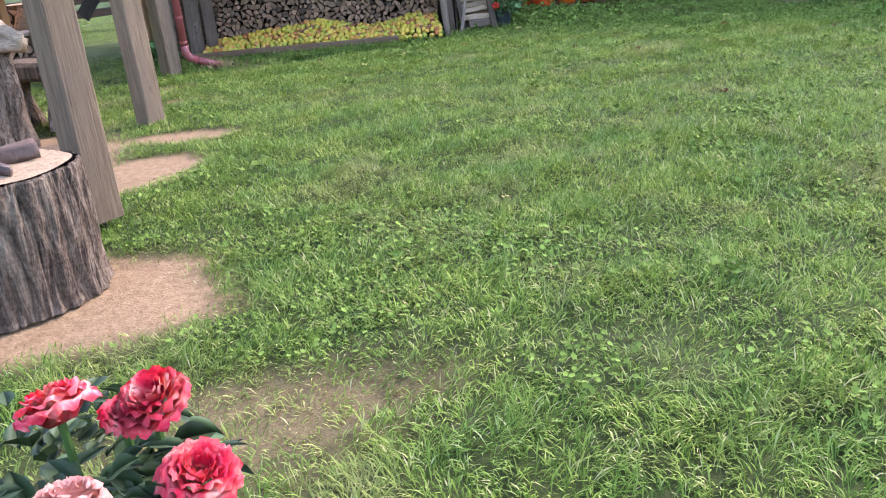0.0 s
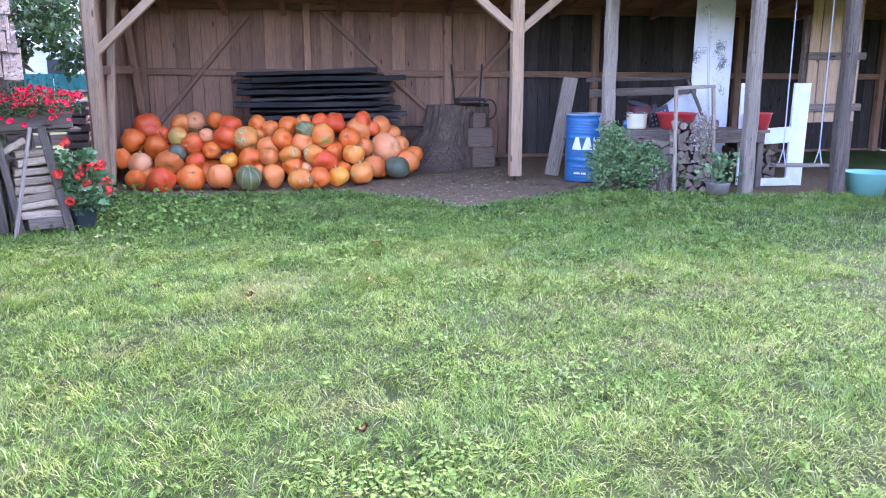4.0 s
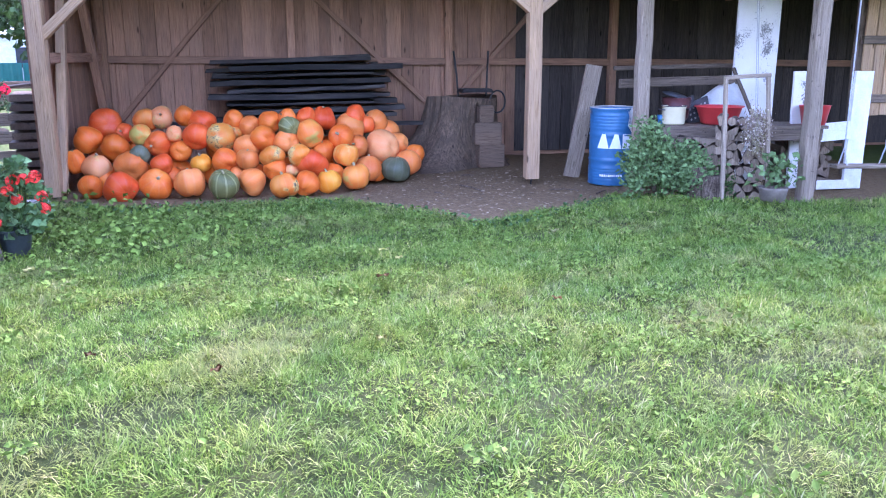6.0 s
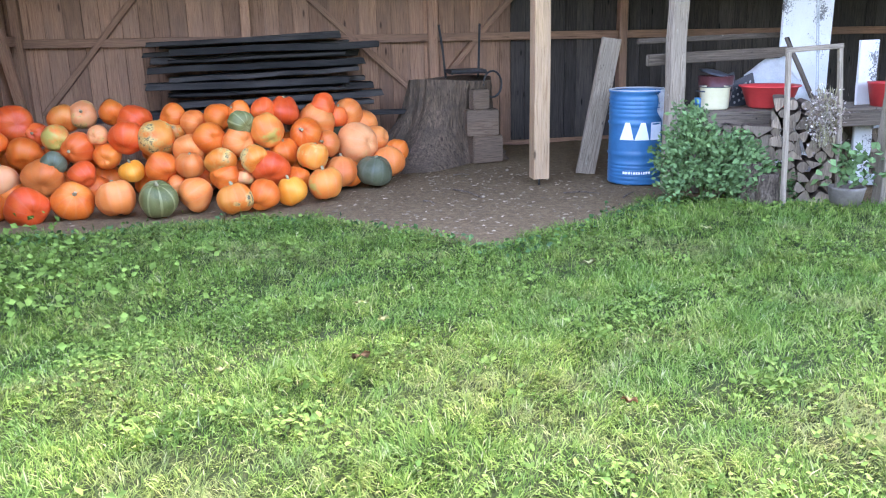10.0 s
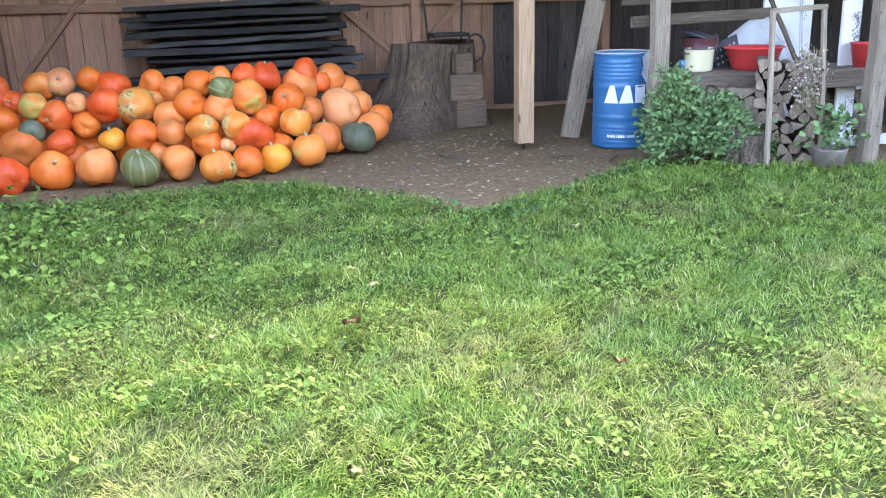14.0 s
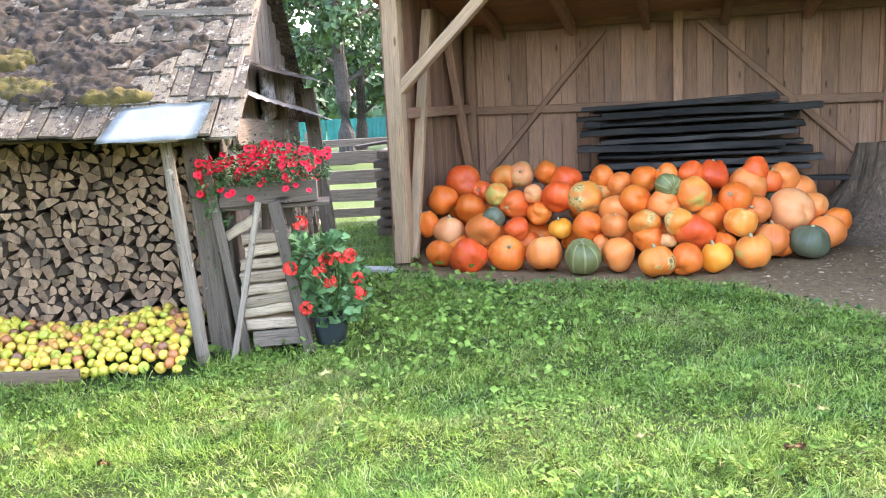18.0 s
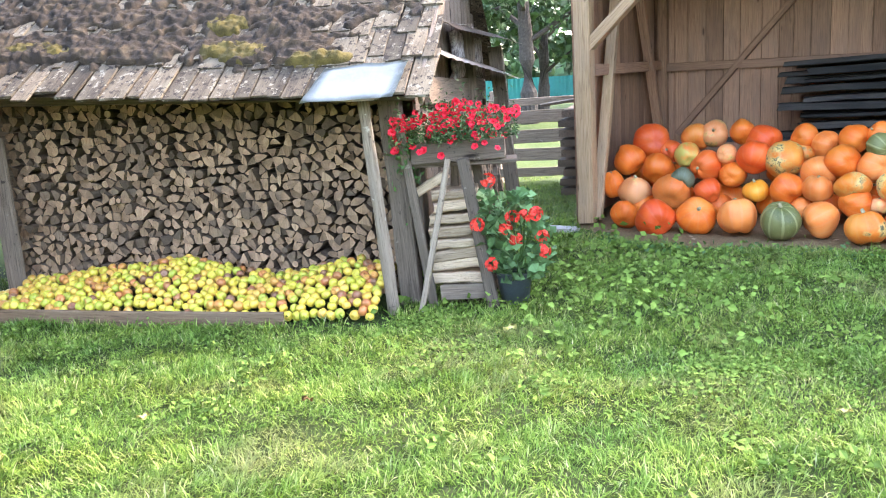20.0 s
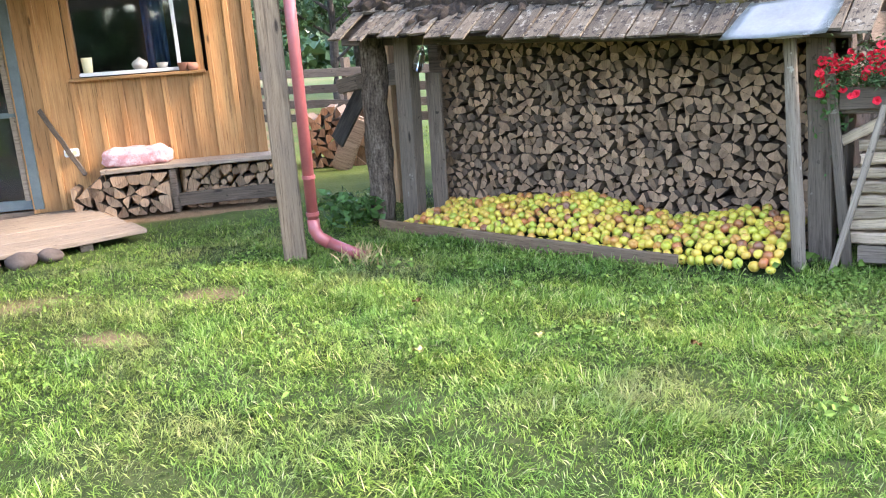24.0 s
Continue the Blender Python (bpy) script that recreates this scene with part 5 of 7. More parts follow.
while len(spots) < 1050 and tries < 90000:
    tries += 1
    x = r.uniform(0.48, 3.46)
    y = r.uniform(-0.32, 0.4)
    lo = -0.16 - 0.043 * (x - 0.4)
    if y < lo + 0.05:
        continue
    back = (y - lo) / (0.42 - lo)
    z = 0.03 + heap_top(x) * min(1.0, back * 1.25) + (0.03 if back > 0.12 else 0) + r.uniform(-0.02, 0.012)
    if x < 0.62:
        z *= 0.6
    key = (int(x / 0.07), int(y / 0.07), int(z / 0.07))
    ok = True
    for a in (-1, 0, 1):
        for c in (-1, 0, 1):
            for d in (-1, 0, 1):
                for p in grid.get((key[0] + a, key[1] + c, key[2] + d), ()):
                    if (p[0] - x) ** 2 + (p[1] - y) ** 2 + (p[2] - z) ** 2 < 0.054 ** 2:
                        ok = False
    if ok:
        spots.append((x, y, z))
        grid.setdefault(key, []).append((x, y, z))
spots.sort(key=lambda p: p[1] - p[2])
rest = []
for k, (x, y, z) in enumerate(spots):
    m = Matrix.Translation((x, y, max(z, 0.03))) @ pose(0, 0, 0, r.uniform(-90, 90), r.uniform(-60, 60), r.uniform(0, 360))
    if k % 2 == 0 and k < 600:
        o = new("apple", forms[k % 4])
        o.parent = heap
        o.matrix_basis = m
    else:
        rest.append((apple_mesh(k % 7), m))
REST_SKIN, t, b = nodes_of("apple_skin_heap", 0.35, spec=0.45)
n1 = noise_at(t, coords(t, (1, 1, 1)), 14, 4)
base = ramp(t, rand_of(t, True), [(0.0, (0.36, 0.4, 0.05)), (0.2, (0.5, 0.45, 0.05)), (0.6, (0.64, 0.46, 0.06)), (0.8, (0.6, 0.35, 0.06)), (0.92, (0.5, 0.18, 0.05)), (0.98, (0.22, 0.1, 0.045))])
t.links.new(mix(t, ramp(t, n1, [(0.56, (0, 0, 0)), (0.7, (0.7, 0.7, 0.7))]), base, (0.5, 0.11, 0.05)), b.inputs["Base Color"])
tagged(part("apple_rest", join(rest), REST_SKIN, heap, smooth=True), kind="stuff")
EDGING = wood("edging_wood", (0.3, 0.19, 0.105), (0.15, 0.09, 0.05), 0.9, (2, 20, 20), False, 0.3, weather=(0.23, 0.155, 0.095))
board = mesh_object("edging_board", timber(2.62, 0.035, 0.11, 0.006, 0.004, 8, 93), EDGING)
board.matrix_basis = SHED @ along((0.3, -0.2, 0.04), (2.9, -0.33, 0.04))[0]
tagged(board, "long brown weathered edging board holding back the apples", "board")

# hanging plastic bottle under the eave
bottle = thing("hanging_bottle", SHED @ Matrix.Translation((0.62, 0.06, 1.36)) @ pose(0, 0, 0, 0, 24, 0), "clear plastic bottle hung under the eave", "bottle")
part("bottle_body", lathe([(0.03, -0.09), (0.042, -0.08), (0.042, 0.03), (0.034, 0.06), (0.014, 0.09), (0.014, 0.11)], 20), GLASS, bottle, smooth=True)
part("string", tube([(0, 0, 0.1), (-0.02, 0, 0.22)], 0.002, 5), STRAW, bottle)

# plant stand with firewood between its legs
stand = thing("plant_stand", SHED, "grey wooden trestle stand carrying a flower box", "stand")
beam(stand, "leg", (3.74, -0.01, 0.0), (3.95, 0.1, 0.97), 0.035, 0.055, SILVER_WOOD, 601, (0, 1, 0))
beam(stand, "leg", (4.2, 0.08, 0.0), (4.04, 0.12, 0.97), 0.075, 0.05, GREY_WOOD, 602, (0, 1, 0))
beam(stand, "leg", (3.85, 0.62, 0.0), (3.95, 0.4, 0.94), 0.06, 0.06, GREY_WOOD, 603, (0, 1, 0))
beam(stand, "leg", (4.2, 0.62, 0.0), (4.08, 0.4, 0.94), 0.06, 0.06, GREY_WOOD, 604, (0, 1, 0))
beam(stand, "top_rail", (3.7, 0.3, 0.93), (4.36, 0.36, 0.93), 0.28, 0.03, GREY_WOOD, 605)
beam(stand, "lower_rail", (3.86, 0.05, 0.11), (4.2, 0.12, 0.10), 0.03, 0.1, GREY_WOOD, 606)
r = random.Random(95)
STACK_LOG = wood("stacked_split_log", (0.66, 0.49, 0.32), (0.38, 0.26, 0.155), 0.9, (1.5, 26, 26), False, 0.35, weather=(0.55, 0.41, 0.27))
for k in range(8):
    z = 0.19 + k * 0.08
    lg = mesh_object("log", timber(r.uniform(0.36, 0.42) - 0.012 * k, 0.3, r.uniform(0.062, 0.08), 0.012, 0.005, 6, 610 + k), STACK_LOG)
    lg.matrix_basis = SHED @ Matrix.Translation((3.95 + r.uniform(-0.015, 0.015), 0.33, z - 0.02)) @ pose(0, 0, 0, r.uniform(-5, 5), -3 + r.uniform(-3.5, 3), 4 + r.uniform(-4, 4))
    tagged(lg, "split pale log stacked flat inside the plant stand", "log", "logs in the stand")
lg = mesh_object("log", timber(0.22, 0.16, 0.06, 0.01, 0.004, 5, 630), STACK_LOG)
lg.matrix_basis = SHED @ Matrix.Translation((3.8, 0.3, 0.8)) @ pose(0, 0, 0, 0, -28, 4)
tagged(lg, "split brown log lying aslant on the stacked wood", "log", "logs in the stand")
under = mesh_object("chopping_block", pole(0.16, 0.2, 0.21, 20, 4, 0.1, 3), BARK, True)
under.matrix_basis = SHED @ Matrix.Translation((4.0, 0.42, 0.07)) @ pose(0, 0, 0, 0, 90, 0)
tagged(under, "dark round log under the stacked wood", "log")

box = thing("flower_box", SHED @ Matrix.Translation((4.0, 0.25, 0.95)) @ pose(0, 0, 0, 0, -2, 5), "grey wooden flower box full of red petunias", "planter")
beam(box, "front_board", (-0.3, -0.09, 0.065), (0.3, -0.09, 0.065), 0.02, 0.13, GREY_WOOD, 620)
beam(box, "back_board", (-0.3, 0.09, 0.065), (0.3, 0.09, 0.065), 0.02, 0.13, GREY_WOOD, 621)
for s in (-0.29, 0.29):
    beam(box, "end_board", (s, -0.08, 0.065), (s, 0.08, 0.065), 0.02, 0.13, GREY_WOOD, 622)
beam(box, "soil", (-0.27, 0, 0.09), (0.27, 0, 0.09), 0.15, 0.05, MOSS, 623)


def leaf_cloud(n, place_of, size, seed, cup=0.25, slim=0.6, tip=0.0):
    """Many small leaves, each a folded kite of four triangles."""
    rs = np.random.RandomState(seed)
    V, F = [], []
    for k in range(n):
        p, d = place_of(rs)
        d = np.asarray(d, float)
        d = d / (np.linalg.norm(d) + 1e-9)
        side = np.cross(d, rs.normal(size=3))
        side /= np.linalg.norm(side) + 1e-9
        up = np.cross(side, d)
        if up[2] < 0:
            up = -up
        s = size * rs.uniform(0.55, 1.2)
        q = len(V)
        p = np.asarray(p, float)
        V += [p, p + d * s * 0.45 + side * s * slim * 0.5 + up * s * cup * 0.4, p + d * s - up * s * tip, p + d * s * 0.45 - side * s * slim * 0.5 + up * s * cup * 0.4, p + d * s * 0.5]
        F += [(q, q + 1, q + 4), (q + 1, q + 2, q + 4), (q + 2, q + 3, q + 4), (q + 3, q, q + 4)]
    bm = bmesh.new()
    me = bpy.data.meshes.new("tmp")
    me.from_pydata([tuple(v) for v in V], [], F)
    bm.from_mesh(me)
    bpy.data.meshes.remove(me)
    return bm


def blossom(rad, petals=5, seed=0, depth=0.5, ruffle=0.12):
    """An open trumpet flower facing +z, with lobes and a throat."""
    r = random.Random(seed)
    bm = bmesh.new()
    n = petals * 4
    rings = []
    for rr, z in ((0.1, -depth), (0.3, -0.18), (0.62, 0.0), (1.0, 0.06)):
        ring = []
        for i in range(n):
            a = 2 * math.pi * i / n
            lobe = 1 - 0.16 * (0.5 + 0.5 * math.cos(a * petals)) * rr
            ring.append(bm.verts.new((rad * rr * lobe * math.cos(a), rad * rr * lobe * math.sin(a), rad * (z + ruffle * rr * r.uniform(-1, 1)))))
        rings.append(ring)
    for a, b in zip(rings, rings[1:]):
        for i in range(n):
            bm.faces.new((a[i], a[(i + 1) % n], b[(i + 1) % n], b[i]))
    bm.faces.new(rings[0][::-1])
    return bm


def box_leaf(rs):
    x = max(-0.4, min(0.38, rs.normal(-0.01, 0.2)))
    p = np.array((x, -0.07 + rs.normal(0, 0.09), 0.13 + abs(rs.normal(0, 0.11)) - 0.05 * max(0, abs(x) - 0.3)))
    return p, (rs.normal(0, 0.8), rs.normal(-0.6, 0.7), rs.normal(0.2, 0.6))


PETUNIA_LEAF = mottled("petunia_leaf", [(0.3, (0.035, 0.07, 0.022)), (0.7, (0.085, 0.14, 0.05))], 5, 0.7, spec=0.2, island=0.5, bumpy=0.1)
plant = part("foliage", leaf_cloud(2300, box_leaf, 0.036, 12, slim=0.42), PETUNIA_LEAF, box, "green petunia foliage")
part("trailing_foliage", leaf_cloud(300, lambda rs: (np.array((-0.36 + rs.normal(0, 0.05), -0.03 + rs.normal(0, 0.06), 0.2 - abs(rs.normal(0, 0.16)))), rs.normal(size=3)), 0.045, 13), LEAF, box)
r = random.Random(97)
for k in range(150):
    x = max(-0.4, min(0.39, r.gauss(0.02, 0.22)))
    z = 0.19 + 0.17 * r.random() ** 0.7 * (1.15 - 1.3 * abs(x)) - (r.uniform(0.06, 0.17) if r.random() < 0.2 else 0)
    y = -0.12 + 0.3 * (z - 0.2) + r.uniform(-0.07, 0.12)
    m = place((x, y, z), (r.uniform(-0.4, 0.4), -1, 0.35 + r.uniform(-0.3, 0.5)), (r.uniform(-1, 1), 0, 1)) @ pose(0, 0, 0, 0, 90, 0)
    part("petunia", blossom(r.uniform(0.02, 0.031), 5, k), RED_PETAL, plant, m=m)

# geranium in a bucket
BUCKET = mottled("grey_green_bucket", [(0.3, (0.03, 0.04, 0.04)), (0.7, (0.07, 0.085, 0.085))], 8, 0.5)
ger = thing("geranium", SHED @ Matrix.Translation((4.33, 0.2, 0)), "tall red geranium in a grey-green bucket", "flowers")
part("bucket", lathe([(0.09, 0), (0.12, 0.2), (0.125, 0.21), (0.11, 0.21), (0.1, 0.15)], 24), BUCKET, ger, smooth=True)


GER_LEAF = mottled("geranium_leaf", [(0.3, (0.06, 0.135, 0.045)), (0.7, (0.135, 0.245, 0.085))], 6, 0.6, spec=0.25, island=0.45, bumpy=0.1)


def ger_leaf(rs):
    h = rs.uniform(0.05, 0.62)
    a = rs.uniform(0, 6.28)
    w = (0.06 + 0.17 * math.sin(min(1, h / 0.5) * 2.6)) * math.sqrt(rs.uniform(0, 1))
    off = -0.10 * max(0, h - 0.3) / 0.3
    return np.array((w * math.cos(a) + off + 0.05, w * math.sin(a) - 0.05, 0.12 + h)), (math.cos(a), math.sin(a), 0.2 + rs.normal(0, 0.4))


part("leaves", leaf_cloud(640, ger_leaf, 0.066, 15, slim=1.1), GER_LEAF, ger, "round scalloped leaves")
for k in range(7):
    a = r.uniform(0, 6.28)
    part("stalk", tube([(0.02 * math.cos(a), 0.02 * math.sin(a), 0.15), (0.1 * math.cos(a), 0.1 * math.sin(a), 0.4), (0.16 * math.cos(a) - 0.03, 0.14 * math.sin(a), 0.62)], 0.006, 6), LEAF, ger)
for k, (x, z) in enumerate(((-0.12, 0.84), (-0.20, 0.56), (0.02, 0.60), (-0.02, 0.53), (0.10, 0.60), (0.20, 0.46), (0.21, 0.38), (-0.12, 0.30), (0.04, 0.45), (0.17, 0.62))):
    head = []
    for q in range(16):
        d = Vector((r.gauss(0, 1), r.gauss(0, 1), r.gauss(0.4, 0.8))).normalized()
        head.append((blossom(0.02, 5, q), place(d * 0.042, d, (0.3, 0.2, 1)) @ pose(0, 0, 0, 0, 90, 0)))
    part("flower_head", join(head), SCARLET_PETAL, ger, "scarlet flower head", Matrix.Translation((x, -0.19 + r.uniform(-0.04, 0.05), z)))

# ---- lean-to corner: drum, table and clutter ----
drum = thing("oil_drum", pose(4.5, 12.26, 0) @ Matrix.Diagonal((0.93, 0.93, 1.0, 1)), "blue steel drum with white lettering on the earth floor", "drum")
prof = [(0.28, 0.0), (0.29, 0.012), (0.285, 0.03)]
z = 0.05
for k in range(5):
    prof += [(0.285, z), (0.291, z + 0.012), (0.285, z + 0.024)]
    z += 0.034
for zz in (0.29, 0.58):
    prof += [(0.285, zz - 0.02), (0.297, zz), (0.285, zz + 0.02)]
    if zz == 0.29:
        prof += [(0.285, 0.33), (0.285, 0.54)]
for k in range(5):
    prof += [(0.285, 0.64 + k * 0.038), (0.291, 0.655 + k * 0.038), (0.285, 0.668 + k * 0.038)]
prof += [(0.285, 0.86), (0.295, 0.87), (0.295, 0.885), (0.28, 0.885)]
shell = part("shell", lathe([(a, b) for a, b in prof], 48, False), DRUM_BLUE, drum, smooth=True)
part("bottom", lathe([(0.02, 0.005), (0.284, 0.006)], 48), DRUM_BLUE, drum)
part("rim", tube([(0.288 * math.cos(a), 0.288 * math.sin(a), 0.885) for a in [i * 2 * math.pi / 40 for i in range(41)]], 0.008, 8), TIN, drum, "bare steel rim")


def wrapped(shape, z0, height, a0, rad=0.2965, thick=0.0015):
    """A flat outline (u along the girth in metres, v up, both from the corner) laid round the drum."""
    bm = bmesh.new()
    vs = []
    for u, v in shape:
        a = a0 + u / rad
        vs.append(bm.verts.new((rad * math.cos(a), rad * math.sin(a), z0 + v * height)))
    bm.faces.new(vs)
    bmesh.ops.triangulate(bm, faces=bm.faces[:])
    bmesh.ops.solidify(bm, geom=bm.faces[:], thickness=thick)
    return bm


A0 = radians(-151)
for off in (0.0, 0.158):
    part("print_mark", wrapped([(off, 0), (off + 0.15, 0), (off + 0.105, 1), (off + 0.06, 1)], 0.43, 0.165, A0, 0.2985), WHITE_PRINT, shell, "white printed wedge mark")
part("print_mark", wrapped([(0.322, 0), (0.45, 0), (0.45, 1), (0.322, 1)], 0.43, 0.165, A0, 0.2985), WHITE_PRINT, shell)
for k, (u, wd) in enumerate(((0.0, 0.018), (0.023, 0.018), (0.046, 0.018), (0.073, 0.006), (0.088, 0.015), (0.108, 0.015), (0.128, 0.015), (0.152, 0.006), (0.168, 0.014), (0.188, 0.016), (0.21, 0.02))):
    part("print_bar", wrapped([(u * 1.25, 0), ((u + wd) * 1.25, 0), ((u + wd) * 1.25, 1), (u * 1.25, 1)], 0.105, 0.024, A0 + 0.15, 0.2945), WHITE_PRINT, shell)
part("cloth", sheet([(0.05, -0.30, 0.9), (0.25, -0.22, 0.88), (0.30, -0.26, 0.45), (0.12, -0.33, 0.5)], 0.06, 10), WHITE_PAINT, drum, "pale rag hanging from the rim", smooth=True)

lean = mesh_object("leaning_plank", timber(1.38, 0.2, 0.05, 0.006, 0.003, 5, 700), SILVER_WOOD)
lean.matrix_basis = along((4.22, 12.82, 0.01), (4.42, 12.70, 1.35), (0, -1, 0))[0]
tagged(lean, "wide pale plank standing aslant beside the drum", "plank")

lt = thing("lean_to_frame", Matrix(), "rough grey posts and rails of the lean-to", "posts")
for k, (x, y, w, h) in enumerate(((4.58, 11.72, 0.15, 2.62), (5.86, 10.53, 0.15, 2.4), (6.9, 10.3, 0.15, 2.4))):
    part("post", timber(h, w, w * 0.9, 0.02, 0.008, 8, 710 + k), SILVER_WOOD if k < 2 else GREY_WOOD, lt, "grey rough-hewn post", place((x, y, h / 2), (0.0, 0.0, 1), (0, -1, 0)))
beam(lt, "rail", (4.4, 11.9, 1.17), (5.9, 11.95, 1.2), 0.05, 0.1, GREY_WOOD, 720)
beam(lt, "rail", (4.5, 12.3, 1.33), (6.3, 12.3, 1.36), 0.05, 0.05, GREY_WOOD, 721)
beam(lt, "top_beam", (4.4, 10.55, 2.45), (11.0, 10.3, 2.45), 0.12, 0.12, GREY_WOOD, 722)
part("lean_to_roof", slab(7.0, 2.3, 0.04, 0.01), GREY_WOOD, lt, "boarded lean-to roof", pose(7.6, 11.2, 2.66, 7, 0, -2))

table = thing("work_table", Matrix(), "rough grey plank table under the lean-to", "table")
beam(table, "front_board", (4.6, 11.42, 0.635), (6.4, 11.06, 0.635), 0.045, 0.12, GREY_WOOD, 730)
for k in range(3):
    beam(table, "top_plank", (4.66, 11.53 + k * 0.2, 0.71), (6.5, 11.16 + k * 0.2, 0.71), 0.2, 0.035, GREY_WOOD, 731 + k)
for x, y in ((4.72, 11.5), (6.4, 11.15), (4.85, 12.0), (6.45, 11.6)):
    beam(table, "leg", (x, y, 0), (x, y, 0.69), 0.08, 0.08, GREY_WOOD, 740 + int(y * 3), (0, 1, 0))

pot = thing("enamel_pot", pose(4.95, 11.66, 0.73), "cream enamel pot with side handles on the table", "pot")
pot_body = part("pot_body", lathe([(0.115, 0), (0.125, 0.015), (0.132, 0.19), (0.14, 0.2), (0.126, 0.2), (0.118, 0.02)], 32), CREAM_ENAMEL, pot, smooth=True)
part("rim", tube([(0.138 * math.cos(a), 0.138 * math.sin(a), 0.2) for a in [i * 2 * math.pi / 32 for i in range(33)]], 0.005, 6), DARK_PLASTIC, pot_body)
for s in (-1, 1):
    part("handle", tube([(s * 0.13, -0.05, 0.16), (s * 0.17, -0.03, 0.165), (s * 0.17, 0.03, 0.165), (s * 0.13, 0.05, 0.16)], 0.007, 6), DARK_PLASTIC, pot_body)
jar = thing("dark_bowl", pose(5.08, 11.86, 0.73), "dark red bowl with a tilted dark lid", "bowl")
part("bowl_body", lathe([(0.1, 0), (0.14, 0.06), (0.165, 0.28), (0.155, 0.28), (0.09, 0.02)], 28), mottled("maroon_glaze", [(0.3, (0.07, 0.02, 0.02)), (0.7, (0.12, 0.04, 0.035))], 8, 0.3), jar, smooth=True)
part("lid", lathe([(0.02, 0.03), (0.1, 0.02), (0.165, 0), (0.16, -0.006), (0.02, 0.02)], 28), DARK_PLASTIC, jar, "dull dark lid", Matrix.Translation((0, 0, 0.3)) @ pose(0, 0, 0, 10, 12, 0), True)
bas = thing("red_basin", pose(5.45, 11.57, 0.73), "wide red plastic basin on the table", "basin")
part("basin_body", lathe([(0.17, 0), (0.19, 0.02), (0.245, 0.18), (0.27, 0.19), (0.268, 0.2), (0.235, 0.19), (0.16, 0.015)], 36), RED_PLASTIC, bas, smooth=True)
crate = thing("plastic_crate", pose(5.35, 11.95, 0.73, 0, -18, 10), "dark perforated plastic crate leaning behind the basin", "crate")
part("crate_wall", slab(0.34, 0.02, 0.26, 0.006), DARK_PLASTIC, crate, m=Matrix.Translation((0, -0.12, 0)))
part("crate_wall", slab(0.34, 0.02, 0.26, 0.006), DARK_PLASTIC, crate, m=Matrix.Translation((0, 0.12, 0)))
part("crate_floor", slab(0.34, 0.24, 0.02, 0.006), DARK_PLASTIC, crate)
for k in range(15):
    part("slot", slab(0.022, 0.006, 0.022, 0.003), TIN, crate, m=Matrix.Translation((-0.11 + (k % 5) * 0.055, -0.134, 0.06 + (k // 5) * 0.06)))
cup = mesh_object("blue_cup", lathe([(0.04, 0), (0.05, 0.1), (0.045, 0.1), (0.035, 0.01)], 20), DRUM_BLUE, True)
cup.matrix_basis = pose(4.84, 11.72, 0.73)
tagged(cup, "small blue plastic cup on the table", "cup")
red_tub = mesh_object("red_tub", lathe([(0.12, 0), (0.16, 0.2), (0.17, 0.21), (0.15, 0.2), (0.11, 0.02)], 28), RED_PLASTIC, True)
red_tub.matrix_basis = pose(6.4, 11.22, 0.73)
tagged(red_tub, "small red plastic tub on the table", "tub")
sack = mesh_object("white_sheet", sheet([(5.45, 11.98, 1.0), (5.68, 11.80, 0.745), (6.05, 11.78, 0.745), (5.8, 11.95, 1.24)], 0.05, 10), WHITE_PAINT, True)
tagged(sack, "crumpled white plastic sheet on the table", "plastic sheet")

# peeling white boards standing behind
for k, (a, b, w, lab) in enumerate((((6.18, 12.1, 0.0), (6.23, 12.15, 2.4), 0.56, "tall white board with flaked grey paint"), ((6.36, 11.4, 0.0), (6.36, 11.45, 1.3), 0.2, "narrow white board standing upright"))):
    bd = mesh_object("white_board", timber((Vector(b) - Vector(a)).length, w, 0.03, 0.004, 0.002, 6, 750 + k), mottled("flaked_white_%s" % "ab"[k], [(0.4, (0.16, 0.15, 0.14)), (0.44, (0.66, 0.63, 0.58)), (0.8, (0.78, 0.76, 0.72))], 3.2, 0.7, 8, 60, 0.2))
    bd.matrix_basis = along(a, b, (0, -1, 0))[0]
    tagged(bd, lab, "board")
wd = thing("old_window_frame", Matrix(), "slim grey wooden window frame leaning on the table", "frame")
for a, b in (((5.02, 10.68, 0.0), (5.01, 10.75, 1.27)), ((5.53, 10.66, 0.0), (5.48, 10.75, 1.28)), ((4.99, 10.75, 1.26), (5.5, 10.75, 1.28))):
    beam(wd, "frame_bar", a, b, 0.04, 0.035, SILVER_WOOD, int(a[0] * 100), (0, -1, 0))
for x in (5.74, 5.76):
    rod = mesh_object("thin_rod", tube([(x, 11.3, 0.75), (x + 0.02, 11.5, 2.2)], 0.006, 6), TIN)
    tagged(rod, "thin pale rod leaning behind the table", "rod", "rods behind the table")
brace_ob = mesh_object("grey_stick", timber(0.62, 0.04, 0.025, 0.004, 0.003, 4, 760), GREY_WOOD)
brace_ob.matrix_basis = along((5.75, 11.35, 0.78), (5.6, 11.6, 1.35), (0, -1, 0))[0]
tagged(brace_ob, "grey stick leaning over the table", "stick")

wood_stack(pose(5.1, 11.02, 0, 0, 0, -33), 0.5, 0.86, 58, 41, "small stack of dark split logs under the table", 0.4, ends=DARK_LOG)
wood_stack(pose(4.74, 11.3, 0, 0, 0, -33), 0.5, 0.62, 40, 42, "dark logs stacked behind the bush", 0.35, ends=DARK_LOG)
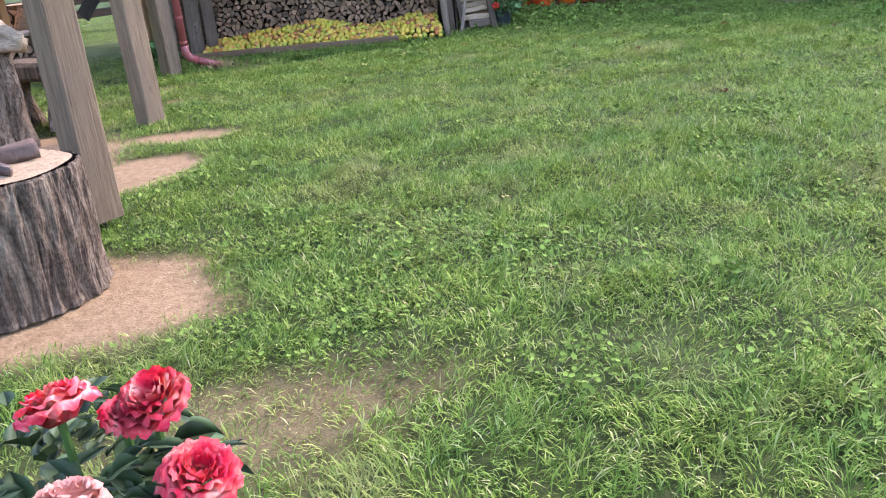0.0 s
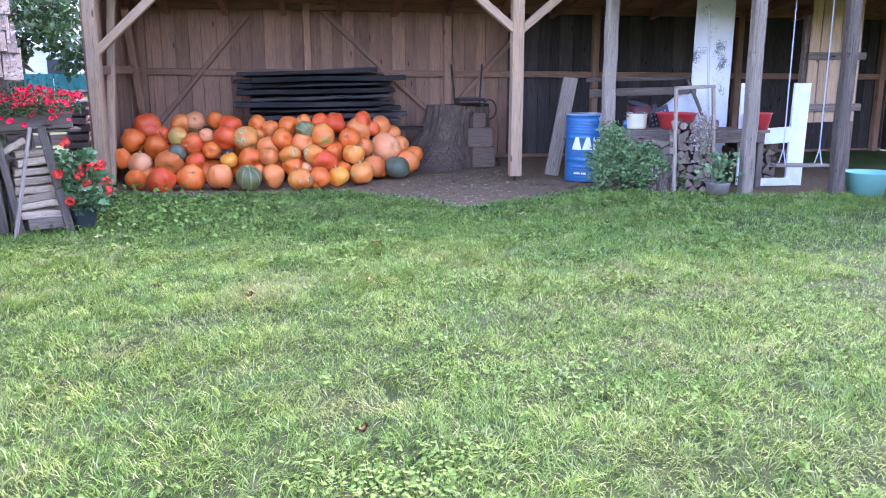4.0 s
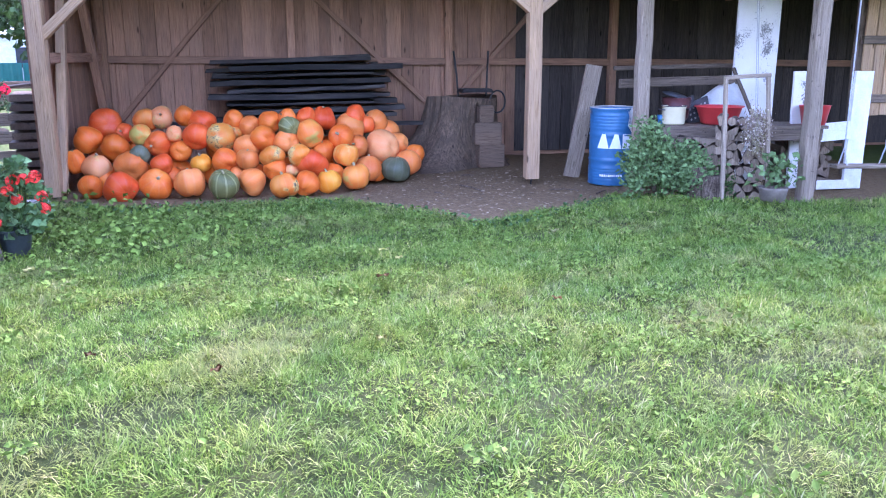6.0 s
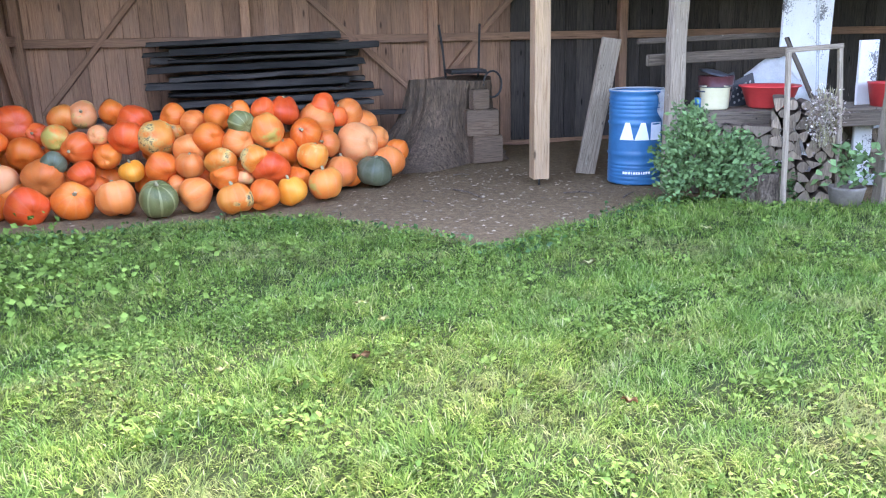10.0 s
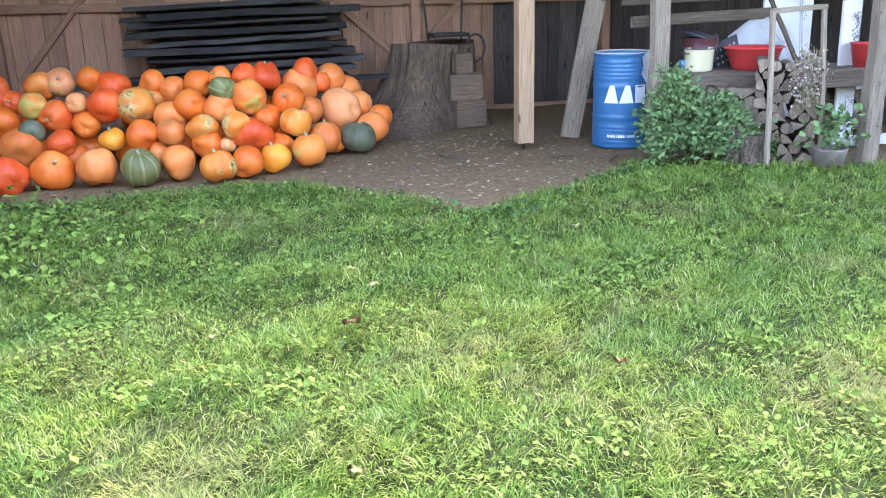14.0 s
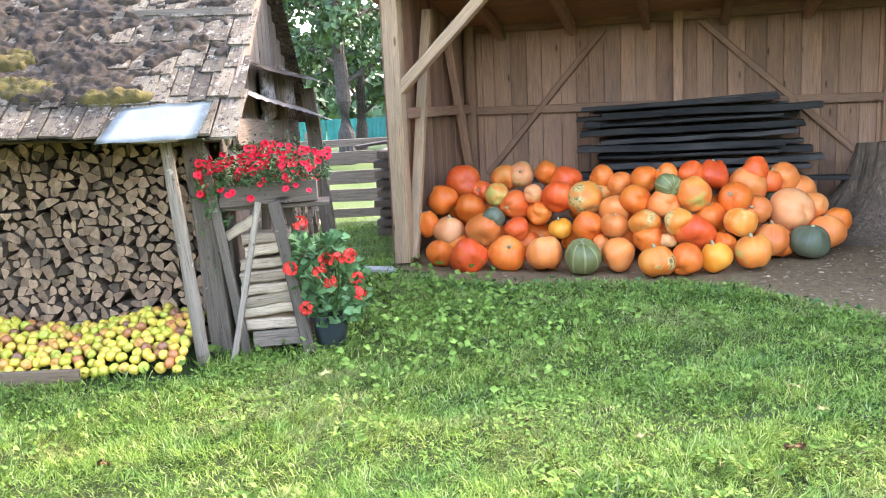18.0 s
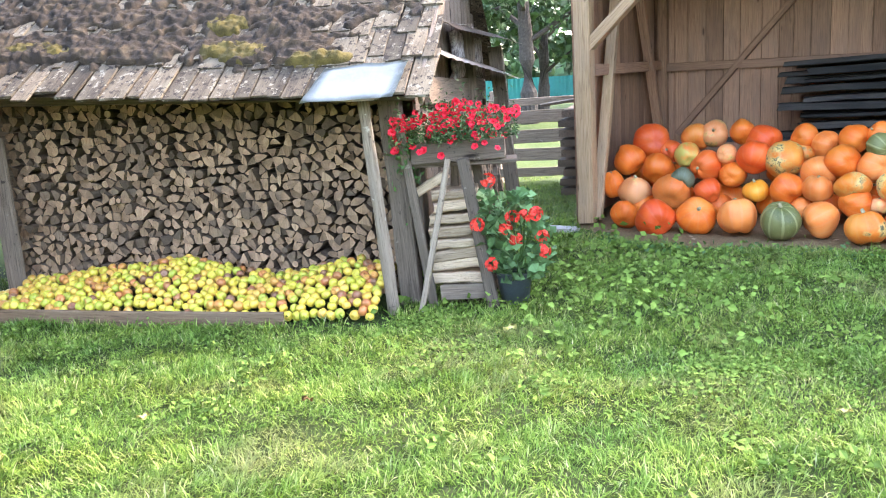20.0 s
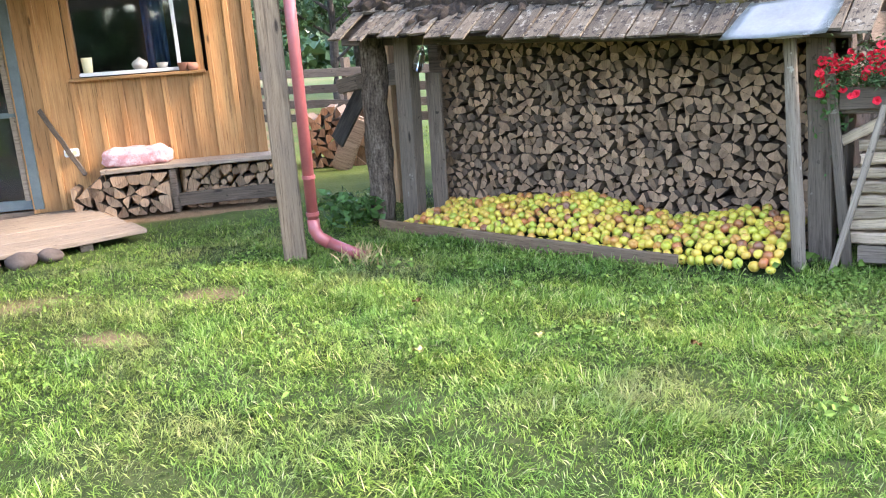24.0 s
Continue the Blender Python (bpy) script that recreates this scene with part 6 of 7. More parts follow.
for k, (x, y, h) in enumerate(((4.9, 10.98, 0.34), (4.99, 10.86, 0.26))):
    lg = mesh_object("upright_log", pole(h, 0.1, 0.09, 14, 5, 0.2, k), BARK, True)
    lg.matrix_basis = Matrix.Translation((x, y, h / 2)) @ pose(0, 0, 0, 0, -90, 0)
    tagged(lg, "short barked log standing on end", "log", "logs on end")

# hanging dried flowers
dry = thing("dried_flowers", pose(5.4, 10.74, 0.7), "bunch of dried whitish flowers tied to the frame", "dried flowers")
DRY = mottled("dried_petal", [(0.3, (0.14, 0.095, 0.085)), (0.5, (0.36, 0.27, 0.21)), (0.62, (0.76, 0.67, 0.55))], 20, 0.9, island=0.4)
tagged(part("flower_mass", leaf_cloud(1100, lambda rs: (np.array((rs.normal(0, 0.065), rs.normal(0, 0.045), rs.normal(0.02, 0.095))), rs.normal(size=3)), 0.026, 44, slim=0.9), DRY, dry), kind="stuff")
tagged(part("stalk_mass", leaf_cloud(160, lambda rs: (np.array((rs.normal(0, 0.06), rs.normal(0, 0.04), rs.uniform(-0.25, 0.2))), (rs.normal(0, 0.2), 0, 1)), 0.09, 45, slim=0.1), STEM, dry), kind="stuff")

# bush, pot plant
def bushy(name, m, n, size, place_of, material, label, category, seed, high=0.5):
    th = thing(name, m, label, category)
    part("leaves", leaf_cloud(n, place_of, size, seed), material, th)
    r = random.Random(seed)
    for k in range(9):
        a, w = r.uniform(0, 6.28), r.uniform(0.05, 0.22)
        part("stem", tube([(0.04 * math.cos(a), 0.04 * math.sin(a), 0), (w * 0.5 * math.cos(a), w * 0.5 * math.sin(a), high * 0.5), (w * math.cos(a), w * math.sin(a), high)], 0.006, 5, 0.6), LEAF, th)
    return th


def bush_leaf(rs):
    tips = ((-0.36, 0.0, 0.2), (-0.38, 0.08, 0.42), (-0.3, 0.06, 0.58), (-0.2, 0.04, 0.78), (-0.1, 0.02, 0.74), (-0.02, 0.0, 0.6), (0.1, -0.08, 0.55), (0.22, -0.12, 0.56), (0.33, -0.14, 0.45), (0.42, -0.18, 0.3), (0.38, -0.2, 0.14), (0.16, -0.2, 0.26), (-0.05, -0.16, 0.3), (-0.22, -0.1, 0.34))
    c = np.array(tips[rs.randint(len(tips))]) * rs.uniform(0.3, 1.0) ** 0.4
    p = c + rs.normal(0, 0.055, 3)
    p[2] = max(0.02, p[2])
    return p, np.array((c[0], c[1], 0.0)) * 3 + rs.normal(0, 0.6, 3) + np.array((0, 0, 0.3))


BUSH_LEAF = mottled("herb_leaf", [(0.3, (0.085, 0.155, 0.05)), (0.7, (0.19, 0.3, 0.11))], 5, 0.7, spec=0.2, island=0.5, bumpy=0.1)
bushy("mint_bush", pose(4.57, 11.12, 0), 3700, 0.058, bush_leaf, BUSH_LEAF, "leafy green bush growing before the table", "bush", 51)
bushy("mint_bush", pose(5.0, 11.05, 0) @ Matrix.Diagonal((0.7, 0.7, 0.6, 1)), 900, 0.055, bush_leaf, LEAF, "low green herb beside the upright logs", "bush", 52)
pp = thing("potted_begonia", pose(5.52, 10.56, 0), "round-leaved plant in a worn grey pot", "pot plant")
part("pot", lathe([(0.115, 0), (0.14, 0.15), (0.145, 0.17), (0.128, 0.17), (0.12, 0.12)], 28), mottled("worn_grey_pot", [(0.3, (0.11, 0.088, 0.065)), (0.7, (0.25, 0.21, 0.165))], 7, 0.8), pp, smooth=True)
part("leaves", leaf_cloud(150, lambda rs: (np.array((rs.normal(0.05, 0.1), rs.normal(0, 0.07), 0.17 + rs.uniform(0, 0.33))), rs.normal(size=3) * (1, 1, 0.4)), 0.075, 53, slim=1.0), BUSH_LEAF, pp)

# swing and white door frame
swing = thing("rope_swing", Matrix(), "wooden swing seat hanging on two ropes", "swing")
beam(swing, "seat", (6.45, 10.9, 0.31), (7.14, 10.8, 0.31), 0.17, 0.035, SILVER_WOOD, 770)
ROPE = mottled("grey_rope", [(0.3, (0.4, 0.4, 0.4)), (0.7, (0.62, 0.62, 0.6))], 60, 0.9)
for x, y in ((6.56, 10.88), (7.02, 10.82)):
    part("rope", tube([(x, y - 0.07, 0.325), (x, y, 0.52), (x, y, 2.5)], 0.008, 6), ROPE, swing)
    part("rope", tube([(x, y + 0.07, 0.325), (x, y, 0.52)], 0.008, 6), ROPE, swing)
wf = thing("white_door_frame", Matrix(), "remains of a white painted door frame", "frame")
beam(wf, "jamb", (6.98, 11.25, 0.0), (7.0, 11.25, 1.3), 0.23, 0.04, WHITE_PAINT, 780, (0, -1, 0))
beam(wf, "rail", (6.35, 11.3, 0.62), (6.9, 11.25, 0.66), 0.04, 0.2, WHITE_PAINT, 781)
beam(wf, "rail", (6.35, 11.28, 0.05), (6.9, 11.22, 0.05), 0.04, 0.1, WHITE_PAINT, 782)
tub = thing("green_tub", pose(7.35, 10.35, 0), "pale green plastic tub on the ground", "tub")
part("tub_body", lathe([(0.2, 0), (0.25, 0.26), (0.28, 0.28), (0.24, 0.27), (0.18, 0.02)], 32), mottled("mint_plastic", [(0.3, (0.16, 0.42, 0.34)), (0.7, (0.22, 0.5, 0.42))], 5, 0.4, bumpy=0.02), tub, smooth=True)
plank_wall = thing("pale_fence_panel", Matrix(), "pale new boards nailed on dark rails", "panel")
for k in range(5):
    beam(plank_wall, "panel_board", (7.72 + k * 0.16, 12.1, 0.75), (7.72 + k * 0.16, 12.1, 2.4), 0.15, 0.025, NEW_TIMBER, 790 + k, (0, -1, 0))
for z in (0.95, 1.65):
    beam(plank_wall, "panel_rail", (7.6, 12.07, z), (8.5, 12.07, z), 0.05, 0.1, GREY_WOOD, 797)
for x in (7.65, 8.45):
    beam(plank_wall, "panel_post", (x, 12.2, 0), (x, 12.2, 2.2), 0.09, 0.09, GREY_WOOD, 798)
wood_stack(pose(6.25, 11.5, 0, 0, 0, -8), 0.6, 0.55, 40, 43, "dark logs stacked behind the white frame", 0.3, ends=DARK_LOG)

# ---- stumps and roses at the start ----
seat = thing("stump_stool", pose(-2.65, 1.62, 0) @ Matrix.Diagonal((0.98, 0.98, 1.06, 1)), "thick sawn log standing on end as a seat", "stump")
bm = bmesh.new()
rings = []
SIDES = 220
for z, s in ((0, 1.02), (0.04, 1.0), (0.08, 0.99), (0.14, 0.99), (0.2, 0.99), (0.26, 0.995), (0.32, 1.0), (0.38, 1.0), (0.44, 0.99), (0.49, 0.985), (0.515, 0.98), (0.525, 0.955)):
    ring = []
    for k in range(SIDES):
        a = 2 * math.pi * k / SIDES
        q = Vector((math.cos(a), math.sin(a), 0))
        ridge = abs(noise.noise(q * 7 + Vector((0, 0, z * 2.4)))) + 0.5 * abs(noise.noise(q * 16 + Vector((3, 0, z * 6))))
        rad = 0.37 * s * (1 + 0.05 * math.sin(a * 3)) + 0.05 * min(ridge, 0.5)
        ring.append(bm.verts.new((rad * math.cos(a), rad * math.sin(a), z)))
    rings.append(ring)
for a, b in zip(rings, rings[1:]):
    for k in range(SIDES):
        bm.faces.new((a[k], a[(k + 1) % SIDES], b[(k + 1) % SIDES], b[k]))
part("bark", bm, BARK_UP, seat, "deeply furrowed grey bark")
bm = bmesh.new()
vs = [bm.verts.new((0.355 * (1 + 0.05 * math.sin(a * 3)) * math.cos(a), 0.355 * (1 + 0.05 * math.sin(a * 3)) * math.sin(a), 0.53 + 0.004 * math.sin(a * 5))) for a in [i * 2 * math.pi / 60 for i in range(60)]]
c = bm.verts.new((0, 0, 0.532))
for k in range(60):
    bm.faces.new((vs[k], vs[(k + 1) % 60], c))
part("sawn_top", bm, CUT_WOOD, seat, "pale sawn top face")
wob = mesh_object("driftwood_piece", pole(0.5, 0.055, 0.035, 14, 22, 0.9, 5, 0.05), mottled("dark_driftwood", [(0.3, (0.07, 0.045, 0.032)), (0.7, (0.18, 0.12, 0.09))], 16, 0.6, 8, 80, 0.8), True)
wob.matrix_basis = pose(-2.64, 1.6, 0.605, 0, 0, 52)
wob2 = mesh_object("driftwood_piece", pole(0.32, 0.045, 0.02, 14, 18, 0.9, 9, 0.07), wob.data.materials[0], True)
wob2.matrix_basis = pose(-2.58, 1.5, 0.593, 0, 4, 15)
tagged(wob2, "short twisted brown driftwood on the log seat", "driftwood")
tagged(wob, "gnarled brown driftwood lying on the log seat", "driftwood")


def log_on_end(x, y, h, r0, label, seed, name="log_stump"):
    t = thing(name, pose(x, y, 0), label, "stump")
    part("bark", pole(h, r0, r0 * 0.93, 40, 10, 0.3, seed), BARK, t, m=Matrix.Translation((0, 0, h / 2)) @ pose(0, 0, 0, 0, -90, 0), smooth=False)
    part("sawn_top", lathe([(0.01, h + 0.004), (r0 * 0.88, h + 0.003)], 24), CUT_WOOD, t)
    return t


log_on_end(-4.62, 4.18, 0.72, 0.24, "tall barked log standing on end", 6)
ROOT_WOOD = wood("bleached_root", (0.4, 0.3, 0.19), (0.18, 0.125, 0.078), 0.9, (3, 16, 16), False, 0.1, weather=(0.3, 0.23, 0.155))
top = mesh_object("split_root", pole(0.62, 0.17, 0.06, 22, 20, 1.0, 12, 0.08), ROOT_WOOD, True)
top.matrix_basis = pose(-4.56, 4.18, 0.86, 0, 14, 15)
tagged(top, "pale twisted root lying on the tall log", "root")
gb_ = thing("log_bench", pose(-4.72, 4.86, 0, 0, 0, 15), "half-log bench on crossed log legs", "bench")
part("seat", timber(0.7, 0.34, 0.15, 0.03, 0.012, 8, 801), STUMP_WOOD, gb_, m=Matrix.Translation((0, 0, 0.5)))
for s in (-0.2, 0.2):
    part("leg", pole(0.6, 0.11, 0.1, 16, 6, 0.3, 3), BARK, gb_, m=along((s, -0.16, 0.0), (s * 0.9, 0.12, 0.5))[0])
    part("leg", pole(0.6, 0.11, 0.1, 16, 6, 0.3, 4), BARK, gb_, m=along((s * 0.8, 0.16, 0.0), (s * 0.9, -0.1, 0.5))[0])

ROSE, t, b = nodes_of("rose_petal", 0.55, spec=0.3)
n1 = noise_at(t, coords(t, (1, 1, 1), 31.0), 28, 5, 0.6, 0.8)
c = ramp(t, n1, [(0.4, (0.78, 0.018, 0.06)), (0.52, (0.87, 0.1, 0.12)), (0.63, (0.88, 0.32, 0.27)), (0.76, (0.9, 0.62, 0.5))])
t.links.new(c, b.inputs["Base Color"])
b.inputs["Subsurface Weight"].default_value = 0.1


def rose_bloom(rad, seed):
    """Petals in rising whorls, each a curled, thickened shell."""
    r = random.Random(seed)
    pieces = []
    for whorl, (n, open_, size, z) in enumerate(((6, 1.25, 1.0, -0.25), (6, 1.0, 0.92, -0.1), (5, 0.75, 0.8, 0.02), (5, 0.5, 0.66, 0.1), (4, 0.3, 0.5, 0.16), (3, 0.12, 0.34, 0.2))):
        for k in range(n):
            a = 2 * math.pi * (k + 0.5 * (whorl % 2)) / n + r.uniform(-0.2, 0.2)
            bm = bmesh.new()
            nu, nv = 7, 6
            g = []
            for j in range(nv + 1):
                for i in range(nu + 1):
                    u, v = (i / nu - 0.5) * 2, j / nv
                    wdt = size * 0.62 * math.sin(math.pi * (0.12 + 0.75 * v)) ** 0.7
                    th = open_ * v ** 1.1 * 1.1
                    rr = 0.12 + size * (0.16 + 0.55 * math.sin(th))
                    zz = z + size * (0.75 * v * math.cos(th * 0.75)) - (0.14 * max(0, v - 0.75) * 4 * open_ if whorl < 4 else 0)
                    zz += 0.018 * r.uniform(-1, 1) * v + 0.07 * math.sin(u * 6 + k * 2) * v
                    rr *= 1 + 0.07 * math.sin(u * 7 + k * 3) * v
                    ang = u * wdt / max(rr, 0.22)
                    g.append(bm.verts.new((rad * rr * math.cos(ang), rad * rr * math.sin(ang), rad * zz)))
            for j in range(nv):
                for i in range(nu):
                    q = j * (nu + 1) + i
                    bm.faces.new((g[q], g[q + 1], g[q + nu + 2], g[q + nu + 1]))
            bmesh.ops.solidify(bm, geom=bm.faces[:], thickness=0.0008)
            pieces.append((bm, pose(0, 0, 0, 0, 0, math.degrees(a))))
    return join(pieces)


bush = thing("rose_bush", pose(-0.72, -0.52, 0), "rose bush with ruffled pink-red blooms", "rose bush")
r = random.Random(103)
for k, (x, y, z, rad) in enumerate(((-0.744, -0.519, 0.88, 0.055), (-0.66, -0.470, 0.862, 0.054), (-0.697, -0.478, 0.846, 0.035), (-0.59, -0.524, 0.804, 0.056), (-0.67, -0.629, 0.843, 0.048))):
    px_, py_ = x + 0.72, y + 0.52
    part("bloom", rose_bloom(rad, k), ROSE if k < 4 else mottled("pale_rose", [(0.3, (0.72, 0.3, 0.24)), (0.7, (0.78, 0.5, 0.42))], 20, 0.6), bush, "ruffled pink-red bloom", Matrix.Translation((px_, py_, z)) @ pose(0, 0, 0, r.uniform(0, 25), r.uniform(-25, 10), r.uniform(0, 360)), True)
    part("stem", tube([(px_ * 0.3, py_ * 0.3, 0), (px_ * 0.7, py_ * 0.7, z * 0.6), (px_, py_, z - 0.01)], 0.005, 6), LEAF, bush)


def rose_leaf_at(rs):
    a = rs.uniform(0, 6.28)
    w = 0.2 * math.sqrt(rs.uniform(0, 1))
    return np.array((w * math.cos(a) - 0.07, w * math.sin(a) * 0.8, 0.82 - 0.5 * rs.uniform(0, 1) ** 1.6 - 0.3 * max(0, w * math.cos(a) - 0.1))), (math.cos(a), math.sin(a), rs.normal(0.1, 0.4))


def oval_leaves(n, place_of, size, seed):
    """Toothed oval leaves, folded along the midrib, each of sixteen triangles."""
    rs = np.random.RandomState(seed)
    V, F = [], []
    for k in range(n):
        p, d = place_of(rs)
        d = np.asarray(d, float) / (np.linalg.norm(d) + 1e-9)
        side = np.cross(d, (0, 0, 1.0)) + rs.normal(0, 0.3, 3)
        side /= np.linalg.norm(side) + 1e-9
        up = np.cross(side, d)
        s = size * rs.uniform(0.6, 1.2)
        q = len(V)
        mid = [p + d * s * f - up * s * 0.25 * f * f for f in (0, 0.25, 0.5, 0.75, 1.0)]
        for f, w in ((0.2, 0.26), (0.45, 0.34), (0.7, 0.26)):
            for sg in (-1, 1):
                mid.append(p + d * s * f + side * sg * s * w * rs.uniform(0.9, 1.1) + up * s * (0.08 - 0.25 * f * f))
        V += mid
        for sg in (0, 1):
            e = [q, q + 5 + sg, q + 7 + sg, q + 9 + sg, q + 4]
            m_ = [q, q + 1, q + 2, q + 3, q + 4]
            F += [(m_[0], e[1], m_[1]), (m_[1], e[1], e[2]), (m_[1], e[2], m_[2]), (m_[2], e[2], e[3]), (m_[2], e[3], m_[3]), (m_[3], e[3], m_[4])]
    bm = bmesh.new()
    me = bpy.data.meshes.new("tmp")
    me.from_pydata([tuple(v) for v in V], [], F)
    bm.from_mesh(me)
    bpy.data.meshes.remove(me)
    return bm


part("leaves", oval_leaves(520, rose_leaf_at, 0.05, 61), ROSE_LEAF, bush, "dark glossy rose leaves", smooth=True)
YELLOW_LEAF = mottled("lime_leaf", [(0.3, (0.22, 0.32, 0.022)), (0.7, (0.36, 0.44, 0.045))], 6, 0.75, spec=0.1, island=0.4)
bushy("lime_shrub", pose(2.0, 3.02, 0), 260, 0.085, lambda rs: (np.array((rs.normal(0.2, 0.15), rs.normal(0.05, 0.16), 0.05 + rs.uniform(0, 0.2))), rs.normal(size=3) * (1, 1, 0.18)), YELLOW_LEAF, "small lime-yellow shrub standing in the lawn", "shrub", 62, 0.2)

# ---- fence and distance ----
fence = thing("board_fence", Matrix(), "grey rail fence of old boards behind the yard", "fence")
F0, F1 = Vector((-3.9, 15.25, 0)), Vector((-1.4, 16.0, 0))
d = (F1 - F0).normalized()
for k in range(5):
    z = (0.14, 0.38, 0.62, 0.88, 1.08)[k]
    beam(fence, "rail_board", F0 - d * 3.2 + Vector((0, 0, z)), F1 + d * 0.6 + Vector((0, 0, z + 0.02)), 0.03, (0.12, 0.17, 0.18, 0.17, 0.1)[k], SILVER_WOOD, 810 + k, jit=0.008)
for q in (-2.4, 0.1, 2.0):
    p = F0 + d * q + Vector((0, 0.08, 0))
    beam(fence, "fence_post", p, p + Vector((0, 0, 1.25)), 0.12, 0.12, SILVER_WOOD, 820 + int(q * 3), (0, 1, 0))
stackf = thing("slab_stack", pose(-2.35, 14.6, 0, 0, 0, 10), "dark pile of old boards beside the barn", "boards")
for k in range(9):
    beam(stackf, "board", (-0.1 + 0.02 * (k % 3), -0.35, 0.06 + k * 0.115), (-0.1 + 0.02 * (k % 2), 0.9, 0.06 + k * 0.115), 0.3 + 0.05 * (k % 2), 0.08, GREY_WOOD, 830 + k)
beam(stackf, "board", (-0.5, -0.1, 1.08), (0.3, 0.0, 1.17), 0.3, 0.03, GREY_WOOD, 840)
stone = mesh_object("flat_stone", slab(0.34, 0.2, 0.05, 0.015), mottled("pale_flagstone", [(0.3, (0.3, 0.27, 0.23)), (0.7, (0.46, 0.43, 0.38))], 9, 0.9))
stone.matrix_basis = pose(-1.85, 12.15, 0.0, 0, 3, 12)
tagged(stone, "flat pale stone in the grass by the barn post", "stone")

fence2 = thing("rail_fence", Matrix(), "long grey rail fence past the woodshed", "fence")
G0, G1 = Vector((-22.0, 8.3, 0)), Vector((-5.6, 15.2, 0))
d = (G1 - G0).normalized()
for k, z in enumerate((0.3, 0.55, 0.82, 1.1)):
    beam(fence2, "rail_board", G0 + Vector((0, 0, z)), G1 + Vector((0, 0, z)), 0.03, 0.15, GREY_WOOD, 850 + k, jit=0.01)
for q in (0.3, 2.7, 5.2, 7.7, 10.2, 12.7, 15.2, 17.4):
    p = G0 + d * q + Vector((0, 0.08, 0))
    beam(fence2, "fence_post", p, p + Vector((0, 0, 1.35)), 0.13, 0.13, GREY_WOOD, 860 + int(q), (0, 1, 0))
wood_stack(pose(-9.2, 9.75, 0, 0, 0, 52), 0.75, 0.78, 60, 44, "heap of split logs beyond the porch", 0.5, lambda x: 0.75 - 0.25 * abs(x - 0.3))
bl = mesh_object("leaning_slab", slab(0.26, 0.1, 0.75, 0.04), SILVER_WOOD)
bl.matrix_basis = pose(-8.75, 9.95, -0.02, 8, 24, 60)
tagged(bl, "pale split slab leaning on the log heap", "slab")
log_on_end(-8.9, 10.6, 0.72, 0.3, "broad pale stump behind the log heap", 16)
bm_ob = mesh_object("dark_plank", timber(0.85, 0.17, 0.03, 0.004, 0.003, 4, 870), BLACK_PLANK)
bm_ob.matrix_basis = SHED @ along((-1.12, 0.8, 0.6), (-0.6, 0.8, 1.22), (0, -1, 0))[0]
bm_ob.parent = None
tagged(bm_ob, "dark plank slung beside the shed post", "plank")
br = mesh_object("grey_crossboard", timber(0.95, 0.05, 0.14, 0.004, 0.003, 4, 871), GREY_WOOD)
br.matrix_basis = SHED @ along((-0.96, 0.74, 1.13), (-0.05, 0.74, 1.3))[0]
tagged(br, "short grey crossboard nailed to the shed", "board")
up = mesh_object("pale_upright", timber(1.5, 0.12, 0.1, 0.006, 0.003, 4, 872), NEW_TIMBER)
up.matrix_basis = place((-6.1, 9.15, 0.75), (0, 0, 1), (0, -1, 0))
tagged(up, "pale upright timber behind the shed corner", "timber")


def tree(x, y, h, spread, seed, n=2600, leaf=0.2, trunk=0.16, name="tree", label="leafy deciduous tree with a dark trunk", low=0.25):
    r = random.Random(seed)
    tr = thing(name, pose(x, y, 0), label, "tree")
    lean = Vector((r.uniform(-0.03, 0.03), r.uniform(-0.03, 0.03), 1))
    trunk_ob = part("trunk", tube([lean * (h * 0.8 * k / 8) + Vector((0.04 * math.sin(k), 0.03 * math.cos(k * 1.7), 0)) for k in range(9)], trunk, 12, 0.25), TREE_BARK, tr)
    ends = []
    for k in range(11):
        z0 = h * (low + 0.55 * k / 11)
        a = k * 2.4 + r.uniform(-0.4, 0.4)
        ln = spread * r.uniform(0.6, 1.05) * (1 - 0.45 * k / 11)
        p0 = lean * z0
        p1 = p0 + Vector((math.cos(a) * ln * 0.5, math.sin(a) * ln * 0.5, ln * 0.3))
        p2 = p0 + Vector((math.cos(a) * ln, math.sin(a) * ln, ln * r.uniform(0.25, 0.6)))
        part("limb", tube([p0, p1, p2], trunk * 0.32, 7, 0.3), TREE_BARK, trunk_ob)
        ends += [(p1, ln * 0.28), (p2, ln * 0.36), (p2 + Vector((r.uniform(-0.5, 0.5), r.uniform(-0.5, 0.5), -0.3)) * ln * 0.4, ln * 0.28)]
    ends += [(lean * h * 0.85, spread * 0.35), (lean * h * 0.95, spread * 0.25)]

    def spot(rs):
        c, s = ends[rs.randint(len(ends))]
        p = rs.normal(size=3)
        p = p / np.linalg.norm(p) * s * rs.uniform(0.2, 1.15) ** 0.6
        return np.array(c) + p * (1, 1, 0.75), rs.normal(size=3) + np.array((0, 0, -0.3))
    part("crown", leaf_cloud(n, spot, leaf, seed, slim=0.75), TREE_LEAF, tr)
    return tr


tree(-7.9, 27.5, 9.0, 3.6, 1, 7000, 0.22, 0.27)
tree(-10.5, 36.0, 9.0, 4.5, 2, 5000, 0.34, 0.25, low=0.15)
tree(-14.5, 33.0, 8.5, 4.2, 3, 4200, 0.34, 0.25, low=0.12)
tree(-5.2, 40.0, 7.5, 3.8, 4, 4200, 0.34, 0.25, low=0.1)
tree(-17.5, 14.8, 6.0, 2.8, 5, 5200, 0.2, 0.14, low=0.2)
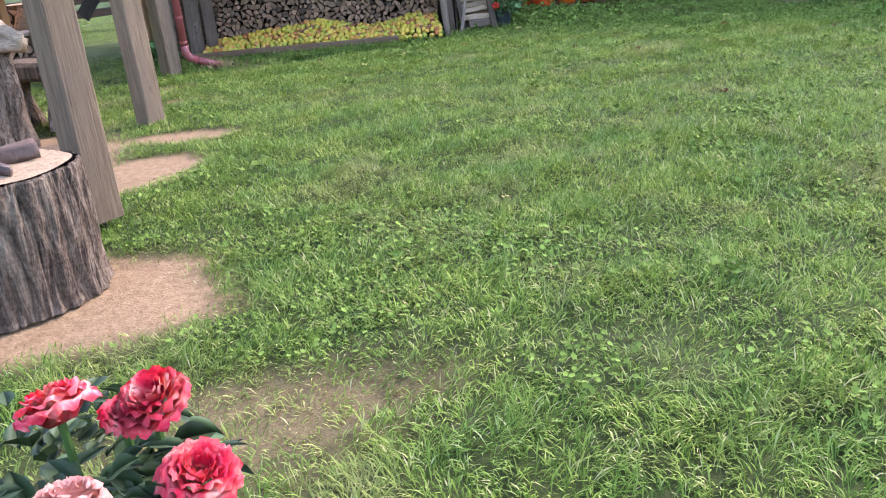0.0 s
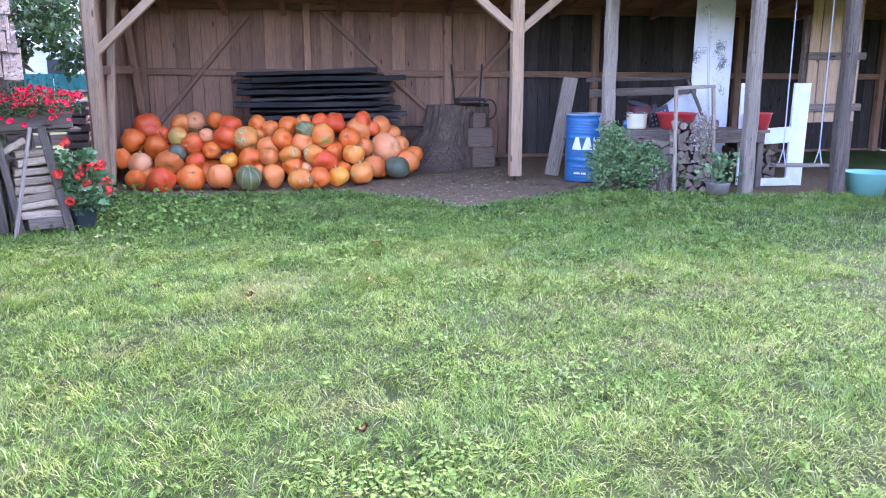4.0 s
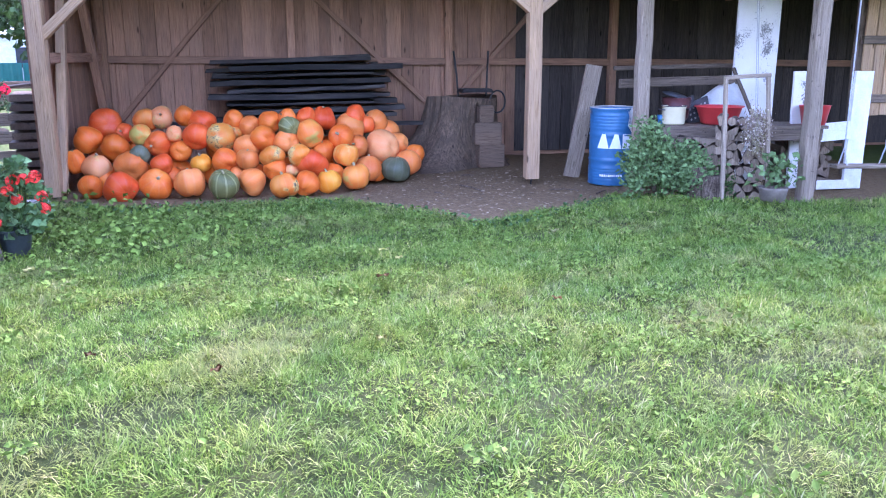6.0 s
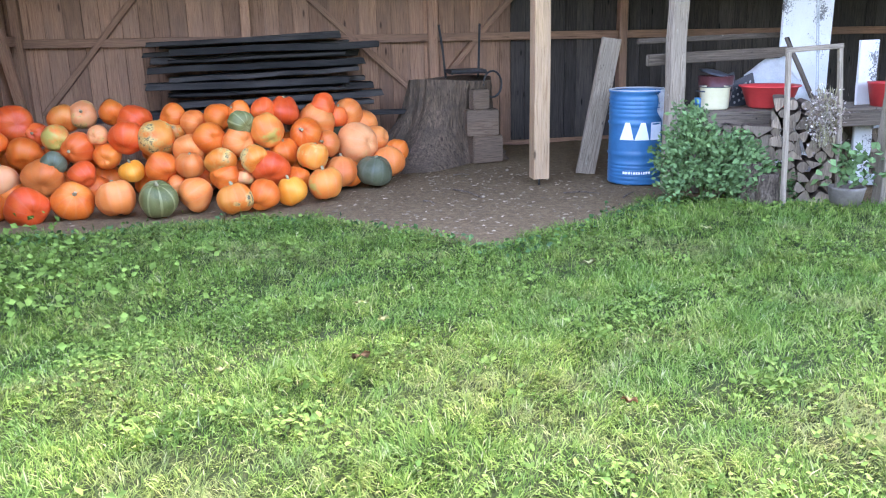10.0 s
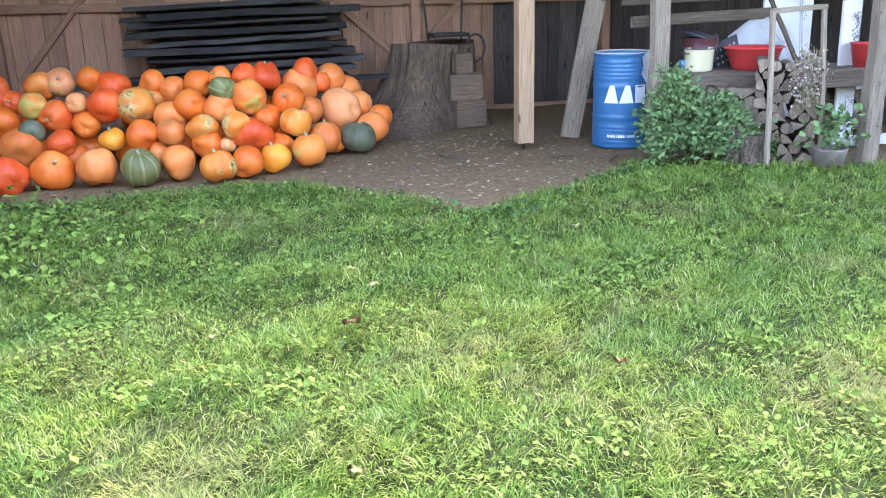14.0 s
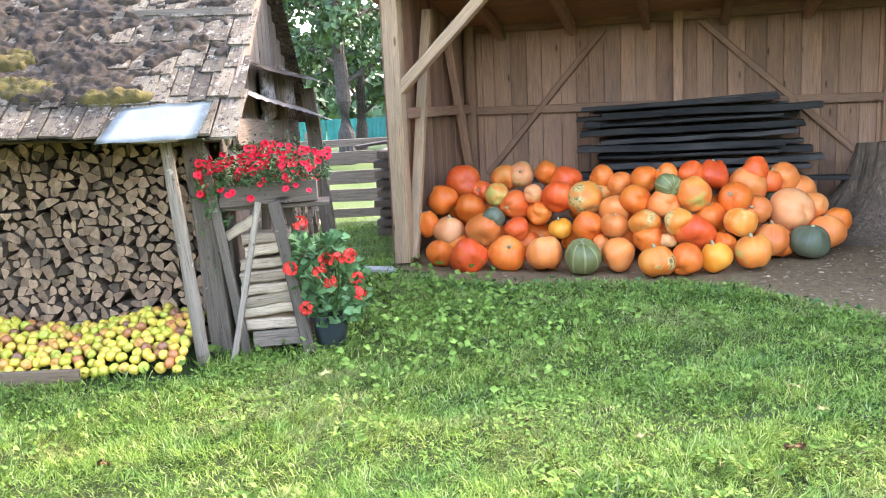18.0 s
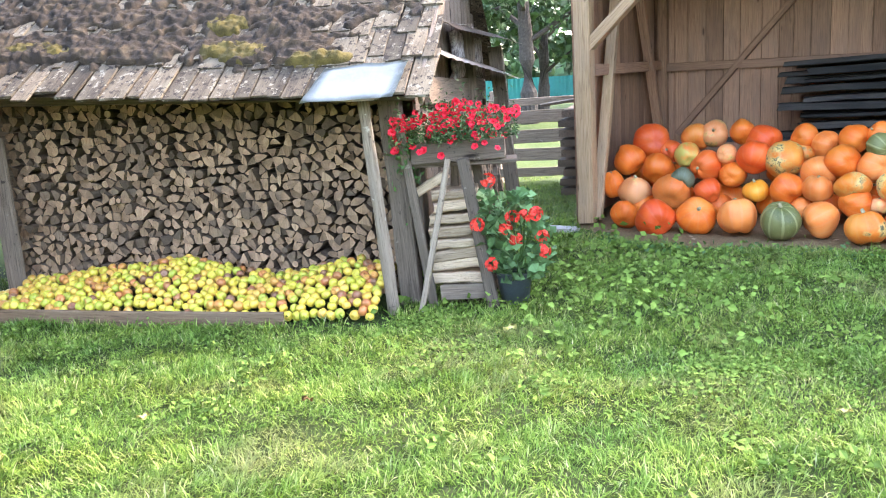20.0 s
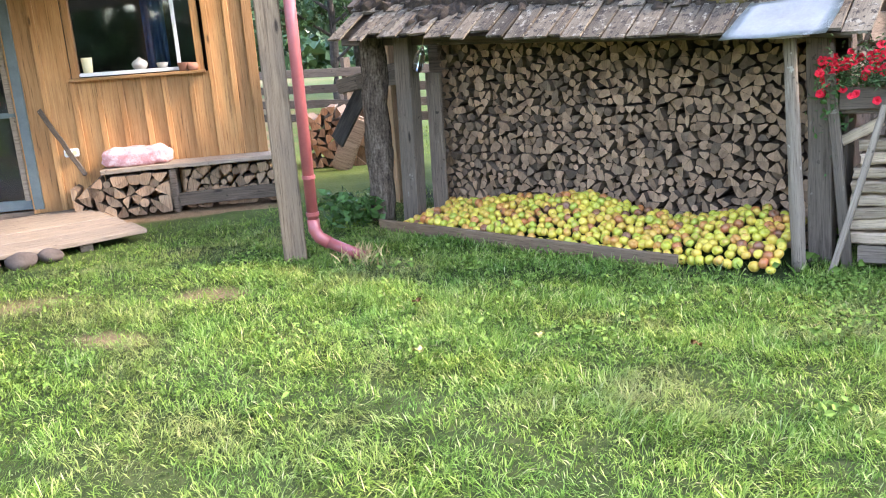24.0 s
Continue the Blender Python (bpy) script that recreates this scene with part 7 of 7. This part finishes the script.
tree(-21.0, 17.5, 7.0, 3.2, 6, 5200, 0.24, 0.16, low=0.15)
tree(-24.0, 14.5, 7.0, 3.4, 7, 5200, 0.24, 0.16, low=0.15)
tree(-26.5, 21.0, 8.0, 4.0, 8, 4200, 0.3, 0.2, low=0.1)

r = random.Random(111)
woods = []
for k in range(70):
    a = radians(-75 + 150 * k / 69)
    dist = r.uniform(75, 100)
    cx, cy, s = dist * math.sin(-a), dist * math.cos(a), r.uniform(4, 8)
    woods.append((leaf_cloud(260, lambda rs, s=s: ((lambda p: np.array((p[0] * s, p[1] * s, abs(p[2]) * s * 0.7)))(rs.normal(0, 0.45, 3)), rs.normal(size=3)), 1.6, 300 + k, slim=0.9), Matrix.Translation((cx, cy, 0))))
# added belt behind the viewpoint, never seen, cuts low sky light into the sheds
for k in range(44):
    a = radians(84 + 192 * k / 43)
    dist = r.uniform(44, 54)
    cx, cy, s = dist * math.sin(-a), 4 + dist * math.cos(a), r.uniform(5, 7.5)
    woods.append((leaf_cloud(330, lambda rs, s=s: ((lambda p: np.array((p[0] * s * 0.7, p[1] * s * 0.5, abs(p[2]) * s * 1.1)))(rs.normal(0, 0.5, 3)), rs.normal(size=3)), 1.5, 400 + k, slim=0.9), Matrix.Translation((cx, cy, 0))))
wo = mesh_object("far_woods", join(woods), TREE_LEAF)
tagged(wo, "distant green trees beyond the field, with an added unseen belt blocking sky light", "woods", kind="stuff")
teal = thing("teal_fence", Matrix(), "long teal sheet-metal fence across the field", "fence")
for k in range(12):
    part("fence_sheet", sheet([(-24 + k * 1.9, 46 + 0.25 * k, 0.05), (-22.12 + k * 1.9, 46.2 + 0.25 * k, 0.05), (-22.12 + k * 1.9, 46.2 + 0.25 * k, 1.15), (-24 + k * 1.9, 46 + 0.25 * k, 1.15)], 0.0, 2, 0.01, 0.02, 8), TEAL_PAINT, teal)
barn2 = thing("far_house", pose(-9.4, 52, 0, 0, 0, 12), "far white house with a pale metal roof", "house")
part("wall", slab(7, 5, 2.6, 0), WHITE_PAINT, barn2)
bm = bmesh.new()
vs = [bm.verts.new(p) for p in ((-3.8, -2.9, 2.5), (3.8, -2.9, 2.5), (3.8, 2.9, 2.5), (-3.8, 2.9, 2.5), (-3.8, 0, 4.4), (3.8, 0, 4.4))]
for f in ((0, 1, 5, 4), (2, 3, 4, 5), (0, 4, 3), (1, 2, 5), (0, 3, 2, 1)):
    bm.faces.new([vs[i] for i in f])
part("roof", bm, TIN, barn2)
for x in (-2, 0, 2):
    part("window", slab(0.9, 0.08, 1.0), DARK_PLASTIC, barn2, m=Matrix.Translation((x, -2.52, 0.9)))

# ---- grass, weeds, litter ----
rs = np.random.RandomState(200)


def scatter(n, x0, x1, y0, y1):
    return rs.uniform(x0, x1, n), rs.uniform(y0, y1, n)


def lawn_points():
    xs, ys = [], []
    for x0, x1, y0, y1, per in ((-3.5, 3.2, 0.2, 4.0, 11500), (-4.5, 4.0, 4.0, 6.8, 8000), (-5.2, 4.6, 6.8, 9.4, 13000), (-3.2, 7.6, 9.4, 12.8, 8500),
                                (-7.2, -4.5, 4.0, 6.8, 6000), (-7.2, -5.2, 6.8, 9.4, 6000), (4.0, 8.0, 4.0, 6.8, 2400), (4.6, 8.0, 6.8, 9.4, 3500), (-7.2, -3.5, -1.6, 4.0, 3000),
                                (3.2, 8.0, -1.6, 4.0, 2200), (-3.5, 3.2, -1.6, 0.2, 3500), (-12.0, -3.2, 9.4, 16.5, 1200), (-3.2, -1.0, 12.8, 15.0, 3500)):
        x, y = scatter(int((x1 - x0) * (y1 - y0) * per), x0, x1, y0, y1)
        xs.append(x)
        ys.append(y)
    return np.concatenate(xs), np.concatenate(ys)


def blocked(x, y):
    """Ground that the sheds, the house and the deck stand on."""
    u, v = (x + 5.5) * math.cos(radians(16.3)) + (y - 8.45) * math.sin(radians(16.3)), -(x + 5.5) * math.sin(radians(16.3)) + (y - 8.45) * math.cos(radians(16.3))
    b = (u > 0.3) & (u < 3.6) & (v > -0.22 - 0.05 * (u - 0.4)) & (v < 3.8)
    h, k = (x + 7.95) * math.cos(radians(66)) + (y - 7.69) * math.sin(radians(66)), -(x + 7.95) * math.sin(radians(66)) + (y - 7.69) * math.cos(radians(66))
    return b | ((h < 0.9) & (k > -0.5)) | ((h < -0.3) & (k > -1.7))


x, y = lawn_points()
keep = (rs.uniform(size=len(x)) > bare(x, y) * 1.02) & ~blocked(x, y)
patch = wobble(x, y, 3.0, 21) * 0.6 + wobble(x, y, 8.0, 22) * 0.5
keep &= rs.uniform(size=len(x)) < (0.78 + 0.3 * patch) * np.where(y > 11, 1.0, sown(x, y))
x, y, patch = x[keep], y[keep], patch[keep]
n = len(x)
z = ground_z(x, y)
tall = np.clip(0.05 + 0.02 * patch + 0.015 * wobble(x, y, 14, 23), 0.025, 0.1) * rs.uniform(0.5, 1.4, n)
comb = 3.5 * wobble(x, y, 2.6, 24) + 3.0 * wobble(x, y, 8.0, 25)
az = comb + rs.normal(0, 1.1, n)
lie = np.clip(rs.normal(1.12, 0.32, n), 0.2, 1.45)
w = rs.uniform(0.0011, 0.0029, n)
dx, dy = np.cos(az), np.sin(az)
sx_, sy_ = -dy * w, dx * w
h1, o1 = tall * 0.6 * np.cos(lie * 0.8), tall * 0.6 * np.sin(lie * 0.8)
h2, o2 = h1 + tall * 0.6 * np.cos(lie * 1.2), o1 + tall * 0.6 * np.sin(lie * 1.2)
P = np.empty((n, 4, 3), np.float32)
P[:, 0] = np.stack([x, y, z - 0.004], 1)
P[:, 1] = np.stack([x + dx * o1 + sx_, y + dy * o1 + sy_, z + h1], 1)
P[:, 2] = np.stack([x + dx * o2, y + dy * o2, z + np.maximum(h2, 0.012)], 1)
P[:, 3] = np.stack([x + dx * o1 - sx_, y + dy * o1 - sy_, z + h1], 1)
i = np.arange(n, dtype=np.int32)[:, None] * 4
F = (i + np.array([[0, 1, 3, 1, 2, 3]], np.int32)).ravel()
BLADE, t, b = nodes_of("grass_blade", 0.7, spec=0.1)
nn = noise_at(t, coords(t), 2.2, 5)
tone = ramp(t, rand_of(t, True), [(0.0, (0.022, 0.052, 0.008)), (0.32, (0.084, 0.158, 0.023)), (0.62, (0.182, 0.282, 0.047)), (0.84, (0.25, 0.348, 0.077)), (0.94, (0.37, 0.415, 0.145)), (0.99, (0.49, 0.44, 0.235))])
ds = ramp(t, noise_at(t, coords(t), 1.1, 5, 0.6, 0.5), [(0.52, (0, 0, 0)), (0.66, (0.5, 0.5, 0.5))])
green = mix(t, 1.0, tone, ramp(t, nn, [(0.33, (0.6, 0.76, 0.74)), (0.67, (1.28, 1.14, 1.0))]), "MULTIPLY")
t.links.new(mix(t, ds, green, (0.27, 0.22, 0.1)), b.inputs["Base Color"])
tr_ = t.nodes.new("ShaderNodeBsdfTranslucent")
tr_.inputs["Color"].default_value = (0.2, 0.32, 0.055, 1)
ms = t.nodes.new("ShaderNodeMixShader")
ms.inputs[0].default_value = 0.22
t.links.new(b.outputs[0], ms.inputs[1])
t.links.new(tr_.outputs[0], ms.inputs[2])
t.links.new(ms.outputs[0], t.nodes["Material Output"].inputs["Surface"])
grass = numpy_mesh("grass", P.reshape(-1, 3), F, 3, BLADE)
tagged(grass, "short mown green grass with dry blades", "grass", kind="stuff")

# clover patches and broad weed rosettes between the blades
cx, cy = scatter(560, -6.0, 6.0, 0.8, 11.8)
cw = 0.5 + wobble(cx, cy, 1.4, 31) + 0.4 * (cy > 8.5) + 0.3 * (cx < -1)
cx, cy = cx[cw > 0.45], cy[cw > 0.45]
who = np.repeat(np.arange(len(cx)), rs.randint(40, 150, len(cx)))
spread = rs.uniform(0.07, 0.2, len(cx))[who]
mx, my = cx[who] + rs.normal(0, 1, len(who)) * spread, cy[who] + rs.normal(0, 1, len(who)) * spread
keep = (bare(mx, my) < 0.3) & ~blocked(mx, my)
mx, my = mx[keep], my[keep]
n = len(mx)
mz = ground_z(mx, my)
k = 5
size = rs.uniform(0.005, 0.011, n)
ang = rs.uniform(0, 6.28, n)
tx, ty = rs.normal(0, 0.35, n), rs.normal(0, 0.35, n)
hh = rs.uniform(0.02, 0.055, n)
th = np.linspace(0, 2 * np.pi, k, endpoint=False)
lx = np.cos(th)[None] * size[:, None] * 1.25
ly = np.sin(th)[None] * size[:, None]
X = mx[:, None] + lx * np.cos(ang)[:, None] - ly * np.sin(ang)[:, None]
Y = my[:, None] + lx * np.sin(ang)[:, None] + ly * np.cos(ang)[:, None]
Z = (mz + hh)[:, None] + lx * tx[:, None] + ly * ty[:, None]
rim = np.stack([X, Y, Z], -1)
mid = np.stack([mx, my, mz + hh - size * 0.25], -1)[:, None]
P = np.concatenate([rim, mid], 1).reshape(-1, 3)
tri = np.concatenate([[q, (q + 1) % k, k] for q in range(k)])
F = (np.arange(n)[:, None] * (k + 1) + tri[None]).ravel()
weeds = numpy_mesh("clover", P, F, 3, LEAF_LIGHT)
tagged(weeds, "patches of clover and broad weed leaves in the lawn", "weeds", kind="stuff")


rx_, ry_ = scatter(420, -4.5, 5.5, 1.5, 11.6)
kk = (bare(rx_, ry_) < 0.2) & ~blocked(rx_, ry_) & (rs.uniform(size=420) < 0.3 + 0.5 * (ry_ > 7.5))
rx_, ry_ = rx_[kk], ry_[kk]


def low_weed(r_):
    while True:
        px, py = r_.uniform(-3.6, 3.0), r_.uniform(8.3, 11.6)
        if float(bare(np.array(px), np.array(py))) < 0.4 and r_.uniform() < 0.35 + 0.5 * float(wobble(np.array(px), np.array(py), 3.0, 41)) + 0.25 * (px < -1.5):
            a = r_.uniform(0, 6.28)
            return np.array((px, py, r_.uniform(0.015, 0.06))), (math.cos(a), math.sin(a), r_.uniform(-0.1, 0.5))


def rosette(r_):
    q = r_.randint(len(rx_))
    a = r_.uniform(0, 6.28)
    px, py = rx_[q] + r_.normal(0, 0.05), ry_[q] + r_.normal(0, 0.05)
    return np.array((px, py, 0.03 + r_.uniform(0, 0.035))), (math.cos(a), math.sin(a), r_.uniform(0.0, 0.6))


tagged(mesh_object("low_weeds", leaf_cloud(12000, low_weed, 0.021, 77, slim=0.75), LEAF_LIGHT), "low leafy weeds growing through the lawn by the barn", "weeds", kind="stuff")
BROAD = mottled("broad_leaf", [(0.3, (0.11, 0.18, 0.029)), (0.7, (0.2, 0.28, 0.058))], 12, 0.75, spec=0.08, island=0.35)
tagged(mesh_object("broadleaf_weeds", leaf_cloud(2600, rosette, 0.045, 70, slim=0.6), BROAD), "broad pale-green weed rosettes in the lawn", "weeds", kind="stuff")


def tufts(name, n, where, size, material, label, seed, slim=0.16):
    o = mesh_object(name, leaf_cloud(n, where, size, seed, slim=slim), material)
    return tagged(o, label, "weeds", kind="stuff")


def along_shed(r_):
    u = r_.uniform(-0.3, 4.6)
    v = -0.32 - 0.05 * max(0, u - 0.4) * (u < 3) + r_.normal(0, 0.05) if u < 3.3 else r_.normal(-0.1, 0.06)
    p = SHED @ Vector((u, v, 0.0))
    return np.array(p), (r_.normal(0, 0.4), r_.normal(-0.2, 0.4), 1)


tufts("shed_grass", 700, along_shed, 0.075, BLADE, "longer grass along the foot of the shed", 71, 0.05)
tufts("tall_weeds", 700, lambda r_: (np.array((r_.normal(-2.3, 0.7), r_.normal(11.2, 0.8), r_.uniform(0.02, 0.14))), r_.normal(size=3) * (1, 1, 0.6)), 0.08, LEAF_LIGHT, "leafy weeds between the shed and the barn", 72, 0.7)
tufts("stand_weeds", 950, lambda r_: (np.array((r_.normal(-0.75, 0.5), r_.normal(10.35, 0.6), r_.uniform(0.02, 0.12))), r_.normal(size=3) * (1, 1, 0.4)), 0.055, LEAF_LIGHT, "broad leafy weeds beside the geranium", 78, 0.8)
tufts("corner_weeds", 260, lambda r_: (np.array((r_.normal(-5.55, 0.16), r_.normal(8.3, 0.1), r_.uniform(0.02, 0.28))), r_.normal(size=3) * (1, 1, 0.6)), 0.1, LEAF, "nettles at the corner of the woodshed", 73, 0.7)
tufts("pipe_straw", 120, lambda r_: (np.array((r_.normal(-4.45, 0.12), r_.normal(7.72, 0.08), 0.0)), (r_.normal(0, 0.6), r_.normal(0, 0.5), 1)), 0.12, STRAW, "dry straw-coloured grass at the pipe outlet", 74, 0.06)
tufts("edge_weeds", 700, lambda r_: ((lambda q: np.array((q, float(np.interp(q, EDGE_X, EDGE_Y)) + r_.normal(-0.15, 0.12), r_.uniform(0.01, 0.05))))(r_.uniform(-1.8, 5.5)), r_.normal(size=3) * (1, 1, 0.5)), 0.05, LEAF, "low weeds along the edge of the bare earth", 75, 0.7)

# fallen leaves
YLEAF = mottled("yellowed_leaf", [(0.3, (0.56, 0.54, 0.17)), (0.7, (0.72, 0.7, 0.3))], 30, 0.7, vary=0.3)
BLEAF = mottled("brown_leaf", [(0.3, (0.16, 0.08, 0.03)), (0.7, (0.36, 0.2, 0.08))], 30, 0.8, vary=0.4)
r = random.Random(76)


def fallen(x, y, s, material, label):
    bm = bmesh.new()
    n = 12
    c = bm.verts.new((0, 0, 0.004))
    ring = [bm.verts.new((s * (1.2 if q == 0 else 1) * math.cos(2 * math.pi * q / n), s * 0.75 * math.sin(2 * math.pi * q / n), 0.012 * math.sin(q * 1.9) + 0.004)) for q in range(n)]
    for q in range(n):
        bm.faces.new((c, ring[q], ring[(q + 1) % n]))
    bmesh.ops.solidify(bm, geom=bm.faces[:], thickness=0.001)
    o = mesh_object("fallen_leaf", bm, material, True)
    o.matrix_basis = pose(x, y, float(ground_z(np.array(x), np.array(y))) + 0.082, r.uniform(-12, 12), r.uniform(-12, 12), r.uniform(0, 360))
    tagged(o, label, "leaf", "fallen leaves")


for x, y, s in ((-0.62, 2.59, 0.04), (-1.13, 9.09, 0.05), (2.77, 9.47, 0.045), (1.37, 8.84, 0.04), (1.31, 9.17, 0.05), (0.58, 8.44, 0.03), (3.9, 10.0, 0.04), (1.0, 7.2, 0.03), (-2.5, 6.9, 0.035), (-2.2, 7.4, 0.03)):
    fallen(x, y, s, YLEAF, "pale yellowed leaf lying on the grass")
for x, y, s in ((1.19, 8.41, 0.05), (-0.4, 7.2, 0.03), (0.2, 6.9, 0.03), (2.1, 7.6, 0.03), (-1.6, 7.8, 0.03), (-3.1, 7.3, 0.03), (0.7, 4.8, 0.03), (1.52, 2.3, 0.04), (1.61, 2.23, 0.05)):
    fallen(x, y, s, BLEAF, "dry brown leaf lying on the grass")

for a, b_ in (((2.69, 12.43), (2.83, 11.93)), ((2.3, 12.0), (2.36, 11.8)), ((2.9, 13.2), (3.05, 13.15)), ((3.6, 11.9), (3.9, 11.75)), ((4.0, 11.5), (4.2, 11.7))):
    mid_ = ((a[0] + b_[0]) / 2 + 0.02, (a[1] + b_[1]) / 2 + 0.03, 0.012)
    tw = mesh_object("twig", tube([(*a, 0.006), mid_, (*b_, 0.008)], 0.008, 6, 0.5), BARK)
    tagged(tw, "thin dry twig lying on the bare earth", "twig", "twigs on the earth floor")
CHIP = mottled("wood_chip", [(0.3, (0.17, 0.115, 0.068)), (0.7, (0.4, 0.3, 0.19))], 20, 0.9, island=0.5)
# wood chips on the barn floor
cv, cf = [], []
for k in range(1500):
    px_, py_ = rs.uniform(-1.2, 4.6), rs.uniform(10.6, 13.6)
    if rs.uniform() > math.exp(-((px_ - 2.8) / 1.3) ** 2) * 0.9 + 0.12 or bare(np.array(px_), np.array(py_)) < 0.5:
        continue
    a, l_, w_ = rs.uniform(0, 3.14), rs.uniform(0.006, 0.024), rs.uniform(0.003, 0.009)
    zz = float(ground_z(np.array(px_), np.array(py_))) + 0.004
    q = len(cv)
    for sx, sy in ((-1, -1), (1, -1), (1, 1), (-1, 1)):
        ux, uy = sx * l_, sy * w_
        cv.append((px_ + ux * math.cos(a) - uy * math.sin(a), py_ + ux * math.sin(a) + uy * math.cos(a), zz + rs.uniform(0, 0.01)))
    cv.append((px_, py_, zz + 0.012))
    cf += [(q, q + 1, q + 4), (q + 1, q + 2, q + 4), (q + 2, q + 3, q + 4), (q + 3, q, q + 4)]
me = bpy.data.meshes.new("wood_chips")
me.from_pydata(cv, [], cf)
me.materials.append(CHIP)
tagged(new("wood_chips", me), "scattered pale wood chips on the bare earth", "wood chips", kind="stuff")
